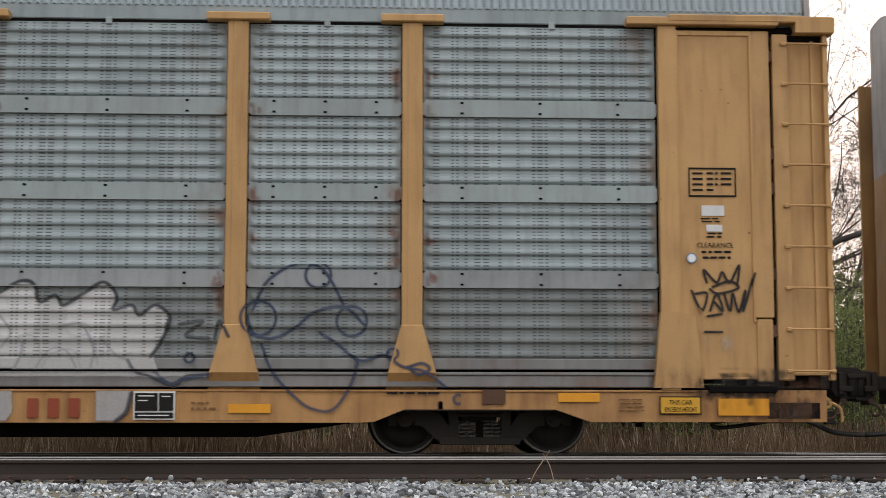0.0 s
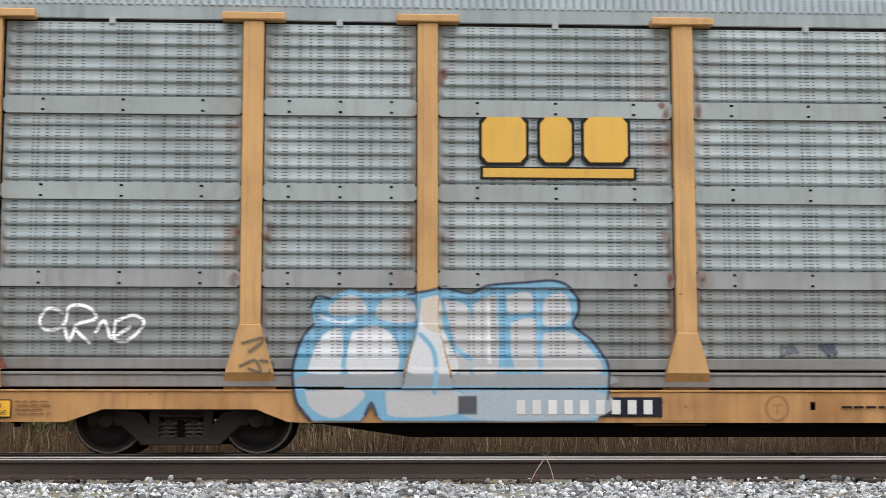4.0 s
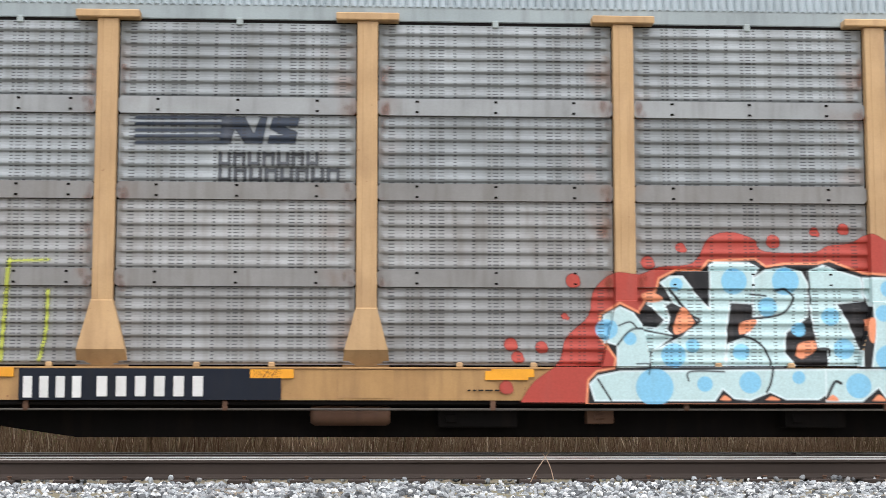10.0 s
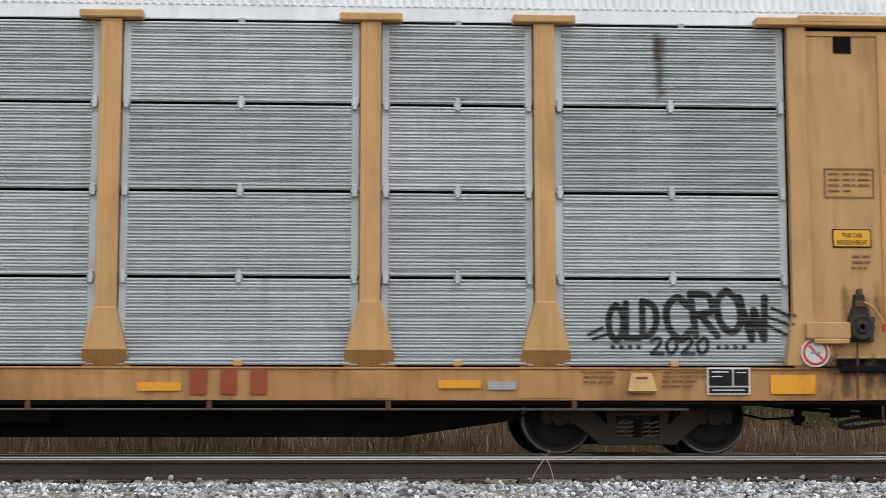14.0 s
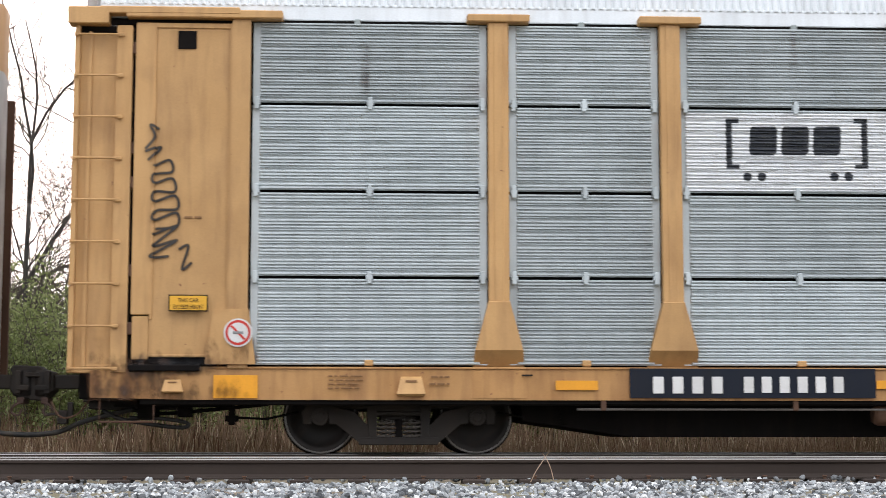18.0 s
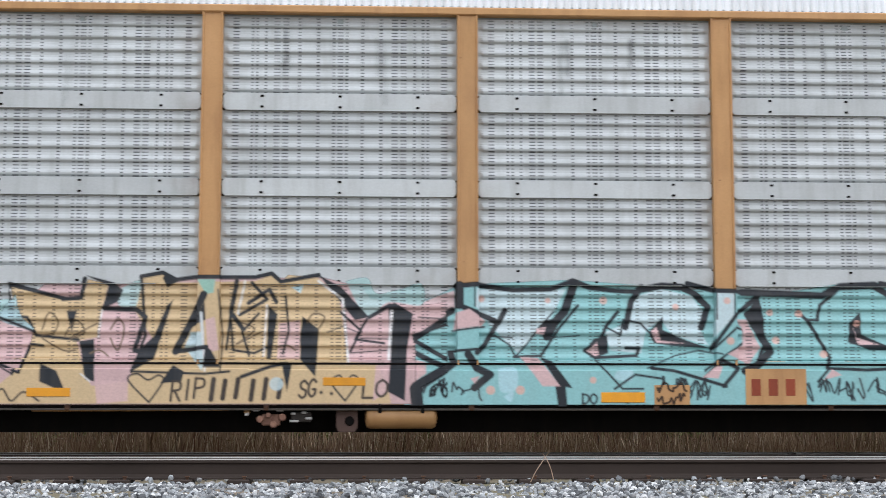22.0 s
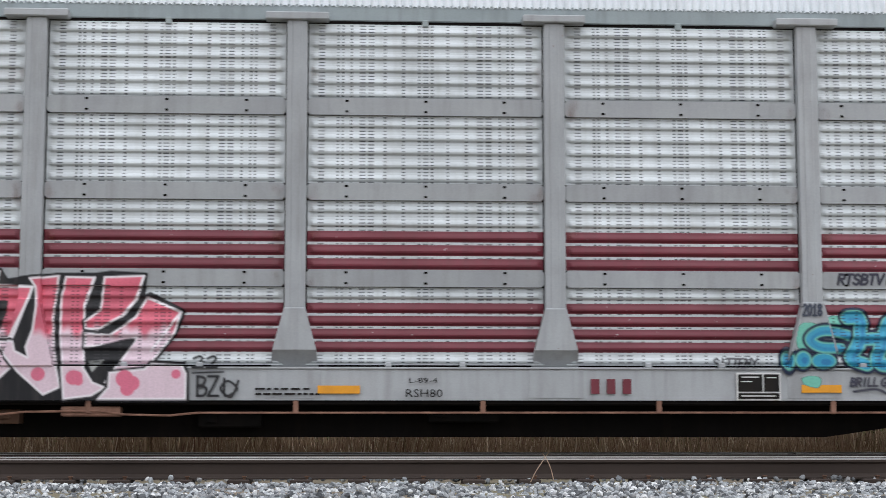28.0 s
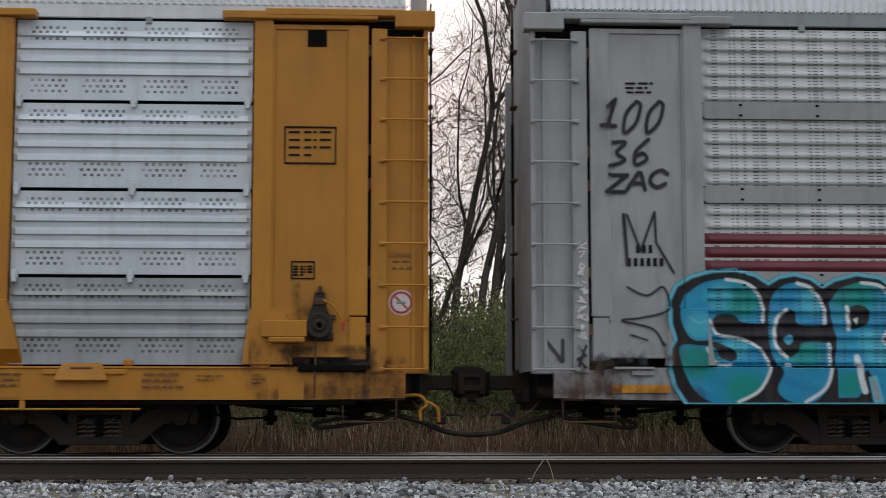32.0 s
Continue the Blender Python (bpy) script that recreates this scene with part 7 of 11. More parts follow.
# ---------- first car: pale graffiti ----------
def letter_car_a():
    s2 = Sheet(car_a, "deep", -3.583, 1.419, 6.563)
    g = s2.begin(360, 470, 1260, 750)
    edge, milk, dull = (0.03, 0.034, 0.042), (0.53, 0.52, 0.51), (0.37, 0.365, 0.36)

    def back(pts):
        return scaled(pts, 360, 470, 1.70)

    # darker tones on the lower strip and foot bottom paint in their shade
    for q, color, alpha in (([(95, 320), (50, 275), (30, 235), (40, 195), (75, 175), (100, 120), (120, 85), (165, 75), (250, 88), (330, 76), (370, 90), (410, 72), (480, 85), (497, 110), (497, 322), (95, 322)], milk, 0.85), ([(498, 120), (560, 95), (660, 85), (692, 130), (692, 240), (668, 320), (600, 322), (498, 322)], (0.42, 0.42, 0.27), 0.8),
                            ([(785, 130), (850, 116), (950, 130), (985, 170), (985, 235), (1050, 262), (1165, 270), (1150, 322), (800, 322), (795, 250)], (0.45, 0.44, 0.44), 0.8), ([(30, 322), (690, 322), (690, 334), (45, 334)], milk, 0.8), ([(805, 322), (1490, 322), (1490, 334), (805, 334)], milk, 0.7), ([(505, 334), (680, 334), (675, 366), (510, 366)], (0.3, 0.3, 0.2), 0.7),
                            ([(85, 378), (690, 378), (690, 440), (610, 462), (530, 450), (460, 468), (360, 462), (280, 470), (215, 452), (130, 468), (100, 440)], dull, 0.85), ([(510, 378), (665, 378), (655, 430), (600, 462), (540, 440)], (0.36, 0.36, 0.2), 0.9), ([(830, 378), (1145, 378), (1140, 436), (1060, 462), (965, 440), (930, 466), (880, 455), (850, 430)], dull, 0.8),
                            ([(705, 105), (775, 105), (780, 240), (805, 330), (690, 330), (708, 240)], (0.54, 0.53, 0.53), 0.9), ([(690, 331), (805, 331), (818, 390), (678, 390)], (0.24, 0.235, 0.23), 0.85), ([(690, 396), (812, 396), (800, 470), (700, 470)], dull, 0.85)):
        g.shape(back(q), color, alpha=alpha)
    for q in ([(130, 115), (290, 108), (300, 200), (140, 210)], [(330, 125), (465, 120), (468, 235), (340, 215)], [(60, 215), (180, 230), (240, 260), (190, 300), (100, 290)]):
        g.shape(back(q), (0.62, 0.61, 0.61), True, 0.6)
    for q in ([(215, 120), (290, 120), (240, 190)], [(380, 190), (470, 200), (440, 260)], [(190, 230), (240, 245), (200, 275)], [(300, 250), (330, 250), (350, 310), (330, 310)], [(860, 130), (960, 140), (970, 180), (900, 165)]):
        g.shape(back(q), (0.34, 0.335, 0.34), True, 0.5)
    for p, w in (([(100, 320), (45, 270), (28, 235), (40, 195), (85, 170), (98, 110), (125, 80), (170, 72), (245, 88), (320, 72), (370, 88), (412, 66), (470, 75), (495, 95), (530, 100), (600, 74), (670, 72), (700, 100), (740, 102), (790, 95)], 5.5), ([(800, 100), (850, 115), (930, 125), (980, 150), (990, 200), (985, 240), (1010, 205), (1050, 200), (1100, 190)], 5), ([(75, 385), (95, 430), (120, 468)], 5),
                 ([(1035, 130), (1055, 105), (1075, 120), (1040, 150), (1070, 170), (1040, 195)], 5), ([(1110, 415), (1145, 405), (1150, 440), (1190, 445), (1200, 420), (1230, 418), (1262, 450)], 3.5), ([(1140, 325), (1150, 380), (1145, 450)], 4), ([(540, 205), (600, 215), (650, 255)], 2.5), ([(200, 180), (240, 190), (260, 220)], 2.5), ([(420, 205), (480, 230)], 3), ([(700, 260), (780, 262)], 2), ([(840, 405), (900, 412), (1060, 380)], 2)):
        g.line(back(p), w * 1.2, edge, alpha=0.92, soft=1.4)
    for q in ([(480, 92), (510, 60), (540, 48), (556, 75), (582, 72), (545, 102), (500, 106)], [(805, 78), (850, 40), (900, 85), (885, 115), (830, 120)], [(458, 230), (490, 220), (507, 260), (480, 270)], [(1075, 205), (1110, 185), (1165, 240), (1150, 262), (1090, 256)]):
        g.shape(back(q), (0.028, 0.032, 0.045), True)
    g.shape(back([(1000, 226), (1050, 206), (1085, 220), (1070, 240), (1010, 242)]), (0.6, 0.6, 0.6), True).line(back([(342, 150), (345, 215)]), 7, (0.06, 0.06, 0.07), alpha=0.8)
    rng = np.random.RandomState(4)
    for _ in range(22):
        u, v, a = rng.uniform(520, 655), rng.uniform(382, 428), rng.uniform(-0.9, 0.9)
        g.line(back([(u, v), (u + 22 * math.cos(a), v + 22 * math.sin(a))]), 3, (0.06, 0.055, 0.03), False)
    s1 = Sheet(car_a, "deep", 0.691, 5.693, 10.837)
    g.done("graffiti", "pale sprayed bubble letters with black outline")
    g = s1.begin(385, 470, 1430, 750)

    def fore(pts):
        return scaled(pts, 370, 460, 1.45)

    # the dark gray foot bottom has the shade of its slope painted in
    for q, color, alpha in (([(45, 280), (40, 200), (45, 150), (70, 130), (95, 102), (130, 105), (150, 145), (200, 110), (270, 72), (300, 78), (350, 116), (390, 85), (440, 60), (470, 66), (490, 106), (530, 98), (550, 122), (600, 86), (650, 62), (682, 92), (672, 126), (720, 120), (745, 142), (780, 120), (812, 142), (800, 190), (775, 240), (790, 282)], milk, 0.76),
                            ([(0, 292), (910, 292), (910, 301), (0, 301)], milk, 0.6), ([(295, 97), (350, 118), (360, 230), (375, 295), (260, 295), (290, 220)], (0.45, 0.44, 0.45), 0.9), ([(255, 297), (380, 297), (393, 345), (242, 345)], (0.17, 0.165, 0.165), 0.9), ([(20, 338), (432, 338), (436, 390), (420, 414), (360, 414), (300, 392), (270, 384), (240, 366), (200, 392), (120, 372), (60, 392), (20, 380)], dull, 0.8),
                            ([(640, 338), (726, 338), (716, 390), (690, 414), (640, 414)], dull, 0.85)):
        g.shape(fore(q), color, alpha=alpha)
    for q in ([(190, 130), (285, 95), (285, 200), (200, 200)], [(390, 100), (470, 85), (480, 180), (380, 190)], [(560, 130), (660, 80), (655, 190), (570, 190)]):
        g.shape(fore(q), (0.58, 0.565, 0.57), True, 0.5)
    for p, w in (([(30, 232), (45, 150), (80, 140), (95, 100), (110, 65), (135, 65), (145, 112)], 3.5), ([(45, 130), (60, 105), (100, 110), (150, 145), (190, 130), (260, 75), (300, 75), (330, 116)], 4), ([(140, 100), (220, 90), (290, 35), (325, 55), (345, 116), (380, 95), (440, 60), (475, 65), (490, 110), (530, 95), (550, 120), (600, 90), (650, 62), (682, 95), (675, 130), (720, 120), (740, 145), (780, 120), (815, 150), (800, 200), (770, 250)], 4.5),
                 ([(95, 140), (90, 220), (110, 280)], 3.5), ([(715, 260), (735, 290), (770, 300), (830, 325), (860, 300), (920, 296)], 4), ([(726, 345), (715, 390), (690, 414)], 5), ([(50, 375), (80, 385), (100, 410), (190, 412), (230, 390), (270, 412), (300, 390), (330, 388)], 3.5)):
        g.line(fore(p), w * 1.4, edge, alpha=0.95, soft=1.4)
    for p in ([(440, 200), (450, 240), (430, 280), (380, 270)], [(500, 280), (530, 240), (580, 235), (600, 282)], [(550, 170), (600, 165), (620, 182)], [(630, 230), (690, 250), (720, 240)], [(580, 200), (620, 200), (640, 270)], [(500, 250), (480, 200), (440, 200)]):
        g.line(fore(p), 4, (0.25, 0.25, 0.26), alpha=0.7, soft=2)
    for p in ([(622, 645), (650, 662), (672, 650), (682, 608)], [(702, 662), (728, 620), (758, 624), (780, 662)], [(742, 582), (780, 576), (802, 618), (800, 655)], [(640, 560), (660, 590), (640, 620)], [(815, 600), (842, 630), (862, 640), (872, 668)], [(452, 660), (470, 632), (492, 640), (498, 662)], [(425, 560), (420, 600), (432, 640)]):
        g.line(p, 4.5, (0.2, 0.2, 0.21), alpha=0.75, soft=1.6)
    for p in ([(950, 575), (990, 570), (960, 595), (1000, 600)], [(1010, 600), (1018, 570), (1035, 598)]):
        g.line(p, 5, (0.05, 0.055, 0.06))
    # long blue outline drawing
    for p in ([(1065, 560), (1075, 590), (1110, 600), (1150, 580), (1180, 555), (1230, 545), (1265, 575)], [(1075, 550), (1100, 500), (1150, 470), (1195, 480), (1230, 540)], [(1090, 610), (1110, 660), (1150, 705), (1180, 725), (1215, 725), (1245, 680), (1255, 640)],
              [(1190, 590), (1220, 610), (1260, 640), (1300, 630), (1330, 650), (1370, 660), (1410, 690)], [(910, 660), (935, 680), (960, 672), (1000, 665)], [(1340, 652), (1365, 645), (1378, 655), (1360, 665), (1345, 655)]):
        g.line(p, 5, INK_BLUE, alpha=0.85)
    for u, v, r in ((1187, 490, 22), (1245, 570, 26), (1085, 565, 30), (968, 635, 8), (1315, 628, 9), (1427, 708, 8)):
        g.line([(u + r * math.cos(a), v + r * math.sin(a)) for a in np.linspace(0, 6.4, 14)], 4.5, INK_BLUE, alpha=0.85)
    g.done("graffiti", "dark blue line drawing and pale letters sprayed on the side")
    blocks(s1, "painted_mark", 695, 706, 800, 740, 3, M["red"], "faded brick-red painted mark")
    tape(s1, [(447, 716, 520, 732), (1036, 716, 1108, 732), (-180, 716, -108, 732)])
    marker(car_a, [(s1, 875, 694, 946, 744)])
    lines(s2, 142, 718, 276, 730, 1, M["ink"])
    g = s2.begin(0, 590, 160, 745, 2.0)
    g.line([(26 + 20 * math.cos(a), 722 + 22 * math.sin(a)) for a in np.linspace(0, 6.4, 14)], 4, (0.2, 0.1, 0.045), alpha=0.6).line([(18, 716), (34, 716)], 3, (0.2, 0.1, 0.045), False, 0.6).line([(26, 716), (26, 732)], 3, (0.2, 0.1, 0.045), False, 0.6)
    scrawl(g, 40, 606, 68, 628, 2, 6, (0.09, 0.1, 0.13), 31, 0.7)
    scrawl(g, 112, 602, 140, 626, 2, 6, (0.06, 0.07, 0.1), 32, 0.8)
    g.done("graffiti", "faded ring emblem and dark smudged tags")
    lines(s1, 972, 712, 1016, 732, 2, M["brown_ink"])
    s0 = Sheet(car_a, "deep", 4.741, 9.743, 14.887)
    data_box(s0, 1216, 297, 1300, 348, M["ink"])
    for r in ((1238, 364, 1278, 382), (1246, 398, 1274, 410)):
        s0.bars("paper_label", [r], M["white"], "small white paper label")
    lines(s0, 1236, 386, 1280, 396, 2, M["ink"])
    lines(s0, 1246, 412, 1276, 424, 2, M["ink"])
    s0.text("CLEARANCE", 1228, 429, 438, M["ink"], u1=1292)
    lines(s0, 1236, 444, 1290, 464, 2, M["ink"])
    g = s0.begin(1205, 440, 1345, 590, 1.5)
    g.dot(1219, 457, 9, (0.1, 0.25, 0.35)).dot(1219, 457, 7, WHITE)
    for p in ([(1245, 500), (1240, 478), (1262, 500), (1272, 482), (1285, 500), (1302, 470), (1298, 505)], [(1255, 508), (1285, 498), (1300, 510), (1265, 520), (1250, 512)], [(1218, 515), (1235, 550), (1245, 520), (1225, 520)], [(1250, 550), (1262, 520), (1272, 550), (1258, 535)],
              [(1275, 520), (1285, 550), (1290, 520), (1300, 552), (1312, 515), (1308, 550), (1328, 485)], [(1245, 560), (1270, 556)], [(1240, 588), (1270, 588)]):
        g.line(p, 4.2, BLACK)
    g.done("graffiti", "small black sprayed tag")
    placard(s0, 1160, 704, 1228, 732)
    tape(s0, [(1260, 706, 1348, 736), (982, 696, 1054, 712)])
    lines(s0, 1086, 706, 1142, 732, 4, M["brown_ink"])
    lines(s0, 680, 694, 790, 704, 1, M["ink"])
    s0.bars("access_pocket", [(850, 690, 890, 716)], M["rusty"], "rusty steel pocket on the sill")
    s5 = Sheet(car_a, "deep", -16.440, -11.438, -6.294)
    g = s5.begin(730, 500, 1420, 760)
    for p in ([(778, 555), (755, 548), (740, 565), (748, 585), (780, 578), (790, 545), (820, 545), (835, 565), (800, 580), (825, 608)], [(780, 575), (790, 605), (800, 580)], [(835, 590), (850, 570), (862, 600), (870, 570)], [(870, 570), (900, 560), (918, 575), (890, 605), (868, 600), (895, 580)]):
        g.line(p, 6, (0.75, 0.78, 0.78))
    for p in ([(1088, 610), (1130, 600), (1100, 625)], [(1085, 650), (1110, 640), (1120, 660), (1100, 655)], [(1120, 640), (1140, 645), (1135, 660)]):
        g.line(p, 4, (0.1, 0.09, 0.07))
    g.done("graffiti", "thin white sprayed tag")
    s46 = Sheet(car_a, "deep", -14.691, -9.689, -4.545)
    s45 = Sheet(car_a, "deep", -14.261, -9.259, -4.115)
    g = s45.begin(820, 480, 1400, 755)

    def fade(pts):
        return scaled(pts, 800, 480, 1.85)

    body = fade([(75, 340), (85, 270), (110, 210), (140, 175), (130, 120), (150, 85), (185, 90), (250, 60), (340, 75), (420, 65), (475, 75), (560, 55), (640, 75), (700, 50), (820, 40), (900, 35), (950, 50), (985, 95), (985, 140), (970, 180), (1030, 230), (1070, 290), (1082, 340), (1078, 420), (1040, 492), (360, 492), (340, 470), (325, 432), (305, 470), (290, 492), (140, 492), (90, 430)])
    blue, grey, chalk = (0.17, 0.37, 0.53), (0.44, 0.425, 0.42), (0.6, 0.6, 0.61)
    g.shape(body, blue, alpha=0.88)
    # dark grays along the recessed lower strip put its shade into the paint
    for q, color in (([(190, 112), (240, 82), (290, 90), (310, 140), (250, 160), (190, 140)], grey), ([(340, 120), (370, 92), (450, 95), (470, 160), (400, 170), (340, 150)], grey), ([(118, 335), (150, 240), (190, 196), (240, 190), (236, 260), (232, 335)], chalk), ([(262, 200), (335, 180), (390, 210), (412, 270), (402, 335), (250, 335)], chalk), ([(555, 95), (640, 130), (642, 330), (600, 330), (590, 240)], grey),
                     ([(485, 95), (546, 88), (548, 170), (600, 332), (440, 332), (470, 210)], chalk), ([(650, 110), (722, 80), (730, 150), (726, 332), (650, 332)], grey), ([(758, 82), (830, 70), (842, 130), (768, 142)], grey), ([(770, 172), (850, 160), (862, 310), (782, 318)], grey), ([(878, 92), (940, 70), (966, 130), (950, 172), (878, 178)], grey), ([(878, 204), (960, 200), (1020, 250), (1058, 335), (868, 335)], grey),
                     ([(110, 340), (600, 340), (600, 376), (112, 376)], (0.26, 0.26, 0.265)), ([(600, 340), (1060, 340), (1062, 376), (600, 376)], (0.27, 0.27, 0.27)), ([(112, 394), (296, 394), (270, 450), (205, 482), (135, 452)], grey), ([(370, 396), (600, 396), (602, 465), (400, 478), (372, 440)], grey), ([(620, 396), (1050, 396), (1040, 480), (640, 484)], (0.33, 0.37, 0.4))):
        g.shape(fade(q), color, True, 0.9)
    for q in ([(480, 100), (545, 92), (545, 200), (490, 180)],):
        g.shape(fade(q), (0.5, 0.42, 0.31), True, 0.7)
    for pts in ([(235, 190), (240, 260), (232, 330)], [(412, 200), (425, 270), (415, 330)], [(480, 210), (520, 260), (530, 330), (525, 400)], [(735, 60), (742, 330)], [(770, 150), (850, 145)], [(855, 60), (865, 330)], [(590, 250), (640, 290)], [(180, 160), (310, 150)]):
        g.line(fade(pts), 8, blue, soft=1.5)
    for pts in ([(130, 120), (150, 85), (190, 92)], [(140, 175), (108, 212), (84, 272), (74, 340), (88, 430), (130, 490)], [(560, 55), (640, 75), (700, 50), (820, 40), (900, 34), (950, 48), (988, 95), (986, 140), (972, 180), (1030, 228), (1072, 290), (1083, 340), (1076, 420)], [(305, 470), (325, 432), (342, 472)], [(440, 78), (500, 70), (560, 55)]):
        g.line(fade(pts), 4.5, (0.02, 0.03, 0.06), soft=1.4)
    for pts in ([(160, 150), (230, 170), (270, 160)], [(280, 230), (370, 225)], [(640, 220), (716, 225)], [(700, 100), (702, 300)], [(130, 320), (230, 322)], [(260, 322), (400, 322)], [(450, 320), (580, 324)], [(650, 322), (1040, 322)]):
        g.line(fade(pts), 6, (0.68, 0.68, 0.69), alpha=0.6, soft=2)
    g.shape(fade([(600, 410), (660, 410), (660, 470), (600, 470)]), (0.03, 0.032, 0.04), alpha=0.9)
    g.done("graffiti", "faded white and sky-blue bubble letters")
    tape(s46, [(1087, 716, 1160, 732)])
    s46.bars("number_panel", [(1190, 704, 1540, 738)], M["navy"], "navy panel with white figures")
    blocks(s46, "painted_number", 1290, 709, 1535, 734, 9, M["white"], out=-SIDE_Y - 0.07)
    # gold emblem with dark rim and underline
    for k, (grow, m, o) in enumerate(((5, "ink", 0.0), (0, "gold", -0.004))):
        for a, b in ((1233, 1310), (1335, 1390), (1412, 1488)):
            cut = [(a + 10, 210), (b - 10, 210), (b, 222), (b, 278), (b - 10, 290), (a + 10, 290), (a, 278), (a, 222)]
            out = [(float(s46.x(u + grow * (1 if u > (a + b) / 2 else -1))), float(s46.z(u, v + grow * (1 if v > 250 else -1)))) for u, v in cut]
            put("emblem_block", mesh("emblem_block", *prism(out, -SIDE_Y + 0.014 + o, -SIDE_Y + 0.024 + o), M[m]), car_a, label="gold painted emblem with dark rim" if k else "")
        s46.bars("emblem_line", [(1235 - grow, 302 - grow * 0.6, 1498 + grow, 316 + grow * 0.6)], M[m], out=-SIDE_Y + 0.02 + o)
    lines(s5, 540, 142, 605, 176, 3, M["ink"])
    lines(s5, 536, 192, 612, 220, 4, M["ink"])
    blocks(s5, "painted_number", 542, 468, 590, 484, 4, M["ink"])
    blocks(s5, "painted_number", 542, 491, 592, 506, 4, M["ink"])
    tape(s5, [(551, 708, 626, 738), (1360, 718, 1432, 734)])
    placard(s5, 628, 710, 696, 738)
    lines(s5, 704, 710, 770, 738, 4, M["brown_ink"])
    g = s5.begin(598, 620, 690, 680, 1.6)
    for u, v, r in ((618, 656, 13), (632, 650, 12), (650, 646, 14), (668, 642, 13), (640, 660, 10), (660, 656, 10), (678, 650, 8)):
        g.dot(u, v, r, (0.2, 0.06, 0.04), 0.85, 0.9)
    for u, v, r in ((622, 652, 5), (648, 642, 4), (664, 650, 5), (636, 660, 4)):
        g.dot(u, v, r, (0.3, 0.13, 0.09), 0.8)
    g.done("rust_patch", "peeling rust-red paint patch")
    smear(s0, 1270, 660, 1372, 735, 12)
    smear(s0, 1170, 740, 1350, 700, 5, (0.12, 0.045, 0.018), 0.4, False, "rust_stain", "brown rust run")
    smear(s0, 1240, 590, 1300, 625, 6, (0.5, 0.42, 0.3), 0.35, False, "scuff", "pale scuffed paint")
    smear(s5, 460, 664, 560, 740, 14)
    smear(s5, 365, 560, 440, 690, 7, (0.12, 0.045, 0.018), 0.4, False, "rust_stain", "brown rust run")
    for u in (640, 1085):
        smear(s2, u - 60, 340, u - 8, 480, 5, (0.12, 0.045, 0.018), 0.4, False, "rust_stain", "brown rust run") if u == 640 else smear(s2, 265, 355, 310, 470, 7, (0.12, 0.045, 0.018), 0.5, False, "rust_stain", "brown rust run")


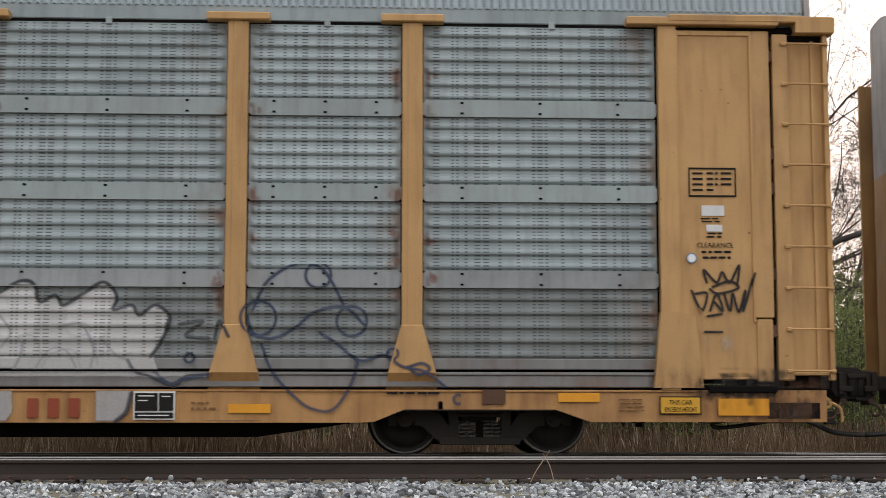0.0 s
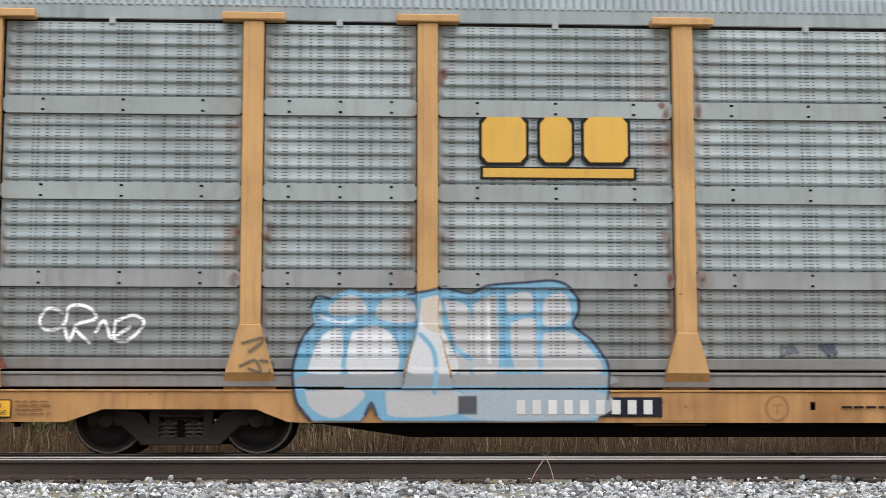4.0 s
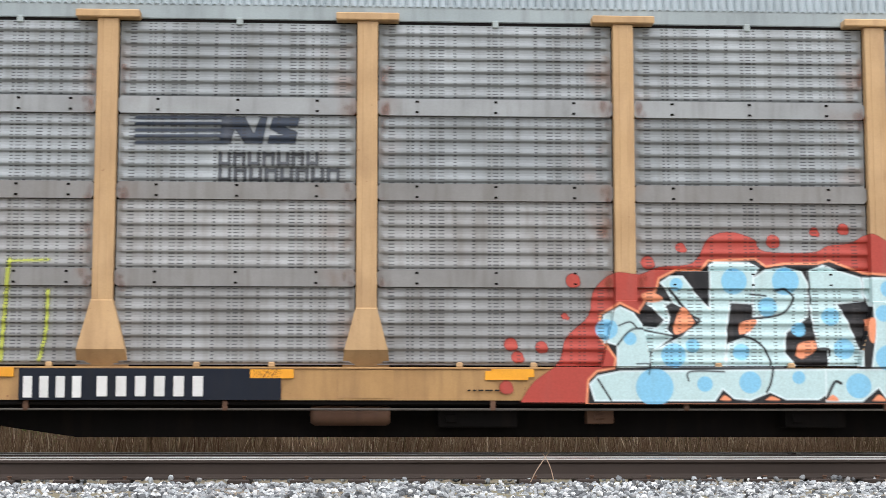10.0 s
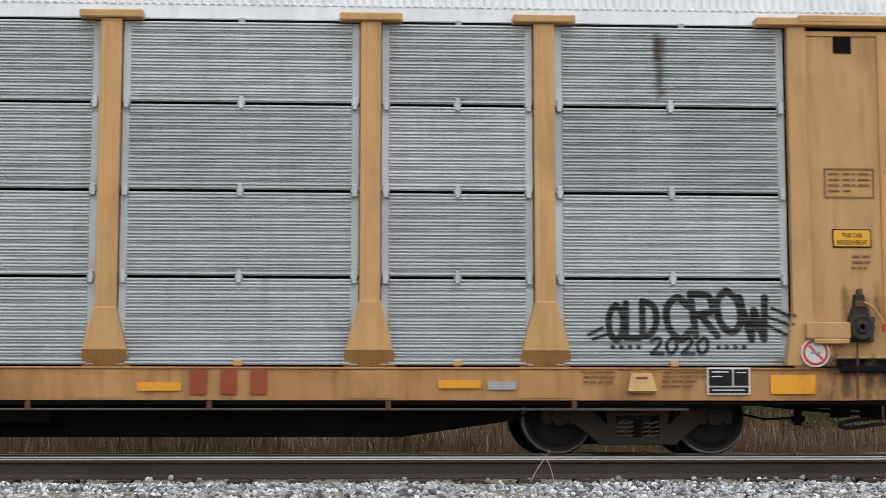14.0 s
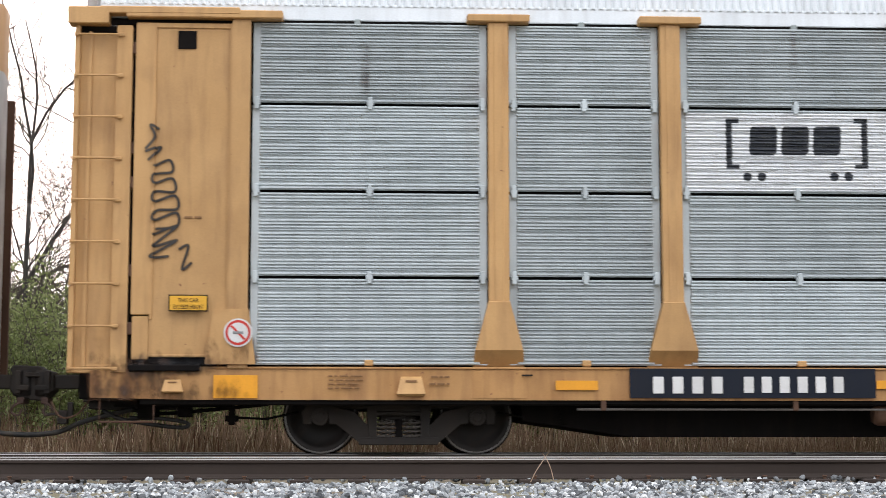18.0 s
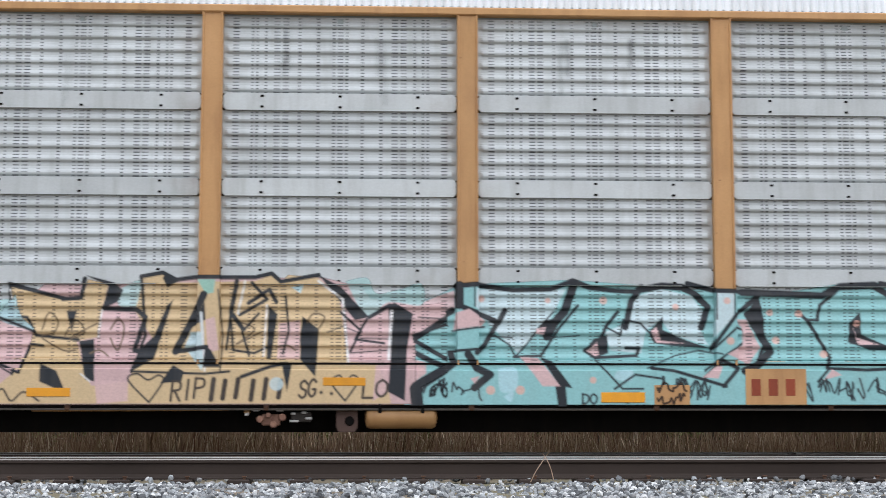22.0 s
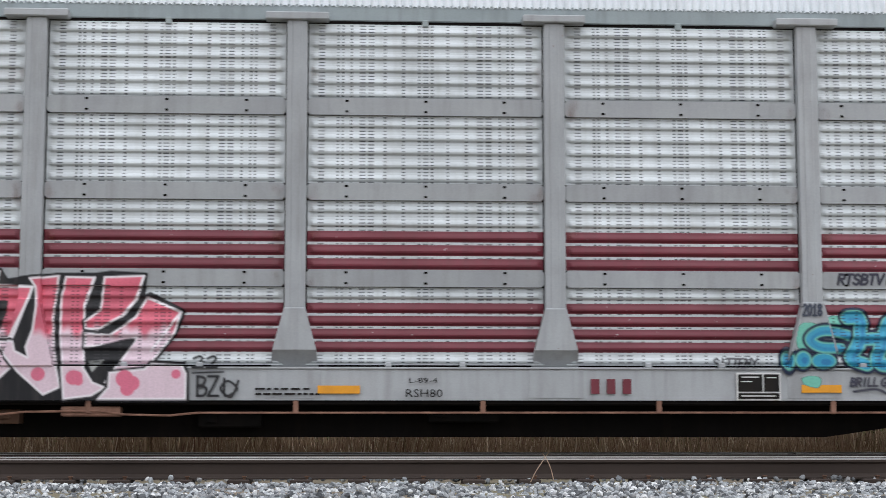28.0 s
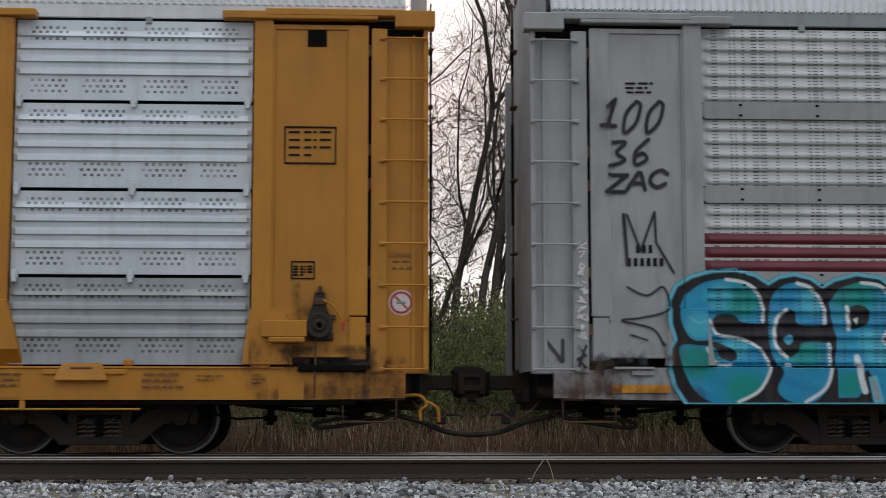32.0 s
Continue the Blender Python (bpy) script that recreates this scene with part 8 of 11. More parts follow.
# ---------- second car: red and sky-blue piece ----------
def letter_car_b():
    s9 = Sheet(car_b, "std", -4.054, 0.948, 6.092)
    g = s9.begin(170, 385, 1530, 714)
    red = (0.36, 0.055, 0.04)
    cloud = [(215, 712), (240, 675), (285, 640), (300, 595), (340, 555), (350, 510), (385, 480), (430, 482), (470, 468), (530, 460), (560, 415), (600, 405), (640, 418), (660, 440), (745, 442), (775, 430), (815, 425), (850, 410), (890, 430), (935, 430), (960, 448),
             (1010, 440), (1090, 425), (1130, 438), (1165, 425), (1210, 438), (1235, 478), (1285, 490), (1320, 540), (1360, 570), (1380, 610), (1430, 630), (1460, 660), (1490, 712)]
    g.shape(cloud, red, True)
    for u, v, r in ((312, 493, 13), (200, 607, 12), (212, 630, 11), (255, 612, 11), (297, 556, 6), (448, 460, 12), (508, 433, 9), (675, 422, 12), (750, 405, 8), (802, 400, 10), (1040, 420, 9), (1322, 480, 9), (1383, 546, 13), (1432, 582, 11), (1497, 635, 11), (190, 685, 12), (1268, 462, 8)):
        g.dot(u, v, r, red).dot(u + 6, v + 4, r * 0.6, red)
    ember, pale, sky = (0.72, 0.27, 0.14), (0.45, 0.6, 0.61), (0.17, 0.46, 0.68)

    def back(pts):
        return scaled(pts, 140, 390, 1.73)

    def fore(pts):
        return scaled(pts, 760, 400, 1.7)

    body = back([(340, 560), (345, 490), (370, 465), (425, 455), (430, 420), (400, 375), (380, 340), (390, 285), (440, 255), (500, 285), (530, 240), (520, 225), (560, 215), (570, 175), (620, 150), (700, 150), (725, 120), (870, 115), (900, 140), (960, 130), (1060, 130), (1100, 120), (1200, 160)])
    body += fore([(160, 145), (300, 155), (350, 118), (500, 130), (560, 85), (610, 85), (640, 105), (720, 130), (770, 145), (815, 175), (800, 240), (720, 265), (880, 270), (890, 330), (960, 340), (1005, 380), (1010, 430), (1045, 435), (1045, 535)])
    g.shape(body, ember, grow=5).shape(body, BLACK, grow=1)
    fills = [back(q) for q in (([(385, 330), (395, 285), (440, 262), (480, 280), (510, 320), (560, 325), (585, 300), (550, 265), (530, 250), (545, 232), (605, 245), (585, 255), (600, 290), (590, 330), (610, 350), (540, 400), (530, 445), (430, 450), (430, 380), (395, 370)], [(570, 185), (600, 165), (640, 165), (690, 230), (725, 265), (725, 130), (740, 120), (850, 122), (880, 140), (860, 165), (865, 250), (790, 245), (775, 330), (775, 360), (770, 445), (530, 445), (540, 400), (640, 350), (690, 305), (640, 260), (610, 245), (590, 205)],) + ([(860, 170), (900, 145), (960, 138), (1010, 150), (1030, 190), (1030, 290), (960, 340), (955, 400), (990, 445), (770, 445), (780, 375), (830, 355), (870, 300), (950, 280), (860, 290)], [(1030, 150), (1080, 130), (1130, 150), (1195, 170), (1205, 240), (1120, 250), (1150, 300), (1190, 400), (1190, 445), (1090, 445), (1090, 390), (1060, 390), (1045, 310), (1035, 250)], [(345, 500), (370, 475), (440, 460), (1090, 455), (1090, 520), (1050, 548), (950, 548), (900, 525), (840, 550), (790, 545), (755, 515), (730, 552), (360, 552)],))]
    fills += [fore(q) for q in (([(125, 150), (270, 155), (275, 240), (245, 300), (245, 425), (140, 430), (155, 330), (150, 240), (130, 200)], [(265, 200), (330, 215), (390, 195), (450, 200), (475, 230), (450, 300), (400, 340), (355, 330), (370, 260), (300, 275), (255, 270)], [(255, 340), (310, 322), (360, 335), (380, 380), (360, 425), (250, 425)], [(385, 345), (440, 330), (490, 350), (530, 400), (535, 430), (365, 430)],) + ([(315, 180), (330, 130), (370, 120), (410, 140), (480, 140), (540, 110), (560, 95), (610, 100), (640, 130), (635, 180), (590, 250), (590, 280), (680, 160), (700, 148), (770, 155), (785, 180), (770, 230), (690, 230), (640, 270), (590, 305), (700, 300), (760, 280), (810, 285), (835, 330), (850, 370), (870, 425), (760, 425), (740, 365), (640, 370), (590, 350), (575, 320), (620, 400), (600, 425), (480, 425), (470, 360), (480, 260), (510, 170), (400, 160), (370, 185), (330, 195)],) + ([(845, 350), (880, 340), (940, 342), (970, 370), (960, 410), (940, 432), (890, 440), (870, 400)], [(650, 425), (680, 392), (730, 390), (762, 425)], [(0, 430), (940, 430), (960, 460), (995, 490), (975, 527), (850, 527), (790, 500), (740, 527), (190, 527), (160, 485), (110, 527), (0, 527)],))]
    for q in fills:
        g.shape(q, (0.62, 0.72, 0.74), grow=1).shape(q, pale, grow=-2)
    for u, v, r in ((400, 330, 32), (610, 410, 38), (545, 510, 58), (840, 495, 34), (800, 180, 40), (960, 180, 42), (905, 260, 30), (1100, 290, 28), (1140, 390, 32), (990, 480, 20), (820, 400, 26), (1000, 330, 22), (700, 500, 24), (670, 380, 22), (470, 360, 20), (620, 190, 20)):
        (a, b), = back([(u, v)])
        g.dot(a, b, r / 1.73, sky, 0.85)
    for u, v, r in ((370, 160, 26), (590, 130, 32), (740, 190, 32), (600, 210, 20), (500, 290, 32), (540, 390, 24), (310, 370, 36), (440, 380, 28), (180, 260, 25), (190, 395, 38), (100, 480, 38), (215, 460, 28), (380, 470, 30), (480, 480, 34), (590, 500, 52), (820, 460, 28), (890, 500, 50), (830, 400, 24), (910, 390, 26), (780, 330, 24), (680, 330, 18), (700, 415, 30), (420, 240, 26), (200, 185, 26), (300, 235, 22)):
        (a, b), = fore([(u, v)])
        g.dot(a, b, r / 1.7, sky, 0.85)
    for pts, w in ((([(435, 320), (470, 308), (490, 325)], 5), ([(430, 380), (480, 330), (560, 340), (610, 350)], 6), ([(600, 205), (660, 280), (690, 305), (610, 350)], 9), ([(540, 400), (530, 445)], 6), ([(850, 220), (900, 225)], 6), ([(930, 210), (960, 205), (985, 235), (950, 280), (880, 295)], 7), ([(780, 365), (830, 352), (880, 375), (910, 430), (905, 490), (890, 525)], 7), ([(1050, 390), (1090, 390), (1095, 410)], 7), ([(370, 485), (410, 550)], 6), ([(650, 490), (655, 462), (760, 462)], 5), ([(1075, 545), (1100, 495), (1120, 498)], 9), ([(1030, 150), (1040, 250)], 6),) + (([(430, 452), (1190, 450)], 5), ([(490, 438), (530, 440), (528, 470)], 4),)):
        g.line(back(pts), w / 1.73, BLACK)
    for pts, w in (([(380, 345), (360, 420), (318, 470), (340, 490), (320, 525)], 8), ([(380, 340), (440, 330), (500, 355), (540, 420), (535, 480), (505, 525)], 8), ([(650, 430), (690, 470), (690, 525)], 9), ([(630, 465), (662, 500)], 4), ([(290, 180), (330, 205), (380, 195)], 8), ([(275, 200), (320, 225), (380, 200)], 6), ([(0, 425), (940, 427)], 5), ([(470, 365), (490, 425)], 5), ([(850, 350), (880, 425)], 6)):
        g.line(fore(pts), w / 1.7, BLACK)
    for q in ([(610, 320), (640, 260), (675, 310), (620, 345)], [(815, 345), (820, 310), (870, 300), (850, 335)], [(990, 410), (1000, 375), (1050, 365), (1050, 395), (1010, 420)], [(1205, 300), (1230, 300), (1225, 370), (1210, 360)], [(745, 550), (760, 535), (780, 550)], [(885, 550), (905, 538), (930, 550)], [(515, 230), (540, 210), (580, 235), (540, 245)]):
        g.shape(back(q), ember, True)
    for q in ([(435, 175), (500, 170), (490, 190), (450, 190)], [(270, 300), (345, 295), (330, 318), (280, 315)], [(705, 275), (720, 258), (800, 258), (740, 272)], [(625, 385), (680, 375), (650, 405)], [(770, 525), (790, 507), (810, 525)], [(140, 525), (160, 507), (180, 525)], [(0, 525), (20, 507), (38, 525)]):
        g.shape(fore(q), ember, True)
    g.word("BAE", 1384, 694, 1428, 708, [(4.5, WHITE)], 0.0, 0.12)
    g.done("graffiti", "large sky-blue and black sprayed piece on a red cloud")
    blocks(s9, "painted_mark", 1486, 672, 1595, 706, 3, M["red"], "faded brick-red painted mark")
    tape(s9, [(153, 656, 230, 672), (1640, 654, 1718, 668)])
    s7 = Sheet(car_b, "std", 4.685, 9.687, 14.831)
    g = s7.begin(30, 490, 840, 690, 1.6)
    for pts in (([(80, 205), (240, 225), (275, 235)], [(85, 210), (95, 280)], [(175, 300), (190, 270), (225, 280), (285, 275), (240, 240), (220, 275)], [(275, 205), (300, 200), (285, 230), (300, 290), (350, 295), (350, 235), (320, 215)], [(420, 290), (455, 285)], [(490, 310), (560, 320), (545, 300)], [(510, 235), (570, 240)], [(260, 400), (330, 385), (310, 380), (385, 405), (380, 350)], [(520, 405), (570, 395), (640, 340), (620, 370), (640, 400)], [(690, 185), (750, 225), (900, 220), (855, 245), (890, 240), (860, 225)], [(840, 255), (870, 250), (845, 300), (875, 300)],) + ([(930, 330), (960, 305), (1020, 330)], [(930, 245), (1010, 200)], [(1000, 265), (1015, 285), (990, 285)], [(1045, 280), (1075, 320), (1130, 330)], [(1040, 345), (1120, 370), (1190, 365)], [(1100, 180), (1150, 230), (1185, 290)], [(850, 360), (865, 400), (850, 395)], [(1235, 250), (1230, 330), (1200, 330), (1250, 350), (1300, 290), (1275, 300), (1290, 350)], [(1200, 350), (1240, 370), (1245, 480)], [(1195, 330), (1210, 370), (1260, 320), (1320, 370), (1280, 380)], [(650, 412), (680, 390), (710, 412)], [(765, 300), (750, 360), (740, 410)], [(1380, 285), (1410, 280), (1440, 290)],) + ([(890, 430), (1000, 455), (1140, 435)], [(700, 265), (702, 285)], [(726, 265), (728, 285)], [(695, 302), (742, 304)],)):
        g.line(scaled(pts, 0, 400, 1.7), 3.2, (0.03, 0.03, 0.032), alpha=0.9)
    g.done("graffiti", "loose black sprayed scribbles")
    marker(car_b, [(s7, 1019, 654, 1090, 698)])
    marker(car_b, [(s7, 1094, 670, 1142, 697)])
    tape(s7, [(262, 652, 342, 666), (732, 660, 804, 678), (1155, 660, 1222, 694)])
    data_box(s7, 1229, 285, 1316, 337, M["ink"])
    for r in ((1252, 347, 1294, 357), (1262, 386, 1286, 394)):
        s7.bars("blue_label", [r], M["navy"], "small blue label")
    lines(s7, 1254, 366, 1292, 378, 2, M["ink"])
    s7.bars("table_frame", [(1214, 417, 1336, 420), (1214, 430, 1336, 433), (1214, 420, 1217, 430), (1333, 420, 1336, 430)], M["ink"])
    s7.text("THIS CAR EXCEEDS HEIGHT", 1222, 421, 429, M["ink"], u1=1328)
    s7.text("DECK", 1292, 456, 464, M["ink"], u1=1322)
    s7.text("CLEARANCE", 1276, 470, 478, M["ink"], u1=1342)
    lines(s7, 1284, 484, 1336, 506, 2, M["ink"])
    lines(s7, 532, 662, 598, 692, 4, M["brown_ink"])
    lines(s7, 645, 676, 690, 692, 2, M["brown_ink"])
    pocket(s7, 890, 648, 934, 698, M["yellow_b"], "welded steel pocket on the sill")
    s7.bars("sill_bracket", [(746, 680, 788, 696)], M["strip_a"], "gray bracket", out=-SIDE_Y - 0.06)
    lines(s7, 1206, 290, 1216, 365, 6, M["ink"])
    s10 = Sheet(car_b, "std", -8.552, -3.550, 1.594)
    s10.bars("number_panel", [(44, 653, 500, 708)], M["navy"], "navy panel with white figures")
    blocks(s10, "painted_number", 52, 666, 166, 704, 4, M["white"], out=-SIDE_Y - 0.066)
    blocks(s10, "painted_number", 180, 666, 380, 702, 6, M["white"], out=-SIDE_Y - 0.066)
    tape(s10, [(446, 654, 522, 670), (866, 654, 940, 668)])
    lines(s10, 824, 690, 910, 698, 1, M["ink"])
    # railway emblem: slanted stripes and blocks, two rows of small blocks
    g = s10.begin(225, 195, 615, 325)
    for i in range(5):
        g.shape([(236 + i * 0, 203 + i * 11), (395, 203 + i * 11), (400, 209 + i * 11), (233, 209 + i * 11)], (0.03, 0.04, 0.06))
    g.shape([(390, 205), (430, 205), (446, 235), (458, 205), (470, 205), (462, 252), (430, 252), (412, 225), (405, 252), (385, 252)], (0.03, 0.04, 0.06))
    g.shape([(480, 206), (528, 206), (524, 222), (500, 222), (524, 232), (520, 252), (470, 252), (474, 238), (500, 238), (474, 226)], (0.03, 0.04, 0.06))
    for k, (u0, u1, v, n) in enumerate(((384, 566, 270, 7), (384, 604, 298, 8))):
        w = (u1 - u0) / n
        for i in range(n):
            a = u0 + i * w
            g.line([(a + 3, v), (a + 3, v + 20)], 6, (0.06, 0.065, 0.075)).line([(a + 3, v + (2 if i % 2 else 18)), (a + w * 0.7, v + (2 if i % 2 else 18))], 5, (0.06, 0.065, 0.075)).line([(a + w * 0.72, v), (a + w * 0.72, v + 20)], 5, (0.06, 0.065, 0.075))
    g.done("painted_emblem", "dark striped railway emblem")
    s11 = Sheet(car_b, "std", -12.921, -7.919, -2.775)
    lime = (0.42, 0.46, 0.06)
    s12 = Sheet(car_b, "std", -17.493, -12.491, -7.347)
    g = s12.begin(990, 440, 1568, 660, 1.8)
    for p, w in (([(1050, 480), (1046, 520), (1036, 575)], 7), ([(1102, 485), (1098, 530), (1092, 575)], 7), ([(1004, 576), (1080, 582), (1162, 578)], 7), ([(1004, 576), (1030, 604), (1054, 626)], 4), ([(1048, 602), (1100, 608), (1160, 602)], 6), ([(1054, 627), (1100, 622), (1156, 628)], 6), ([(1162, 470), (1160, 540), (1158, 636)], 8), ([(1164, 492), (1224, 490)], 6), ([(1222, 490), (1220, 560), (1214, 640)], 7), ([(1262, 530), (1268, 590), (1272, 650)], 7),
                 ([(1334, 530), (1332, 640)], 8), ([(1404, 466), (1400, 530), (1396, 600), (1394, 640)], 8), ([(1404, 468), (1470, 466)], 5), ([(1470, 520), (1468, 590), (1458, 640)], 7)):
        g.line(p, w, lime, alpha=0.72, soft=2.2)
    g.done("graffiti", "faint lime-yellow sprayed lines")
    tape(s11, [(12, 666, 168, 682), (287, 658, 366, 674), (640, 652, 720, 668)])
    pocket(s11, 371, 650, 416, 700, M["yellow_b"], "welded steel pocket on the sill")
    lines(s11, 212, 668, 284, 698, 4, M["brown_ink"])
    lines(s11, 514, 668, 580, 698, 3, M["brown_ink"])
    blocks(s12, "painted_number", 668, 551, 786, 567, 7, M["ink"])
    s12.bars("number_border", [(664, 571, 784, 574), (664, 582, 784, 585)], M["ink"])
    s12.bars("yellow_strip", [(664, 574, 784, 582)], M["placard"])
    g = s12.begin(665, 580, 790, 635, 1.6)
    for p in ([(680, 605), (710, 595), (725, 610), (750, 598), (775, 602)], [(700, 615), (740, 608), (745, 622)]):
        g.line(p, 3.2, (0.1, 0.07, 0.03))
    g.dot(690, 545, 20, WHITE, 0.5, 0.4)
    g.done("graffiti", "worn dark scribble")
    smear(s7, 1262, 600, 1330, 700, 16)
    smear(s7, 1330, 655, 1472, 705, 18)
    smear(s7, 1240, 520, 1300, 610, 10, (0.05, 0.035, 0.02), 0.5, False)
    smear(s7, 1385, 560, 1480, 655, 6, (0.12, 0.045, 0.018), 0.3, False, "rust_stain", "brown rust run")
    # these two darken the sloping post-foot bottoms, painting in their shade
    smear(s7, 378, 620, 470, 645, 10, (0.06, 0.035, 0.02), 0.5)
    smear(s7, 690, 622, 790, 645, 10, (0.06, 0.035, 0.02), 0.5)
    smear(s12, 622, 660, 726, 702, 22)
    smear(s12, 525, 560, 610, 665, 6, (0.12, 0.045, 0.018), 0.35, False, "rust_stain", "brown rust run")
    smear(s12, 530, 690, 640, 706, 8, (0.12, 0.045, 0.018), 0.5, True, "rust_stain", "brown rust run")
    smear(s12, 690, 590, 790, 650, 8, (0.2, 0.1, 0.04), 0.4, False)


# ---------- third car: ridged silver sides ----------
def letter_car_c():
    s14 = Sheet(car_c, "slat", 3.225, 8.227, 13.371)
    g = s14.begin(1030, 500, 1400, 640, 1.6)
    ink = (0.03, 0.032, 0.035)
    g.word("OLD", 1072, 536, 1158, 598, [(11, ink)], 0.0, 0.02, 4).word("CROW", 1172, 520, 1352, 594, [(12, ink)], -0.12, 0.02, 7)
    g.word("2020", 1145, 598, 1250, 626, [(6, ink)], 0.0, 0.15)
    for p in ([(1038, 592), (1062, 580)], [(1045, 600), (1068, 592)], [(1352, 560), (1392, 575)], [(1360, 545), (1395, 560)], [(1350, 575), (1385, 592)]):
        g.line(p, 5, ink)
    for u in (1080, 1095, 1110, 1125, 1265, 1280, 1295, 1310):
        g.dot(u, 614, 4, ink)
    for u, v in ((1060, 60), (800, 70), (430, 70)):
        g.line([(u + 110, 60), (u + 112, 170)], 10, (0.12, 0.1, 0.09), alpha=0.5) if u == 1060 else None
    g.done("graffiti", "black sprayed words and a year")
    blocks(s14, "painted_mark", 342, 655, 500, 698, 3, M["red"], "brick-red painted mark")
    tape(s14, [(250, 677, 326, 692), (774, 673, 848, 688), (1352, 664, 1430, 698)])
    marker(car_c, [(s14, 1241, 651, 1316, 699)])
    pocket(s14, 1102, 660, 1152, 696, M["yellow"], "welded steel plate on the sill")
    s14.bars("sill_bracket", [(860, 676, 908, 690)], M["strip_a"], "gray bracket")
    lines(s14, 1024, 656, 1088, 684, 3, M["brown_ink"])
    lines(s14, 1162, 656, 1240, 690, 4, M["brown_ink"])
    data_box(s14, 1456, 298, 1544, 350, M["brown_ink"])
    placard(s14, 1470, 408, 1534, 436)
    no_hump_sign(s14, 1429, 625, 23)
    lines(s14, 1500, 452, 1534, 482, 3, M["brown_ink"])
    s14.bars("vent_hole", [(1478, 58, 1510, 94)], M["black"], "dark opening in the end panel")
    s17 = Sheet(car_c, "slat", -10.547, -5.545, -0.401)
    g = s17.begin(520, 186, 940, 338, 0.9)
    g.shape([(527, 192), (934, 192), (934, 332), (527, 332)], (0.72, 0.74, 0.76), alpha=0.95)
    dk = (0.035, 0.04, 0.05)
    for q in ([(600, 202), (624, 202), (624, 210), (611, 210), (611, 284), (624, 284), (624, 292), (600, 292)], [(858, 202), (834, 202), (834, 210), (847, 210), (847, 284), (834, 284), (834, 292), (858, 292)]):
        g.shape(q, dk)
    for u in (642, 700, 758):
        g.shape([(u + 6, 216), (u + 48, 216), (u + 52, 222), (u + 50, 262), (u + 44, 268), (u + 4, 268), (u, 262), (u + 2, 222)], dk)
    g.line([(636, 280), (812, 280)], 3, (0.3, 0.32, 0.34))
    for u in (638, 664, 796, 822):
        g.dot(u, 306, 8, dk)
    g.done("painted_emblem", "white panel with dark railway emblem on the slats", lift=0.006)
    s17.bars("number_panel", [(417, 652, 855, 704)], M["navy"], "navy panel with white figures")
    blocks(s17, "painted_number", 458, 666, 598, 696, 4, M["white"], out=-SIDE_Y - 0.066)
    blocks(s17, "painted_number", 620, 666, 812, 695, 6, M["white"], out=-SIDE_Y - 0.066)
    tape(s17, [(285, 673, 360, 690), (857, 673, 934, 688), (1292, 676, 1366, 690)])
    s17.bars("white_square", [(953, 667, 990, 700)], M["white"])
    s17.text("R1", 957, 671, 696, M["ink"], u1=987, out=-SIDE_Y - 0.064)
    g = s17.begin(1000, 645, 1240, 705, 1.6)
    g.line([(1030 + 24 * math.cos(a), 677 + 24 * math.sin(a)) for a in np.linspace(0, 6.4, 20)], 3, (0.1, 0.06, 0.02)).line([(1012, 676), (1048, 676)], 8, (0.2, 0.1, 0.04))
    g.done("round_stencil", "round brown stencil ring")
    s17.text("LD LMT", 1160, 663, 672, M["ink"], u1=1232)
    lines(s17, 60, 664, 108, 690, 2, M["brown_ink"])
    lines(s17, 222, 662, 256, 670, 1, M["ink"])
    s19 = Sheet(car_c, "slat", -19.687, -14.685, -9.541)
    g = s19.begin(970, 215, 1080, 495, 1.6)
    ink = (0.025, 0.024, 0.024)
    for p in ([(985, 270), (1000, 250), (992, 230), (1005, 235)], [(985, 275), (1010, 268), (990, 290)], [(1000, 300), (1025, 290), (1030, 310), (1000, 315), (1000, 330), (1030, 322), (1035, 345), (1002, 345), (1000, 362), (1035, 352), (1040, 375), (1005, 378), (1000, 395), (1038, 382), (1040, 405), (1005, 410)],
              [(1000, 420), (1040, 405), (1000, 440), (1040, 430), (995, 458), (1025, 458)], [(1045, 445), (1060, 440), (1050, 480), (1065, 470)]):
        g.line(p, 4.5, ink)
    g.done("graffiti", "black tag running down the end panel")
    placard(s19, 1031, 528, 1094, 553)
    no_hump_sign(s19, 1148, 592, 22)
    s19.bars("vent_hole", [(1036, 64, 1068, 95)], M["black"], "dark opening in the end panel")
    tape(s19, [(1107, 666, 1182, 706)])
    for r in ((1020, 672, 1056, 697), (1418, 668, 1466, 702)):
        pocket(s19, *r, M["yellow"], "welded steel plate on the sill")
    lines(s19, 1300, 666, 1372, 694, 4, M["brown_ink"])
    lines(s19, 1052, 388, 1088, 398, 1, M["brown_ink"])
    smear(s14, 1470, 655, 1570, 704, 12)
    smear(s14, 1480, 500, 1545, 600, 10, (0.05, 0.035, 0.02), 0.5, False)
    smear(s14, 1164, 60, 1180, 172, 3, (0.09, 0.05, 0.035), 0.5, False, "rust_stain", "brown rust run", 12)
    smear(s17, 722, 45, 736, 180, 3, (0.09, 0.05, 0.035), 0.55, False, "rust_stain", "brown rust run", 12)
    smear(s19, 960, 655, 1060, 700, 10)
    smear(s19, 862, 560, 950, 660, 5, (0.12, 0.045, 0.018), 0.3, False, "rust_stain", "brown rust run")
    smear(s19, 1352, 60, 1366, 180, 3, (0.09, 0.05, 0.035), 0.5, False, "rust_stain", "brown rust run", 10)


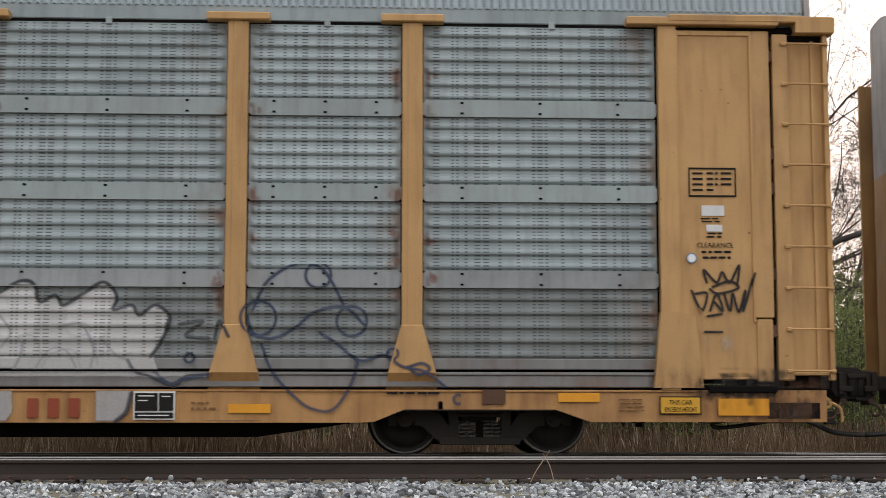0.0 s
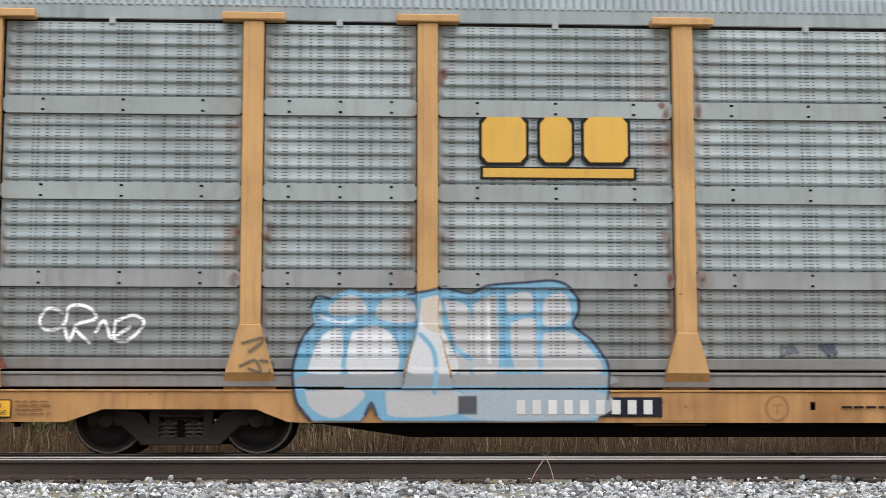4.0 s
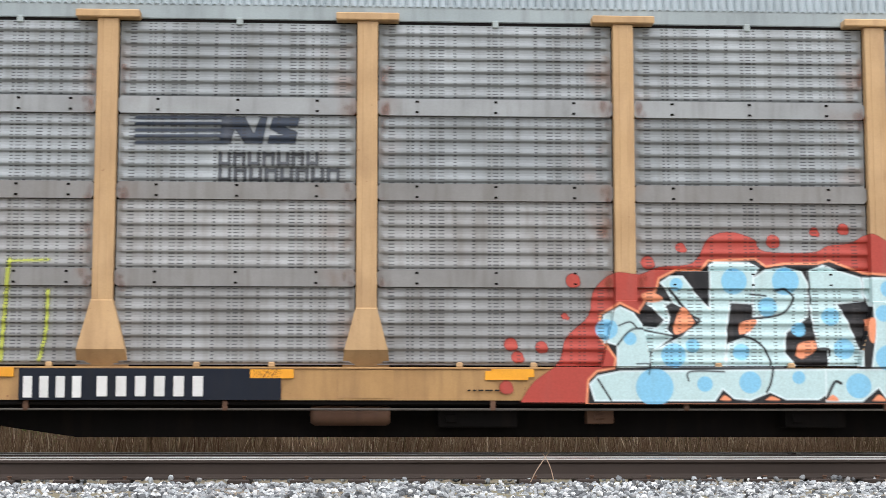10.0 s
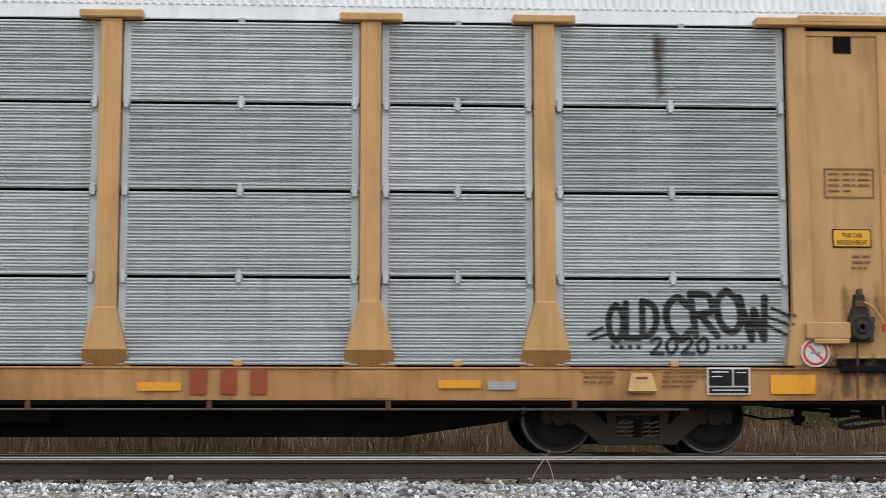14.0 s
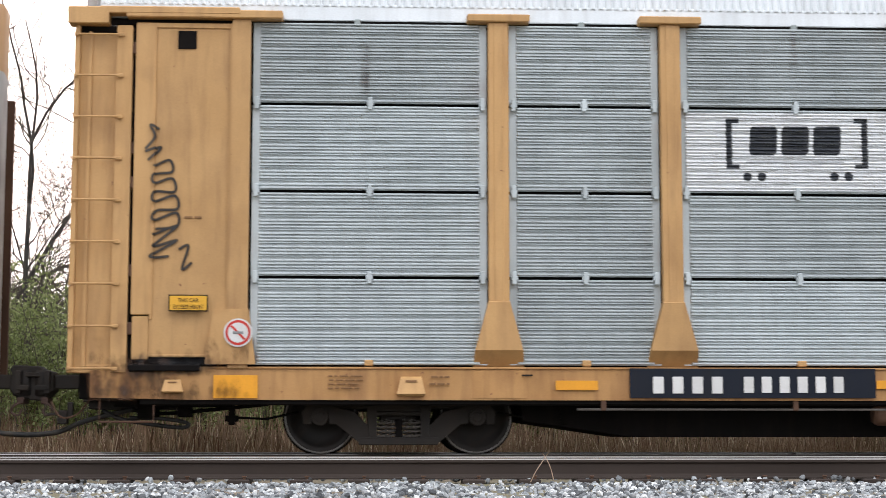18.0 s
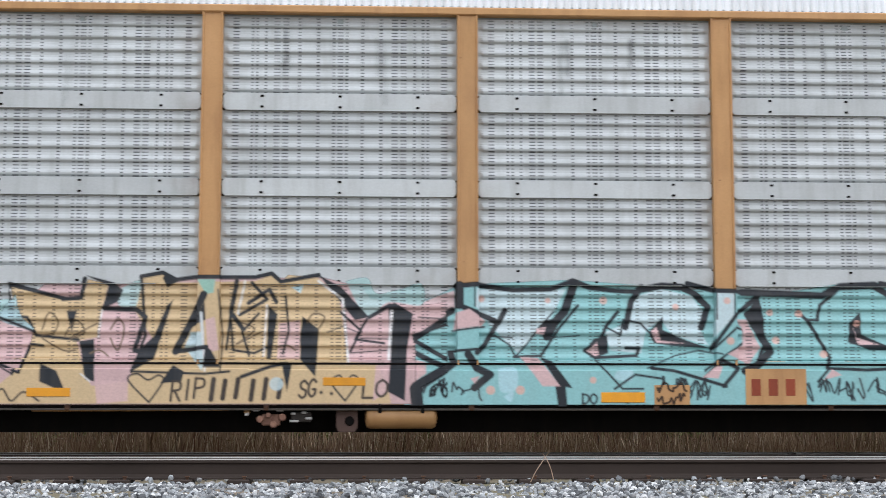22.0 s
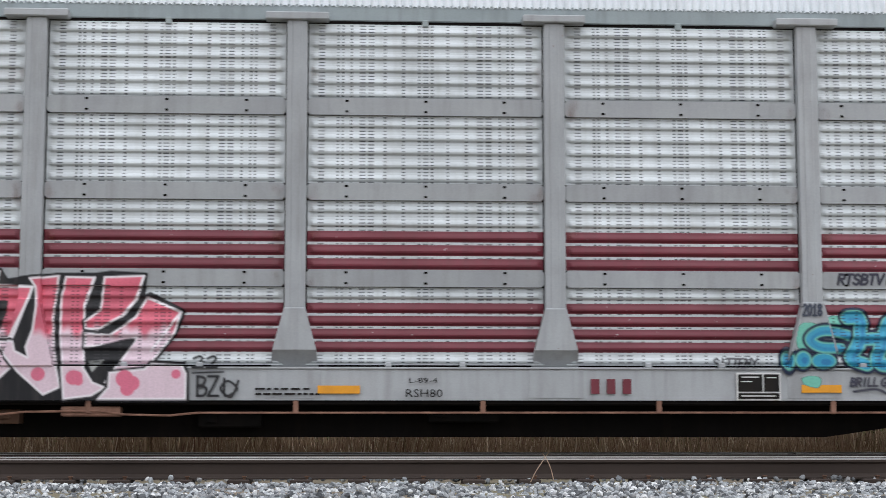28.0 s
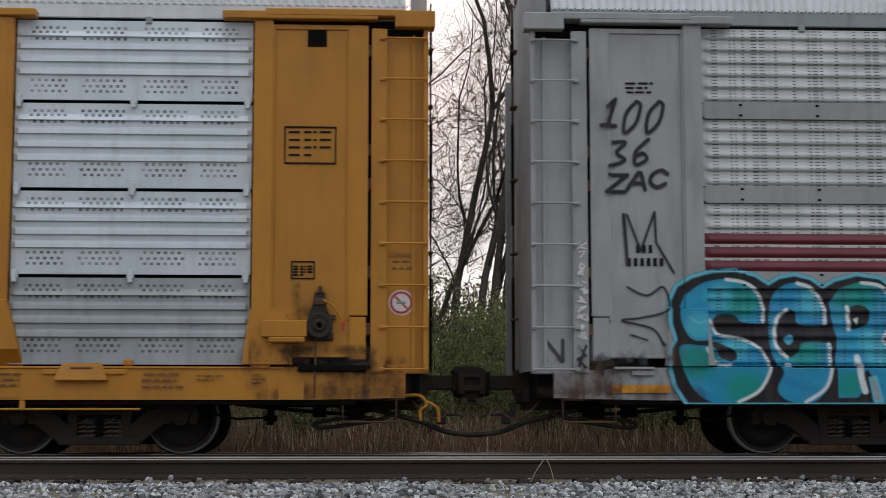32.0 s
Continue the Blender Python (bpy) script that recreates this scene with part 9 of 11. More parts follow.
# ---------- fourth car: flush sides, three large pieces ----------
def letter_car_d():
    s21 = Sheet(car_d, "flush", 0.861, 5.863, 11.007)
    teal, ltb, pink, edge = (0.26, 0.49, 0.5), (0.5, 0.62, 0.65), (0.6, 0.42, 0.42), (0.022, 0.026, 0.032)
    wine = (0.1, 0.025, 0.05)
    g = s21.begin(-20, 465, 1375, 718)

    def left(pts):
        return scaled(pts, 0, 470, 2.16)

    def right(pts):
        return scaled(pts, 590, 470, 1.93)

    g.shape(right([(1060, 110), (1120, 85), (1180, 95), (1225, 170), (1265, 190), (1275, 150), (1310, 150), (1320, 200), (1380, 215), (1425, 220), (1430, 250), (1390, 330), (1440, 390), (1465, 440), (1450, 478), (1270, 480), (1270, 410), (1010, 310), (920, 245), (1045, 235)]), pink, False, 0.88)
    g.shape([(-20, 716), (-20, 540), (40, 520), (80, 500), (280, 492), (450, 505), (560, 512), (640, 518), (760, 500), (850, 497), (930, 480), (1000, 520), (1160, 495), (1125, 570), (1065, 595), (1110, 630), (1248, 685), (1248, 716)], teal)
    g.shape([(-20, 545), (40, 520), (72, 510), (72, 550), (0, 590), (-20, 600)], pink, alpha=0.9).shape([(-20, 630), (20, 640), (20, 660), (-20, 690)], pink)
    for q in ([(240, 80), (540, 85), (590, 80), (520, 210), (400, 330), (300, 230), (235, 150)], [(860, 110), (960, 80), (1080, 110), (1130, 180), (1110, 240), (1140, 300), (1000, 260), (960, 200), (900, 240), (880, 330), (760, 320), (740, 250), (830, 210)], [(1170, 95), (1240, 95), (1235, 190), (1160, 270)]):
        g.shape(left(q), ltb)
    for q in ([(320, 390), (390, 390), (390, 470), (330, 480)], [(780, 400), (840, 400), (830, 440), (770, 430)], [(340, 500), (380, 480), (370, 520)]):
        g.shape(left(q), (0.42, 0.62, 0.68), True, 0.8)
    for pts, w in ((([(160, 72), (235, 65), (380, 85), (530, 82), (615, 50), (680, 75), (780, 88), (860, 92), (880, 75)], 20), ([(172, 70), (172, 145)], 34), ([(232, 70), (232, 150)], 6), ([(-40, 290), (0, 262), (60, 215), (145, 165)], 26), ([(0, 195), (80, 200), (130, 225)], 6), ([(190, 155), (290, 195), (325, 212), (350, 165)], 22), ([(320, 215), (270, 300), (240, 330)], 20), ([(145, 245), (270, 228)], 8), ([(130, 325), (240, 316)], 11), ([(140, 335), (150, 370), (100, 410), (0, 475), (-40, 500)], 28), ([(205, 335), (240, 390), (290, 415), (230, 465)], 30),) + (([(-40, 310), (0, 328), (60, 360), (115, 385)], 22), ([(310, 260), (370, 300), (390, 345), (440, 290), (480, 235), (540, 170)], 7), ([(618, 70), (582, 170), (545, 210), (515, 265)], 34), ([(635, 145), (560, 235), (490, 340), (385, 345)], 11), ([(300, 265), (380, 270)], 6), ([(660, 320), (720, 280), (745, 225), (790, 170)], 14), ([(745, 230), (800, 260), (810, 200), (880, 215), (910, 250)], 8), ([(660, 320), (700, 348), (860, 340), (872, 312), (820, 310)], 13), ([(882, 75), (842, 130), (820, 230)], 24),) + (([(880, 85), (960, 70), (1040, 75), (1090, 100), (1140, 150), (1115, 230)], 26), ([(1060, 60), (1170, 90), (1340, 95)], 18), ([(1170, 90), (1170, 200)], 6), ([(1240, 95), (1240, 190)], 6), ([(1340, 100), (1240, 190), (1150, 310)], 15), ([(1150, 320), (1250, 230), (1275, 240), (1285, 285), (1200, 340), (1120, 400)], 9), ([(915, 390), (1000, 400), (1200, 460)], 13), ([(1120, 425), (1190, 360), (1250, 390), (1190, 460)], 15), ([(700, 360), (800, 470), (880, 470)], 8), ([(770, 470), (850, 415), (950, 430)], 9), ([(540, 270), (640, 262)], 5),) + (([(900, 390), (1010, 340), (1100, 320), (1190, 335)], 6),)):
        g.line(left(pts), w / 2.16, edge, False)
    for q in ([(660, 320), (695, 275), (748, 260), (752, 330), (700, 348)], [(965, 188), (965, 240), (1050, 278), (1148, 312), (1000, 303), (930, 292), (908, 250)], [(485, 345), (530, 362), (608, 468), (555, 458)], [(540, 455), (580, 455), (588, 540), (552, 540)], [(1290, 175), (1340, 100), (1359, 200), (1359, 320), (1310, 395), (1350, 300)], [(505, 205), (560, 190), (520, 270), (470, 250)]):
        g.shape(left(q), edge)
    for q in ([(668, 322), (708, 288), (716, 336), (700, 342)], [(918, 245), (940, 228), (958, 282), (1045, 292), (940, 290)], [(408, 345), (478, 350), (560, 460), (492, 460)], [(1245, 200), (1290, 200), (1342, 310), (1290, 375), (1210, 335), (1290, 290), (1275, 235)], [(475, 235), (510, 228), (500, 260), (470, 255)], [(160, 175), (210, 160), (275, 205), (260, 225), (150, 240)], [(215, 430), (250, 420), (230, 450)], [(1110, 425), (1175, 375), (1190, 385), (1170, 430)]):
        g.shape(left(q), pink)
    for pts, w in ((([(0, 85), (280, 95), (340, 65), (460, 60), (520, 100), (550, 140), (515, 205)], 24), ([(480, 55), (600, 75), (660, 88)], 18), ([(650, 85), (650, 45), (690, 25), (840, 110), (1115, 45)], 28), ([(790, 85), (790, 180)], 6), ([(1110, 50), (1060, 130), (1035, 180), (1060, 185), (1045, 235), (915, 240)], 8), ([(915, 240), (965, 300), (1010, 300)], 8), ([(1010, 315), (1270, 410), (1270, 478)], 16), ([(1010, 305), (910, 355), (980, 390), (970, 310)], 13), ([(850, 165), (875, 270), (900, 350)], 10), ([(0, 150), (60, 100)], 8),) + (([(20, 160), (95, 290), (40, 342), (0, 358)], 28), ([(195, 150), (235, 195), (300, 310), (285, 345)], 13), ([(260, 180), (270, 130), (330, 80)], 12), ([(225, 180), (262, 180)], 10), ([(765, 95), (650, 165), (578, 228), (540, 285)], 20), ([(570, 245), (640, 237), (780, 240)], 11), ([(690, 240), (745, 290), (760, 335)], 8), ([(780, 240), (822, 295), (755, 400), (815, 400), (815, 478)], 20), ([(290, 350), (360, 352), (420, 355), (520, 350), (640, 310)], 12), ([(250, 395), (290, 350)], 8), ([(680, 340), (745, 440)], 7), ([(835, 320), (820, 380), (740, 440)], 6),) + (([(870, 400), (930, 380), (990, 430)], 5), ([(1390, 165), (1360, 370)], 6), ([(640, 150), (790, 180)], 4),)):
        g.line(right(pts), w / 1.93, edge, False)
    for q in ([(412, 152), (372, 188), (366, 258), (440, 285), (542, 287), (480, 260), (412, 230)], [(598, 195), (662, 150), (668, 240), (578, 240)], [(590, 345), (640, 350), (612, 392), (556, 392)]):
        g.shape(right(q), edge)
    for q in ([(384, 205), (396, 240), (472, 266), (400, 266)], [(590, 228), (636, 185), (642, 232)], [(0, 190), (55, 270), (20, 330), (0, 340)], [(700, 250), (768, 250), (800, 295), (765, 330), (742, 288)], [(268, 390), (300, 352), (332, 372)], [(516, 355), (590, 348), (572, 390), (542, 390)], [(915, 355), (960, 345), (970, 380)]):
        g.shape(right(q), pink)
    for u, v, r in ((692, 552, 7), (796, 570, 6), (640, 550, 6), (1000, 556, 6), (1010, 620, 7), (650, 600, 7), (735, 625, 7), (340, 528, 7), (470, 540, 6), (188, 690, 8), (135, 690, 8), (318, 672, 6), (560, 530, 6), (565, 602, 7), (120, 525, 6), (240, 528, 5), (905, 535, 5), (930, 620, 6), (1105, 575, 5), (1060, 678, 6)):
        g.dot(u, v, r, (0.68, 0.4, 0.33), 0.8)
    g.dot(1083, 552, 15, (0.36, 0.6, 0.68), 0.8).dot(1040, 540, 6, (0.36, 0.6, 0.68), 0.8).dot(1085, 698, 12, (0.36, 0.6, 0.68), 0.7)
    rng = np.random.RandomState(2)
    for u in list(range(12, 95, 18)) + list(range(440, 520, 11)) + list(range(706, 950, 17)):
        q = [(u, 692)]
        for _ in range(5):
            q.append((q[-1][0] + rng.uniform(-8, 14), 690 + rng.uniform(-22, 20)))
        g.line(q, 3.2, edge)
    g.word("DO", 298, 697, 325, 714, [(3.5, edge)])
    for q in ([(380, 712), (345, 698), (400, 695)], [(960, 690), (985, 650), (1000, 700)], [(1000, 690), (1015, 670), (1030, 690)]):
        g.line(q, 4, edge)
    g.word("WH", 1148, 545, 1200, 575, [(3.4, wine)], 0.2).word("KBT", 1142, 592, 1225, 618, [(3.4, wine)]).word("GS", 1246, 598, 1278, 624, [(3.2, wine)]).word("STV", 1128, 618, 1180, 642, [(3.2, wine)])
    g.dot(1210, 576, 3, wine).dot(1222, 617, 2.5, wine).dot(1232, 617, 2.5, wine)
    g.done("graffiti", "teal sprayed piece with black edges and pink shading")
    s21.bars("brown_panel", [(427, 681, 490, 716)], M["yellow_d"], "unpainted patch with scrawl", out=-SIDE_Y - 0.066)
    g = s21.begin(428, 640, 495, 716, 1.6)
    rng = np.random.RandomState(12)
    for v in (686, 705):
        q = [(432, v)]
        for _ in range(14):
            q.append((q[-1][0] + rng.uniform(0, 8), v + rng.uniform(-9, 9)))
        g.line(q, 3.2, (0.05, 0.03, 0.02))
    g.done("graffiti", "small dark scrawl on the unpainted patch", lift=0.02)
    s21.bars("brown_panel", [(590, 652, 698, 716)], M["yellow_d"], "unpainted patch round the painted mark", out=-SIDE_Y - 0.066)
    blocks(s21, "painted_mark", 600, 670, 692, 700, 3, M["red"], "brick-red painted mark", out=-SIDE_Y - 0.07)
    for r in ((332, 694, 410, 712), (872, 696, 938, 712)):
        s21.bars("reflector_tape", [r], M["orange"], out=-SIDE_Y - 0.066)
    marker(car_d, [(s21, 1126, 662, 1187, 714)])
    s21.bars("latch_box", [(1254, 682, 1306, 712)], M["rusty"], "rusty latch box")
    s23 = Sheet(car_d, "flush", -8.330, -3.328, 1.816)
    sand = (0.57, 0.43, 0.25)
    s22 = Sheet(car_d, "flush", -3.811, 1.191, 6.335)
    g = s22.begin(-130, 470, 790, 718)

    def at(pts):
        return scaled(pts, 0, 460, 1.88)

    g.shape(at([(600, 60), (900, 60), (1080, 60), (1200, 90), (1230, 130), (1400, 150), (1480, 140), (1480, 200), (1380, 260), (1380, 480), (-60, 480), (-60, 400), (0, 320), (40, 200), (150, 80), (400, 80)]), pink, alpha=0.9)
    for q in ([(-60, 150), (40, 130), (50, 190), (100, 240), (0, 210), (-60, 200)], [(1150, 70), (1220, 60), (1250, 110), (1320, 100), (1400, 80), (1400, 150), (1290, 140), (1220, 190)], [(410, 90), (480, 70), (480, 160), (400, 150)]):
        g.shape(at(q), (0.4, 0.58, 0.58), True, 0.85)
    g.shape(at([(40, 85), (215, 130), (275, 125), (300, 65), (365, 80), (345, 165), (335, 255), (265, 270), (285, 340), (320, 420), (440, 405), (470, 330), (520, 270), (455, 170), (480, 60), (545, 45), (590, 75), (660, 75), (850, 70), (905, 50), (940, 70), (960, 50), (1060, 60), (1130, 130), (1160, 340), (1250, 345), (1290, 420), (1300, 480), (-60, 480), (60, 380), (60, 290), (110, 290), (120, 230), (60, 190)]), sand)
    for q in ([(345, 170), (450, 170), (455, 250), (400, 300), (340, 250)], [(330, 400), (440, 405), (440, 470), (340, 480)], [(690, 200), (720, 190), (735, 300), (700, 310)], [(930, 210), (1000, 200), (1000, 330), (925, 330)], [(1140, 180), (1200, 210), (1290, 220), (1290, 330), (1160, 340)], [(1250, 350), (1290, 360), (1290, 440), (1240, 470)]):
        g.shape(at(q), pink, alpha=0.9)
    g.shape(at([(660, 65), (720, 65), (715, 110), (690, 115)]), (0.3, 0.5, 0.42)).shape(at([(970, 90), (1010, 80), (1000, 110)]), (0.45, 0.62, 0.68)).shape(at([(620, 290), (640, 240), (680, 240), (690, 310), (680, 370)]), ltb)
    for q in (([(228, 168), (262, 168), (248, 240)], [(686, 140), (690, 200), (640, 225), (605, 290)], [(272, 270), (322, 262), (330, 405), (300, 400)], [(150, 345), (205, 370), (238, 445), (150, 405)], [(545, 412), (585, 350), (622, 372), (615, 405)], [(1008, 188), (1062, 230), (1052, 390), (1000, 330)], [(1290, 155), (1310, 140), (1372, 178), (1352, 300), (1345, 470), (1290, 440), (1300, 300)], [(1060, 50), (1135, 90), (1228, 190), (1180, 200), (1110, 110)], [(470, 300), (520, 250), (560, 150), (580, 130), (520, 330), (450, 372)], [(895, 150), (925, 180), (905, 330), (890, 330)],) + ([(290, 50), (385, 75), (415, 100), (395, 140), (345, 165), (365, 85)], [(555, 42), (600, 70), (560, 90), (545, 60)], [(940, 340), (975, 345), (960, 440)],)):
        g.shape(at(q), edge)
    for pts, w in ((([(40, 78), (45, 185), (100, 190), (130, 250)], 10), ([(40, 80), (220, 127)], 14), ([(288, 62), (275, 125), (215, 129)], 14), ([(350, 160), (460, 165), (490, 190), (455, 300), (490, 312)], 16), ([(475, 60), (490, 250), (450, 372)], 10), ([(475, 55), (545, 42), (590, 66), (650, 58), (850, 58), (905, 45), (935, 72), (1060, 50)], 14), ([(840, 75), (890, 130), (800, 182)], 11), ([(810, 390), (905, 355), (955, 345)], 12), ([(1228, 190), (1295, 150)], 14), ([(60, 380), (85, 275), (155, 285)], 9), ([(130, 250), (270, 265)], 10),) + (([(450, 372), (690, 380), (770, 372)], 8), ([(730, 100), (745, 250), (740, 370)], 5), ([(770, 185), (780, 300), (850, 310), (890, 290)], 8), ([(1380, 260), (1500, 180)], 18), ([(1380, 270), (1500, 340)], 14), ([(1390, 190), (1460, 195), (1500, 200)], 5), ([(1380, 420), (1500, 350)], 28), ([(1380, 430), (1385, 480)], 40), ([(0, 345), (60, 380)], 6), ([(-60, 180), (0, 200), (100, 240)], 8), ([(1160, 310), (1290, 300)], 4), ([(1200, 260), (1290, 262)], 4), ([(1090, 240), (1140, 220), (1190, 240)], 4),)):
        g.line(at(pts), w / 1.88, edge, False)
    for pts, w in (([(1302, 170), (1292, 330)], 10), ([(1060, 70), (1140, 130), (1160, 345)], 8), ([(890, 150), (880, 320)], 6), ([(345, 165), (335, 255)], 6), ([(680, 230), (690, 370)], 6), ([(285, 380), (315, 405)], 5), ([(40, 95), (60, 190)], 4)):
        g.line(at(pts), w / 1.88, (0.7, 0.7, 0.7), False)
    for pts in ([(150, 230), (170, 175), (200, 200), (190, 240), (150, 250)], [(225, 250), (260, 200), (290, 240), (240, 260), (330, 210)], [(375, 230), (400, 195), (420, 230), (400, 300), (375, 260)], [(310, 310), (340, 300), (370, 320)], [(780, 200), (850, 230), (790, 280), (870, 240)], [(920, 290), (960, 285), (985, 300)], [(1010, 240), (1040, 180), (1080, 190), (1060, 230)], [(150, 260), (220, 300), (260, 300)]):
        g.line(at(pts), 3, (0.14, 0.1, 0.06))
    g.line(at([(510, 475), (440, 400), (470, 380), (505, 400), (540, 385), (555, 405), (510, 475)]), 3.2, edge).line(at([(1150, 470), (1105, 410), (1130, 385), (1150, 405), (1175, 385), (1192, 405), (1150, 470)]), 3.2, edge)
    def on(pts):
        return [(200 + 1.02 * u, 432 + 1.02 * v) for u, v in pts]

    for pts, w in (([(160, 88), (138, 135), (112, 186)], 13), ([(112, 186), (166, 179)], 8), ([(216, 64), (206, 118), (228, 148)], 8), ([(206, 118), (199, 182)], 4.5), ([(236, 102), (272, 78), (284, 100)], 7), ([(254, 120), (226, 152), (238, 192)], 4.5), ([(300, 90), (306, 150), (296, 190)], 4), ([(395, 118), (430, 150), (412, 186)], 4.5), ([(440, 130), (420, 165), (470, 172)], 4.5), ([(600, 112), (575, 140), (520, 158)], 5), ([(690, 96), (720, 120), (705, 160)], 5)):
        g.line(on(pts), w, edge, False)
    g.shape(on([(164, 178), (174, 184), (190, 214), (160, 214)]), edge).shape(on([(330, 125), (344, 150), (347, 180), (336, 197), (325, 170)]), edge, True)
    g.line(on([(156, 120), (160, 172)]), 5, (0.62, 0.66, 0.68), False).line(on([(230, 64), (218, 120)]), 4, (0.68, 0.68, 0.66), False)
    loops = [(548 + 3.6 * i + 9 * math.cos(i * 1.1), 250 + 11 * math.sin(i * 1.1) + 5 * math.sin(i * 0.31)) for i in range(26)]
    g.line(on(loops), 3.6, edge)
    tag = (0.05, 0.04, 0.035)
    for wd, a, b, c, d in (("RIP", 580, 400, 690, 465), ("SG", 1000, 398, 1055, 455), ("LO", 1205, 400, 1290, 455)):
        (u0, v0), (u1, v1) = at([(a, b), (c, d)])
        g.word(wd, u0, v0, u1, v1, [(4.4, tag)], 0.1, 0.1, 3)
    for i, a in enumerate((712, 750, 792, 842, 884, 932)):
        g.line(at([(a + 8, 398 + 5 * (i % 2)), (a, 466 - 4 * (i % 3))]), 8.5, tag, False)
    g.dot(570, 695, 3, tag).dot(588, 697, 3, tag).dot(492, 680, 12, ltb, 0.8)
    g.line(at([(0, 460), (30, 430), (60, 470), (100, 440), (150, 470)]), 3.4, tag)
    g.done("graffiti", "sand-coloured angular sprayed letters with black and pink shading")
    g = s23.begin(575, 470, 800, 716)
    g.shape(scaled([(1120, 340), (1150, 300), (1170, 260), (1215, 310), (1225, 370), (1330, 350), (1320, 400), (1100, 400)], 0, 460, 1.88), (0.42, 0.6, 0.62), True, 0.8)
    for u, v, r in ((620, 572, 6), (630, 590, 5), (632, 605, 7)):
        g.dot(u, v, r, ltb, 0.8)
    g.shape(scaled([(1275, 170), (1450, 240), (1440, 290), (1410, 378), (1275, 315)], 0, 460, 1.88), pink).shape(scaled([(1390, 120), (1410, 190), (1450, 235), (1340, 200)], 0, 460, 1.88), (0.42, 0.6, 0.64), True, 0.8)
    for pts in ([(1275, 315), (1275, 168), (1455, 242)], [(1275, 315), (1412, 378), (1440, 290)]):
        g.line(scaled(pts, 0, 460, 1.88), 5, edge, False)
    g.done("graffiti", "pink and pale blue edge of the sand-coloured piece")
    for r in ((766, 688, 840, 703), (1268, 670, 1340, 684)):
        s23.bars("reflector_tape", [r], M["orange"], out=-SIDE_Y - 0.066)
    s23.bars("number_panel", [(342, 672, 724, 712)], M["navy"], "navy panel with white figures", out=-SIDE_Y - 0.056)
    blocks(s23, "painted_number", 357, 678, 474, 704, 4, M["white"], out=-SIDE_Y - 0.064)
    blocks(s23, "painted_number", 555, 678, 726, 707, 6, M["white"], out=-SIDE_Y - 0.064)
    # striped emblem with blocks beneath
    g = s23.begin(195, 200, 585, 305)
    ink = (0.02, 0.024, 0.032)
    for i in range(6):
        v = 207 + i * 11
        g.shape([(238 - i * 4.5, v), (385 - i * 15, v), (378 - i * 15, v + 6), (236 - i * 4.5, v + 6)], ink)
    g.shape([(392, 208), (430, 208), (446, 240), (454, 208), (476, 208), (462, 270), (430, 270), (415, 240), (425, 268), (370, 268), (405, 250), (400, 228)], ink)
    g.shape([(492, 210), (576, 210), (572, 226), (520, 226), (568, 238), (562, 268), (482, 272), (486, 256), (530, 254), (486, 240)], ink)
    for u0, u1, n in ((206, 352, 7), (380, 556, 8)):
        w = (u1 - u0) / n
        for i in range(n):
            a = u0 + i * w
            g.line([(a + 4, 283), (a, 299)], 5, ink).line([(a + 3, 284 if i % 2 else 298), (a + w * 0.7, 284 if i % 2 else 298)], 4, ink).line([(a + w * 0.75, 283), (a + w * 0.68, 299)], 4.5, ink)
    g.done("painted_emblem", "dark striped railway emblem")
    g = s23.begin(195, 460, 660, 660, 1.8)
    for p in ([(215, 528), (270, 505), (310, 480), (350, 478), (385, 500), (400, 545), (430, 515), (448, 540), (430, 600), (410, 615), (400, 560)], [(215, 528), (220, 555), (245, 560), (300, 575), (360, 565), (400, 545)], [(240, 560), (228, 600), (262, 612), (300, 580)], [(300, 575), (320, 610), (370, 612), (400, 580)],
              [(245, 548), (290, 558), (285, 575), (330, 560), (360, 575)]):
        g.line(p, 4, (0.025, 0.025, 0.03))
    for v, n, u0, u1 in ((546, 9, 448, 590), (576, 10, 452, 600), (622, 8, 462, 600)):
        scrawl(g, u0, v, u1, v + 24, n, 3.8, (0.025, 0.025, 0.03), v)
    g.shape([(600, 610), (640, 590), (650, 650), (585, 655)], teal, True, 0.5)
    g.done("graffiti", "thin black line drawing and scrawl")
    s24 = Sheet(car_d, "flush", -12.999, -7.997, -2.853)
    g = s24.begin(125, 450, 960, 716)
    dark, wh = (0.02, 0.022, 0.028), (0.55, 0.6, 0.66)

    def big(pts):
        return scaled(pts, 110, 445, 1.89)

    body = big([(165, 45), (830, 45), (870, 45), (950, 28), (1030, 50), (1080, 120), (1078, 175), (1130, 190), (1138, 240), (1200, 265), (1250, 350), (1262, 450), (1245, 510), (185, 510)])
    g.shape(body, dark, alpha=0.93)
    rng = np.random.RandomState(4)
    for _ in range(150):
        u, v = (rng.uniform(560, 660), rng.uniform(475, 590)) if rng.uniform() < 0.4 else (rng.uniform(215, 760), rng.uniform(655, 712))
        w = rng.uniform(8, 40)
        g.line([(u, v), (min(u + w, 765 if v > 600 else 672), v + rng.uniform(-1, 1))], rng.uniform(1.5, 6), (0.13, 0.08, 0.045), False, rng.uniform(0.2, 0.6))
    for _ in range(40):
        u, v = rng.uniform(205, 540), rng.uniform(480, 640)
        g.line([(u, v), (u + rng.uniform(6, 26), v)], 1.6, (0.2, 0.21, 0.22), False, rng.uniform(0.2, 0.5))
    g.dot(171, 559, 32, dark, tall=1.25).dot(234, 562, 30, (0.26, 0.27, 0.28))
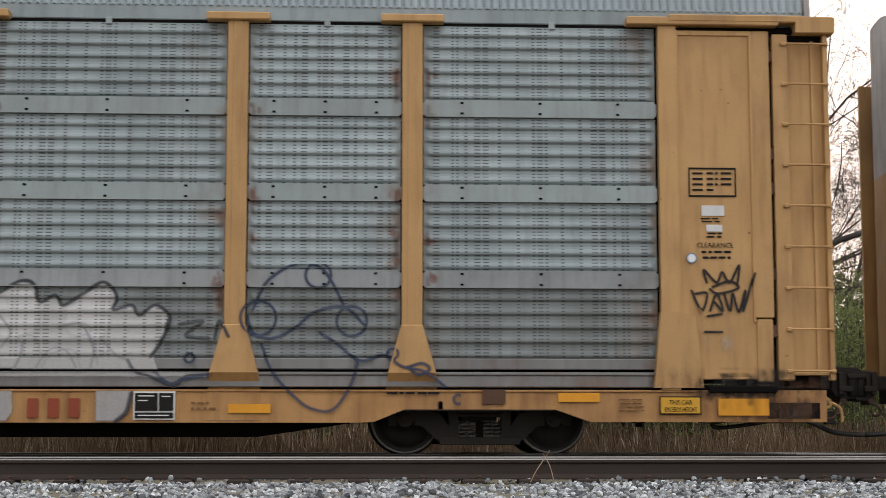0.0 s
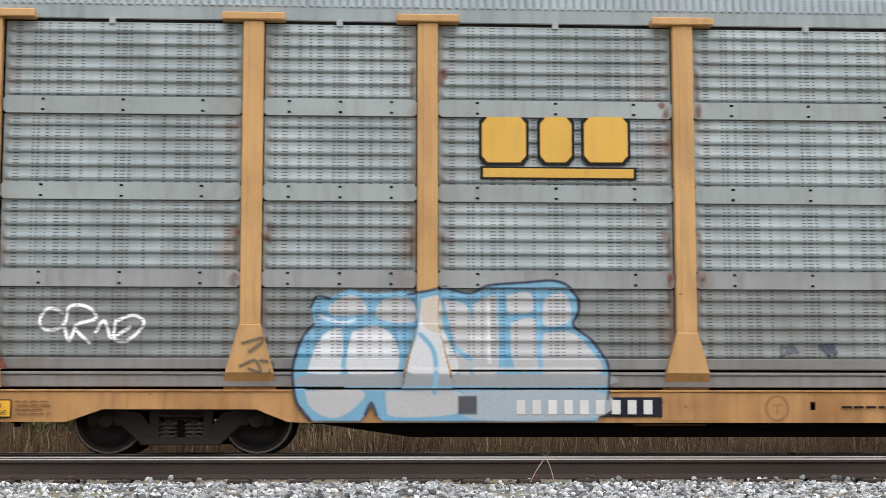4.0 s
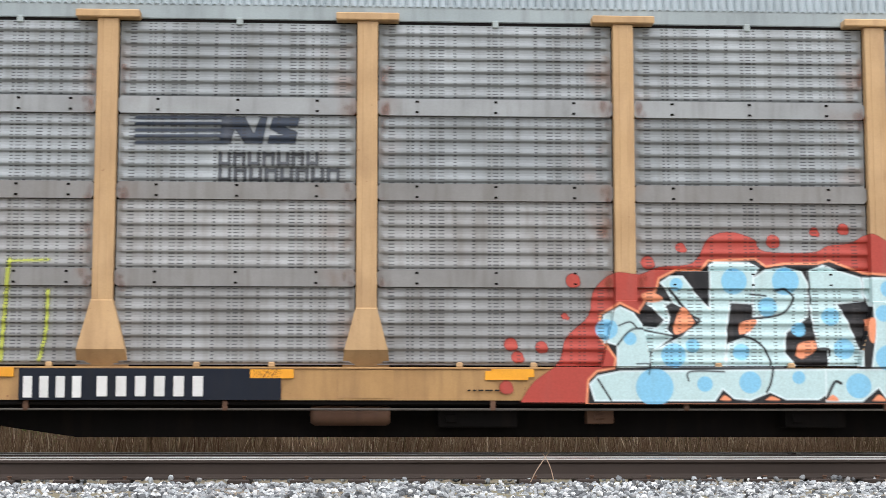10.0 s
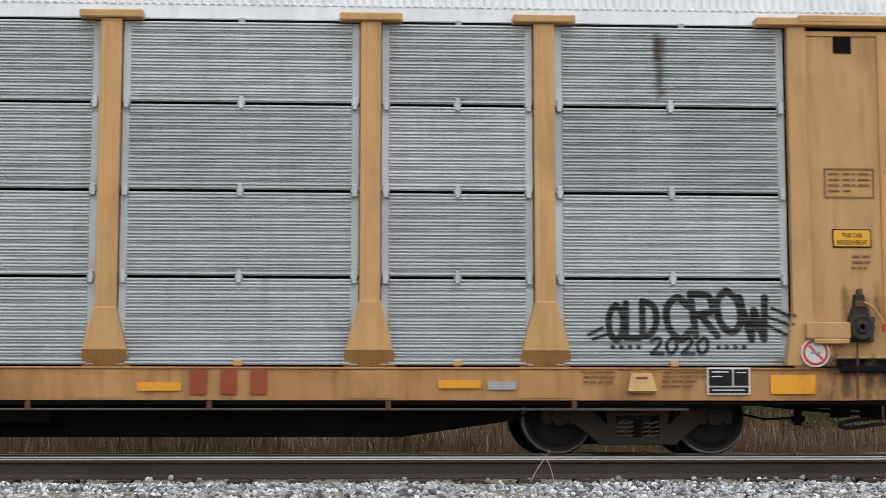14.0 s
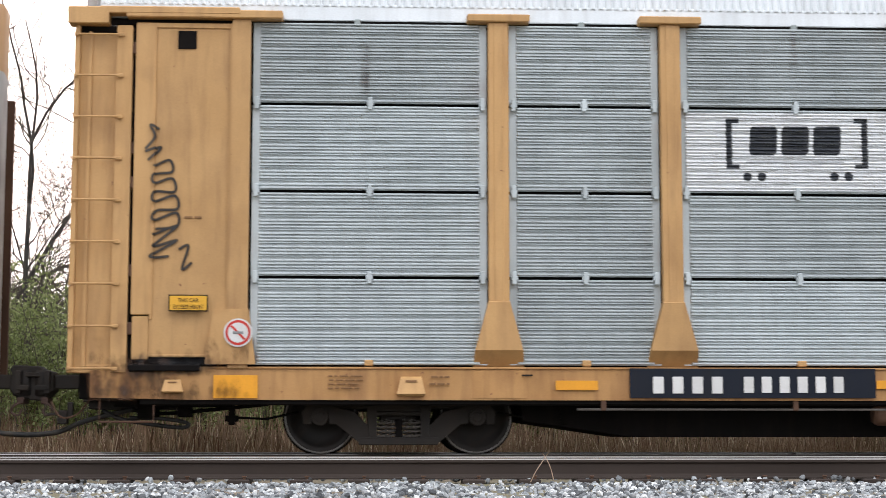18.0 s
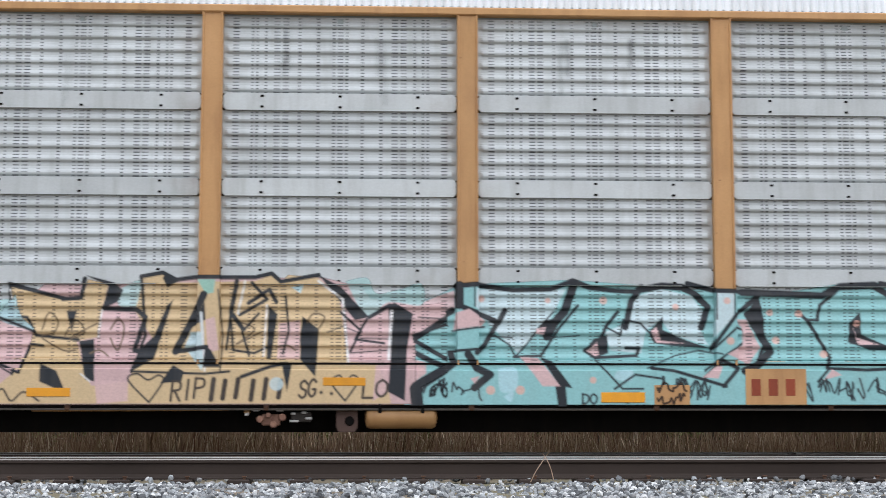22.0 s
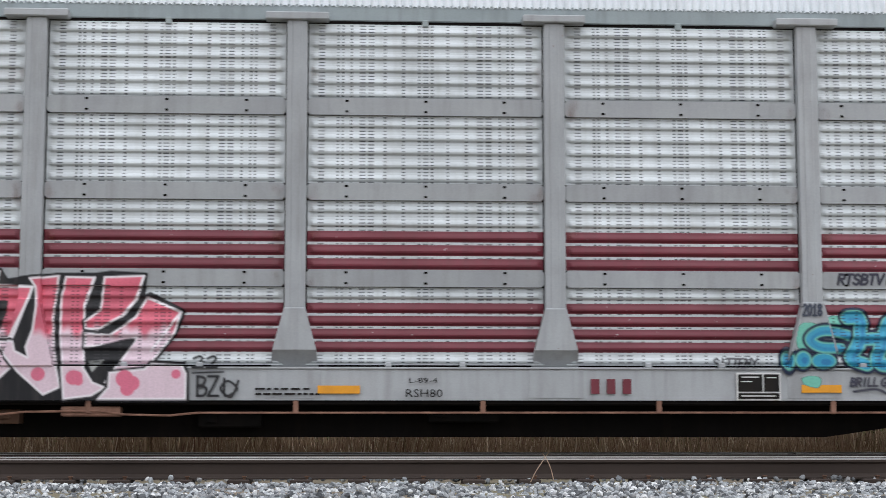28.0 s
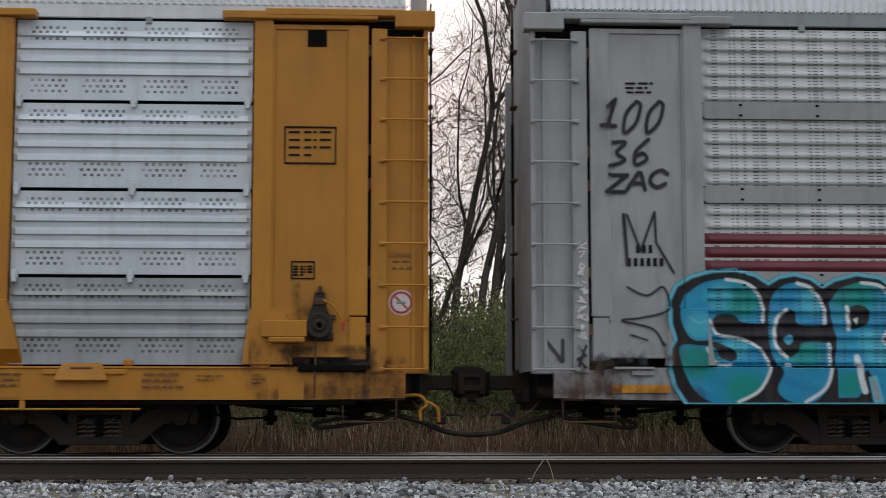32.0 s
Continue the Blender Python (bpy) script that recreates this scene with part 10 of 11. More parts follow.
    for pts, w in ((([(168, 45), (172, 350), (185, 508)], 12), ([(168, 42), (300, 42)], 6), ([(330, 42), (300, 75), (310, 120), (345, 160), (350, 210), (330, 250)], 12), ([(330, 42), (400, 38), (450, 65), (462, 110), (465, 180)], 12), ([(450, 70), (490, 45), (560, 38), (620, 60), (645, 110), (655, 190), (680, 225), (800, 290)], 13), ([(640, 60), (740, 45), (830, 50)], 8), ([(835, 55), (845, 95), (882, 145), (888, 190), (860, 235), (800, 290)], 13), ([(845, 90), (870, 50), (950, 30), (1020, 50), (1060, 110), (1060, 160), (1020, 205), (980, 240)], 14),) + (([(980, 300), (1000, 235), (1060, 185), (1110, 185), (1130, 220), (1100, 265), (1040, 320)], 13), ([(1065, 215), (1020, 245), (985, 300)], 12), ([(870, 235), (940, 268), (1000, 262)], 8), ([(1100, 268), (1160, 258), (1220, 300), (1250, 380), (1257, 450), (1240, 508)], 13), ([(675, 215), (710, 180), (770, 170), (815, 190), (828, 215)], 12), ([(430, 215), (450, 190), (500, 195), (520, 225), (495, 265), (465, 290)], 12), ([(465, 290), (520, 255), (580, 270), (630, 320), (655, 400), (650, 470), (630, 508)], 13),) + (([(265, 295), (330, 265), (400, 280), (460, 320), (488, 380), (490, 450), (470, 508)], 13), ([(300, 500), (320, 482)], 8), ([(680, 260), (682, 400), (688, 505)], 13), ([(800, 290), (830, 360), (835, 440), (805, 508)], 13), ([(815, 272), (870, 238), (920, 260), (970, 300), (1000, 370), (1008, 440), (985, 446)], 12), ([(560, 90), (560, 220)], 15), ([(385, 90), (390, 150), (375, 190)], 14), ([(340, 135), (435, 138)], 11), ([(395, 150), (415, 190)], 10), ([(350, 240), (375, 212), (425, 245), (380, 228), (350, 240)], 8),) + (([(1040, 475), (1050, 440), (1100, 430), (1160, 450), (1205, 505)], 11), ([(1070, 480), (1100, 455), (1150, 470), (1150, 500), (1100, 500), (1105, 480), (1140, 485)], 9),)):
        g.line(big(pts), w / 1.89, wh)
    g.line(big([(265, 300), (410, 405), (230, 508)]), 7, wh, False).shape(big([(935, 440), (1030, 440), (1030, 510), (930, 510)]), (0.012, 0.012, 0.013))
    for c, r, t in (((234, 562), 31, 1.05), ((171, 559), 34, 1.22)):
        g.line([(c[0] + r * math.cos(a), c[1] + r * t * math.sin(a)) for a in np.linspace(0, 6.4, 18)], 5, wh)
    for q in ([(122, 135), (122, 290)], [(122, 205), (80, 270)], [(122, 205), (165, 268)]):
        g.line(big(q), 5, wh)
    g.dot(763, 536, 52, wh, tall=0.92).dot(763, 536, 48, dark, tall=0.92)
    rng = np.random.RandomState(9)
    g.word("CHARLIE", 724, 506, 806, 526, [(4, wh)], 0.05, 0.12).word("DONT", 736, 530, 790, 548, [(4, wh)], 0.05, 0.18).word("SURF", 732, 553, 798, 573, [(4, wh)], 0.05, 0.18)
    scrawl(g, 786, 590, 905, 622, 6, 4.5, (0.6, 0.55, 0.5), 21)
    scrawl(g, 782, 630, 900, 660, 6, 4.5, (0.6, 0.55, 0.5), 22)
    g.line([(790, 690), (870, 670), (955, 688)], 5, (0.55, 0.5, 0.46)).line([(870, 660), (865, 705)], 5, (0.55, 0.5, 0.46)).line([(800, 575), (850, 570), (910, 600)], 3, (0.6, 0.45, 0.3))
    g.done("graffiti", "black bubble letters with white outlines")
    s24.bars("reflector_tape", [(0, 664, 42, 702)], M["rusty"])
    s24.bars("sill_bracket", [(108, 672, 156, 694)], M["rusty"], "rusty bracket")
    s20 = Sheet(car_d, "flush", 5.382, 10.384, 15.528)
    s205 = Sheet(car_d, "flush", 3.128, 8.13, 13.274)
    g = s205.begin(985, 480, 1430, 640, 1.6)
    ink, mag = (0.02, 0.022, 0.028), (0.3, 0.06, 0.17)

    def tag(pts):
        return scaled(pts, 640, 440, 1.40)

    for q in ([(784, 206), (778, 150), (806, 128), (824, 130), (816, 158), (790, 164)], [(770, 138), (804, 126)], [(822, 104), (824, 134), (836, 186), (852, 206), (870, 200)], [(886, 128), (858, 140), (850, 166), (868, 190), (900, 182)], [(852, 162), (892, 152)], [(892, 128), (874, 150), (884, 178), (906, 166), (898, 134)], [(934, 140), (908, 158), (916, 186), (940, 178), (936, 146)],
              [(952, 98), (972, 140), (988, 206)], [(944, 134), (990, 118)], [(1004, 128), (992, 166), (984, 204)], [(870, 216), (920, 202), (962, 200)], [(878, 226), (934, 214)], [(986, 206), (1046, 178), (1004, 214), (964, 230), (1036, 232), (1034, 196)], [(992, 98), (1016, 84), (1028, 100), (998, 136), (1030, 128)], [(1044, 112), (1034, 128), (1046, 142), (1056, 124), (1044, 112)], [(1064, 128), (1068, 160)], [(1086, 124), (1070, 134), (1080, 150), (1086, 126), (1080, 192)]):
        g.line(tag(q), 5.5, ink)
    for q in ([(534, 186), (516, 220), (528, 258), (548, 196), (580, 182), (608, 196), (560, 222), (610, 226), (600, 256), (520, 264)], [(616, 240), (636, 226), (624, 220), (614, 244), (636, 256)], [(644, 228), (642, 252), (664, 230), (662, 254)], [(692, 232), (674, 240), (676, 256), (698, 250)], [(720, 236), (704, 240), (722, 250), (704, 262)], [(748, 180), (736, 262), (756, 236), (762, 260), (786, 236)], [(528, 212), (600, 196), (668, 204), (716, 192)], [(622, 196), (634, 208)]):
        g.line(tag(q), 4, mag, alpha=0.85)
    g.done("graffiti", "black and magenta sprayed tags")
    g = s20.begin(1110, 620, 1220, 668, 1.6)
    for p in ([(1128, 640), (1135, 655), (1145, 640)], [(1150, 640), (1160, 655), (1170, 640), (1180, 655), (1190, 642), (1205, 655)]):
        g.line(p, 3.5, ink)
    g.done("graffiti", "small black tag low on the end wall")
    placard(s20, 1108, 461, 1186, 487)
    br = M["brown_ink"]
    lines(s20, 1092, 62, 1164, 86, 4, br)
    for i in range(6):
        for u0, u1 in ((1100, 1120), (1124, 1130)) if i % 2 else ((1100, 1122),):
            s20.bars("table_line", [(u0, 232 + i * 12, u1, 236.5 + i * 12)], br)
        s20.bars("table_line", [(1164 + 3 * (i % 2), 232 + i * 12, 1186, 236.5 + i * 12)], br)
    s20.bars("rule", [(1070, 368, 1178, 371)], M["ink"])
    s20.text("CLEARANCE", 1100, 352, 361, br, u1=1178)
    for i in range(2):
        for u0, u1 in ((1071, 1077), (1103, 1112), (1118, 1140), (1152, 1178)):
            s20.bars("table_line", [(u0, 382 + i * 13, u1, 387 + i * 13)], br)
    s20.bars("paper_label", [(1064, 628, 1104, 643)], M["white"], "white paper label")
    g = s20.begin(1236, 370, 1284, 408, 1.6)
    g.shape([(1244, 376), (1276, 378), (1276, 402), (1244, 400)], (0.5, 0.46, 0.4), alpha=0.4)
    scrawl(g, 1247, 380, 1274, 398, 2, 4, (0.62, 0.6, 0.56), 3, 0.8)
    g.done("faded_mark", "faded pale square mark")
    g = s20.begin(570, 540, 1320, 716, 2.0)
    # thin dark brown lines drawn along the foot edges
    edge_brown = (0.075, 0.03, 0.018)
    for pts in ([(1096, 550), (1110, 558), (1123, 655)], [(586, 652), (604, 556), (612, 548)], [(1120, 656), (1050, 656)], [(660, 657), (590, 656)]):
        g.line(pts, 3.2, edge_brown, False, 0.85)
    for q in ([(648, 694), (716, 692), (718, 712), (648, 714)], [(1140, 660), (1214, 660), (1214, 694), (1142, 693)]):
        g.shape(q, (0.36, 0.13, 0.03), alpha=0.75)
    rng = np.random.RandomState(77)
    for _ in range(90):
        u, v = rng.uniform(650, 1305), rng.uniform(658, 715)
        g.line([(u, v), (u + rng.uniform(10, 60), v + rng.uniform(-2, 2))], rng.uniform(2, 8), (0.24, 0.1, 0.03), False, rng.uniform(0.06, 0.28), 2.5)
    for _ in range(60):
        u = rng.uniform(1195, 1310)
        v = rng.uniform(560, 650)
        g.line([(u, v), (u + rng.uniform(-2, 2), v + rng.uniform(10, 60))], rng.uniform(2, 7), (0.2, 0.08, 0.03), False, rng.uniform(0.05, 0.25), 2.5)
    g.a *= ragged(rng, g.a.shape)
    g.done("rust_stain", "orange rust wash along the sill, dark brown lines on the foot edges")
    for sh, u in ((s20, 788), (s24, 408)):
        x, z = float(sh.x(u)), float(sh.z(u, 727))
        bx = put("jacking_box", box_mesh("jacking_box", [(x - 0.11, x + 0.11, -SIDE_Y - 0.05, -SIDE_Y + 0.05, z - 0.08, z - 0.045), (x - 0.11, x + 0.11, -SIDE_Y - 0.05, -SIDE_Y + 0.05, z + 0.045, z + 0.085), (x - 0.11, x - 0.06, -SIDE_Y - 0.05, -SIDE_Y + 0.05, z - 0.045, z + 0.045), (x + 0.06, x + 0.11, -SIDE_Y - 0.05, -SIDE_Y + 0.05, z - 0.045, z + 0.045)], M["valve"]), car_d, label="square pale-edged bracket under the sill")
        put("box_core", box_mesh("box_core", [(x - 0.07, x + 0.07, -SIDE_Y + 0.01, -SIDE_Y + 0.04, z - 0.05, z + 0.05)], M["black"]), bx)
    for s_end in (-1, 1):
        rod = [(s_end * 11.75, -1.28, 0.27), (s_end * 12.3, -1.28, 0.3), (s_end * 12.62, -1.28, 0.36)]
        put("brake_rod", mesh("brake_rod", *tube(rod, 0.014, 6), M["black"]), car_d)
        put("rod_hanger", mesh("rod_hanger", *prism([(s_end * 12.58, 0.62), (s_end * 12.58, 0.4), (s_end * 12.64, 0.3), (s_end * 12.72, 0.3), (s_end * 12.72, 0.62)], -1.33, -1.23), M["black"]), car_d)
        inner = [(s_end * 9.15, -1.28, 0.27), (s_end * 8.85, -1.28, 0.25), (s_end * 8.5, -1.28, 0.28), (s_end * 8.45, -1.28, 0.42), (s_end * 8.05, -1.28, 0.5)]
        put("brake_lever", mesh("brake_lever", *tube(inner, 0.022, 6), M["black"]), car_d)
        put("brake_rod", mesh("brake_rod", *tube([(s_end * 9.1, -1.3, 0.4), (s_end * 8.0, -1.3, 0.42)], 0.012, 6), M["truck"]), car_d)
    lines(s20, 735, 662, 850, 692, 3, br)
    lines(s20, 878, 660, 960, 694, 3, br)
    lines(s20, 994, 662, 1042, 690, 3, br)
    s20.text("28 INCH WHLS", 748, 704, 711, M["ink"], u1=836)
    s25 = Sheet(car_d, "flush", -17.666, -12.664, -7.520)
    placard(s25, 735, 566, 811, 594)
    g = s25.begin(725, 346, 840, 505, 1.6)
    for u0, v0, n in ((733, 354, 2), (733, 376, 5)):
        for i in range(n):
            g.shape([(u0 + i * 14, v0), (u0 + i * 14 + 9, v0), (u0 + i * 14 + 9, v0 + 15), (u0 + i * 14, v0 + 15)], (0.6, 0.55, 0.46), alpha=0.55)
    scrawl(g, 770, 472, 826, 496, 4, 3.5, (0.66, 0.6, 0.52), 8, 0.7)
    g.done("painted_mark", "faded pale marks on the end wall")
    g = s25.begin(650, 560, 980, 716, 2.0)
    for q in ([(690, 672), (748, 670), (750, 704), (690, 706)], [(812, 676), (868, 676), (868, 704), (812, 704)]):
        g.shape(q, (0.34, 0.12, 0.03), alpha=0.7)
    rng = np.random.RandomState(78)
    for _ in range(80):
        u, v = rng.uniform(655, 960), rng.uniform(640, 715)
        g.line([(u, v), (u + rng.uniform(6, 40), v + rng.uniform(-2, 2))], rng.uniform(2, 9), (0.22, 0.085, 0.026), False, rng.uniform(0.06, 0.32), 2.5)
    g.a *= ragged(rng, g.a.shape)
    g.done("rust_stain", "orange rust wash on the sill end")
    smear(s20, 1196, 420, 1306, 650, 10, (0.12, 0.045, 0.018), 0.16, False, "rust_stain", "brown rust run")
    smear(s20, 1270, 30, 1306, 400, 6, (0.12, 0.045, 0.018), 0.16, False, "rust_stain", "brown rust run", 14)
    smear(s20, 600, 690, 640, 715, 4, (0.1, 0.03, 0.02), 0.5)
    # runs along the closed-bay ribs: rust, with the edge shading painted in
    smear(s21, 1000, 30, 1030, 480, 6, (0.12, 0.045, 0.018), 0.16, False, "rust_stain", "brown rust run", 12)
    smear(s21, 1155, 40, 1180, 480, 5, (0.12, 0.045, 0.018), 0.16, False, "rust_stain", "brown rust run", 9)
    smear(s21, 1270, 40, 1335, 540, 7, (0.12, 0.045, 0.018), 0.16, False, "rust_stain", "brown rust run", 12)
    smear(s24, 565, 40, 590, 460, 5, (0.12, 0.045, 0.018), 0.16, False, "rust_stain", "brown rust run", 12)
    smear(s24, 720, 40, 740, 480, 4, (0.12, 0.045, 0.018), 0.16, False, "rust_stain", "brown rust run", 9)
    smear(s24, 855, 40, 900, 540, 6, (0.12, 0.045, 0.018), 0.16, False, "rust_stain", "brown rust run", 12)
    smear(s25, 605, 30, 625, 640, 9, (0.12, 0.045, 0.018), 0.16, False, "rust_stain", "brown rust run", 14)
    smear(s25, 710, 40, 726, 640, 5, (0.07, 0.03, 0.015), 0.5, False, "rust_stain", "brown rust run", 6)
    smear(s25, 630, 660, 860, 712, 12, (0.12, 0.045, 0.018), 0.16, False, "rust_stain", "brown rust run", 14)
    for u in (265, 385, 745, 1010):
        smear(s21, u, 40, u + 14, 170, 3, (0.12, 0.12, 0.12), 0.4, False, "grime_stain", "dark drip stain", 9)
    for u in (805, 1355, 1190):
        smear(s23, u, 40, u + 16, 200, 3, (0.14, 0.14, 0.14), 0.4, False, "grime_stain", "dark drip stain", 10)


# ---------- fifth car: gray with maroon stripes ----------
def letter_car_e():
    s31 = Sheet(car_e, "std", -15.611, -10.609, -5.465)
    g = s31.begin(455, 465, 1480, 714)
    halo, white = (0.13, 0.48, 0.62), (0.68, 0.74, 0.76)

    teal = [(600, 530, 34), (515, 640, 34), (715, 622, 32), (805, 518, 40), (788, 680, 26), (1008, 662, 34), (930, 525, 22), (1062, 532, 30), (1090, 590, 26), (1392, 522, 46), (1312, 592, 30), (605, 690, 40), (1180, 500, 26)]
    pale = [(520, 575, 26), (560, 520, 26), (730, 530, 26), (850, 630, 26), (940, 600, 30), (1010, 600, 22), (1180, 610, 30), (1120, 520, 26), (1260, 520, 34), (590, 612, 24), (1185, 670, 30), (830, 600, 20)]

    def patches(u, v, spots):
        return np.clip(sum(np.exp(-((u - a) ** 2 + (v - b) ** 2 * 1.3) / (r * r)) for a, b, r in spots) * 1.9 - 0.25, 0, 1)[..., None]

    def sea(u, v):
        haze = (0.5 + 0.5 * np.sin(u * 0.052 + 1.7 * np.sin(v * 0.06)) * np.sin(v * 0.085 + 0.4))[..., None]
        c = np.array((0.022, 0.235, 0.46)) * (1 - 0.6 * haze) + np.array((0.035, 0.36, 0.52)) * 0.6 * haze
        k = patches(u, v, teal)
        c = c * (1 - k) + np.array((0.013, 0.27, 0.25)) * k
        k = patches(u, v, pale) * 0.85
        return c * (1 - k) + np.array((0.08, 0.45, 0.57)) * k

    mass = [(500, 713), (480, 682), (472, 650), (472, 616), (482, 600), (473, 570), (473, 530), (485, 505), (510, 490), (550, 479), (590, 477), (625, 486), (650, 502), (670, 490), (697, 485), (725, 492), (748, 508), (770, 495), (810, 485), (850, 491), (875, 510), (886, 540), (890, 556), (905, 530), (915, 497),
            (986, 493), (1003, 535), (1030, 606), (1034, 488), (1098, 488), (1132, 518), (1155, 545), (1153, 480), (1205, 480), (1300, 488), (1440, 492), (1440, 592), (1366, 594), (1366, 660), (1342, 664), (1342, 713)]
    letters = [([(497, 520), (530, 498), (570, 490), (605, 495), (628, 510), (641, 540), (641, 568), (602, 567), (592, 556), (572, 552), (553, 558), (549, 572), (557, 588), (600, 596), (632, 612), (648, 638), (646, 660), (628, 690), (596, 711), (545, 712), (512, 690), (490, 645), (487, 611), (530, 611), (552, 613), (562, 630), (580, 638), (592, 632), (590, 620), (572, 610), (548, 601), (510, 600), (492, 575), (488, 548)], True),
               ([(655, 525), (670, 506), (695, 497), (720, 503), (742, 522), (752, 545), (752, 571), (704, 571), (699, 551), (683, 544), (666, 558), (660, 590), (666, 618), (682, 632), (702, 622), (712, 604), (757, 605), (762, 622), (760, 652), (750, 685), (725, 710), (690, 712), (666, 701), (661, 684), (672, 658), (662, 640), (652, 612), (650, 560)], True),
               ([(760, 532), (780, 506), (815, 495), (850, 500), (870, 520), (877, 550), (871, 580), (856, 599), (880, 626), (901, 651), (880, 680), (861, 711), (849, 710), (822, 652), (813, 660), (813, 690), (803, 703), (768, 704), (768, 640), (773, 600), (764, 565)], False),
               ([(930, 505), (975, 503), (1048, 682), (992, 690), (975, 635), (936, 635), (922, 690), (893, 690), (902, 640), (912, 600)], False),
               ([(1038, 498), (1098, 500), (1160, 582), (1160, 490), (1224, 495), (1224, 690), (1170, 690), (1106, 602), (1104, 680), (1060, 685), (1042, 640)], False),
               ([(1232, 500), (1425, 505), (1425, 553), (1353, 555), (1356, 662), (1330, 664), (1312, 662), (1312, 692), (1303, 692), (1300, 555), (1232, 555)], False)]
    g.shape(mass, halo, grow=7).shape(mass, BLACK)
    for q, curved in letters:
        g.shape(q, sea, curved)
    g.shape([(795, 541), (812, 536), (828, 542), (833, 556), (826, 571), (803, 580), (796, 570)], BLACK, True).shape([(948, 546), (962, 546), (976, 590), (936, 593)], BLACK)
    g.shape([(802, 562), (812, 558), (808, 572)], white, alpha=0.8).shape([(675, 596), (688, 590), (694, 600), (684, 608)], (0.1, 0.46, 0.66), True)
    for q in ([(945, 672), (930, 712), (974, 712)], [(1112, 670), (1112, 712), (1142, 712)], [(824, 668), (836, 665), (848, 711), (832, 711)]):
        g.shape(q, halo, grow=1.5).shape(q, (0.3, 0.33, 0.34), grow=-2.5)
    g.shape([(1234, 588), (1291, 588), (1293, 712), (1234, 712)], halo).shape([(1241, 596), (1284, 596), (1286, 708), (1241, 708)], (0.36, 0.37, 0.37))
    g.line([(1248, 596), (1262, 626), (1284, 650)], 4, BLACK).line([(1242, 634), (1258, 630), (1284, 650)], 4, BLACK).shape([(1241, 600), (1248, 600), (1250, 616), (1241, 616)], (0.2, 0.06, 0.07))
    g.shape([(1241, 681), (1285, 681), (1285, 697), (1241, 697)], (0.62, 0.27, 0.015))
    for pts, w in (([(574, 491), (605, 496), (628, 511), (640, 540), (639, 566)], 6), ([(544, 564), (551, 580), (562, 591), (602, 598), (632, 614), (648, 640), (645, 662), (626, 692), (590, 711)], 5.5), ([(535, 616), (548, 636), (566, 645), (580, 644)], 6), ([(702, 498), (724, 505), (742, 524), (751, 548), (750, 570)], 6.5),
                   ([(682, 545), (666, 560), (660, 586), (664, 612), (682, 630)], 6.5), ([(758, 606), (758, 650), (746, 686), (710, 711)], 6), ([(818, 497), (850, 502), (868, 520), (875, 550), (870, 578), (855, 598), (878, 624), (899, 650), (878, 682), (857, 710)], 6), ([(792, 540), (794, 580)], 7), ([(808, 630), (809, 662), (816, 692)], 11),
                   ([(977, 508), (1000, 565), (1047, 682)], 7), ([(943, 546), (932, 596)], 6), ([(943, 640), (926, 690)], 7), ([(1100, 502), (1126, 536), (1158, 580)], 7), ([(1216, 497), (1220, 684)], 9), ([(1104, 604), (1103, 680)], 8), ([(1420, 505), (1422, 552)], 9), ([(1351, 560), (1357, 652)], 8)):
        g.line(pts, w, white, True, 0.95)
    for pts in ([(968, 600), (990, 594), (1012, 606), (1004, 624), (976, 618), (968, 600)], [(1184, 615), (1196, 630), (1186, 645), (1200, 655)], [(1262, 535), (1280, 548), (1304, 540)], [(846, 636), (858, 650), (872, 640)], [(505, 560), (520, 570), (534, 566)], [(712, 530), (726, 524), (738, 530)]):
        g.line(pts, 3, (0.16, 0.52, 0.68))
    g.done("graffiti", "large blue and green block letters with black and sky-blue rims")
    g = s31.begin(300, 155, 480, 650, 1.6)
    ink = (0.02, 0.021, 0.025)
    g.word("1", 355, 168, 385, 216, [(7, ink)], 0.2).word("00", 392, 172, 465, 228, [(6.5, ink)], 0.3, 0.3).word("36", 365, 240, 440, 285, [(6.5, ink)], 0.15, 0.25, 4).word("ZAC", 362, 300, 470, 330, [(7, ink)], 0.2, 0.15, 5)
    g.line([(390, 375), (396, 465)], 6, ink, False).line([(396, 375), (420, 440), (446, 370), (448, 425), (480, 480)], 4, ink, False)
    g.line([(395, 505), (430, 520), (460, 505), (468, 545), (420, 560), (385, 565), (440, 580), (460, 610)], 3.5, ink).line([(400, 590), (430, 600)], 3, ink)
    rng = np.random.RandomState(12)
    for i in range(11):
        v = 425 + i * 16
        for _ in range(2):
            p = [(rng.uniform(304, 322), v + rng.uniform(0, 14)) for _ in range(4)]
            g.line(p, 3, (0.62, 0.62, 0.62))
    g.line([(306, 612), (318, 628), (304, 634), (320, 652)], 4, ink, False).line([(306, 646), (319, 610)], 4, ink, False)
    g.done("graffiti", "black numbers and tags and a white tag")
    g = s31.begin(235, 585, 300, 650, 1.6)
    g.word("N", 246, 600, 282, 638, [(6, (0.06, 0.06, 0.065))])
    g.done("graffiti", "dark tag on the ladder panel")
    lines(s31, 396, 138, 450, 162, 3, M["ink"])
    blocks(s31, "painted_number", 412, 429, 446, 443, 3, M["ink"])
    blocks(s31, "painted_number", 396, 453, 466, 467, 6, M["ink"])
    tape(s31, [(360, 681, 468, 695), (1240, 680, 1288, 698)])
    s30 = Sheet(car_e, "std", -11.020, -6.018, -0.874)
    g = s30.begin(655, 465, 1000, 664, 1.8)
    gr = (0.06, 0.055, 0.055)
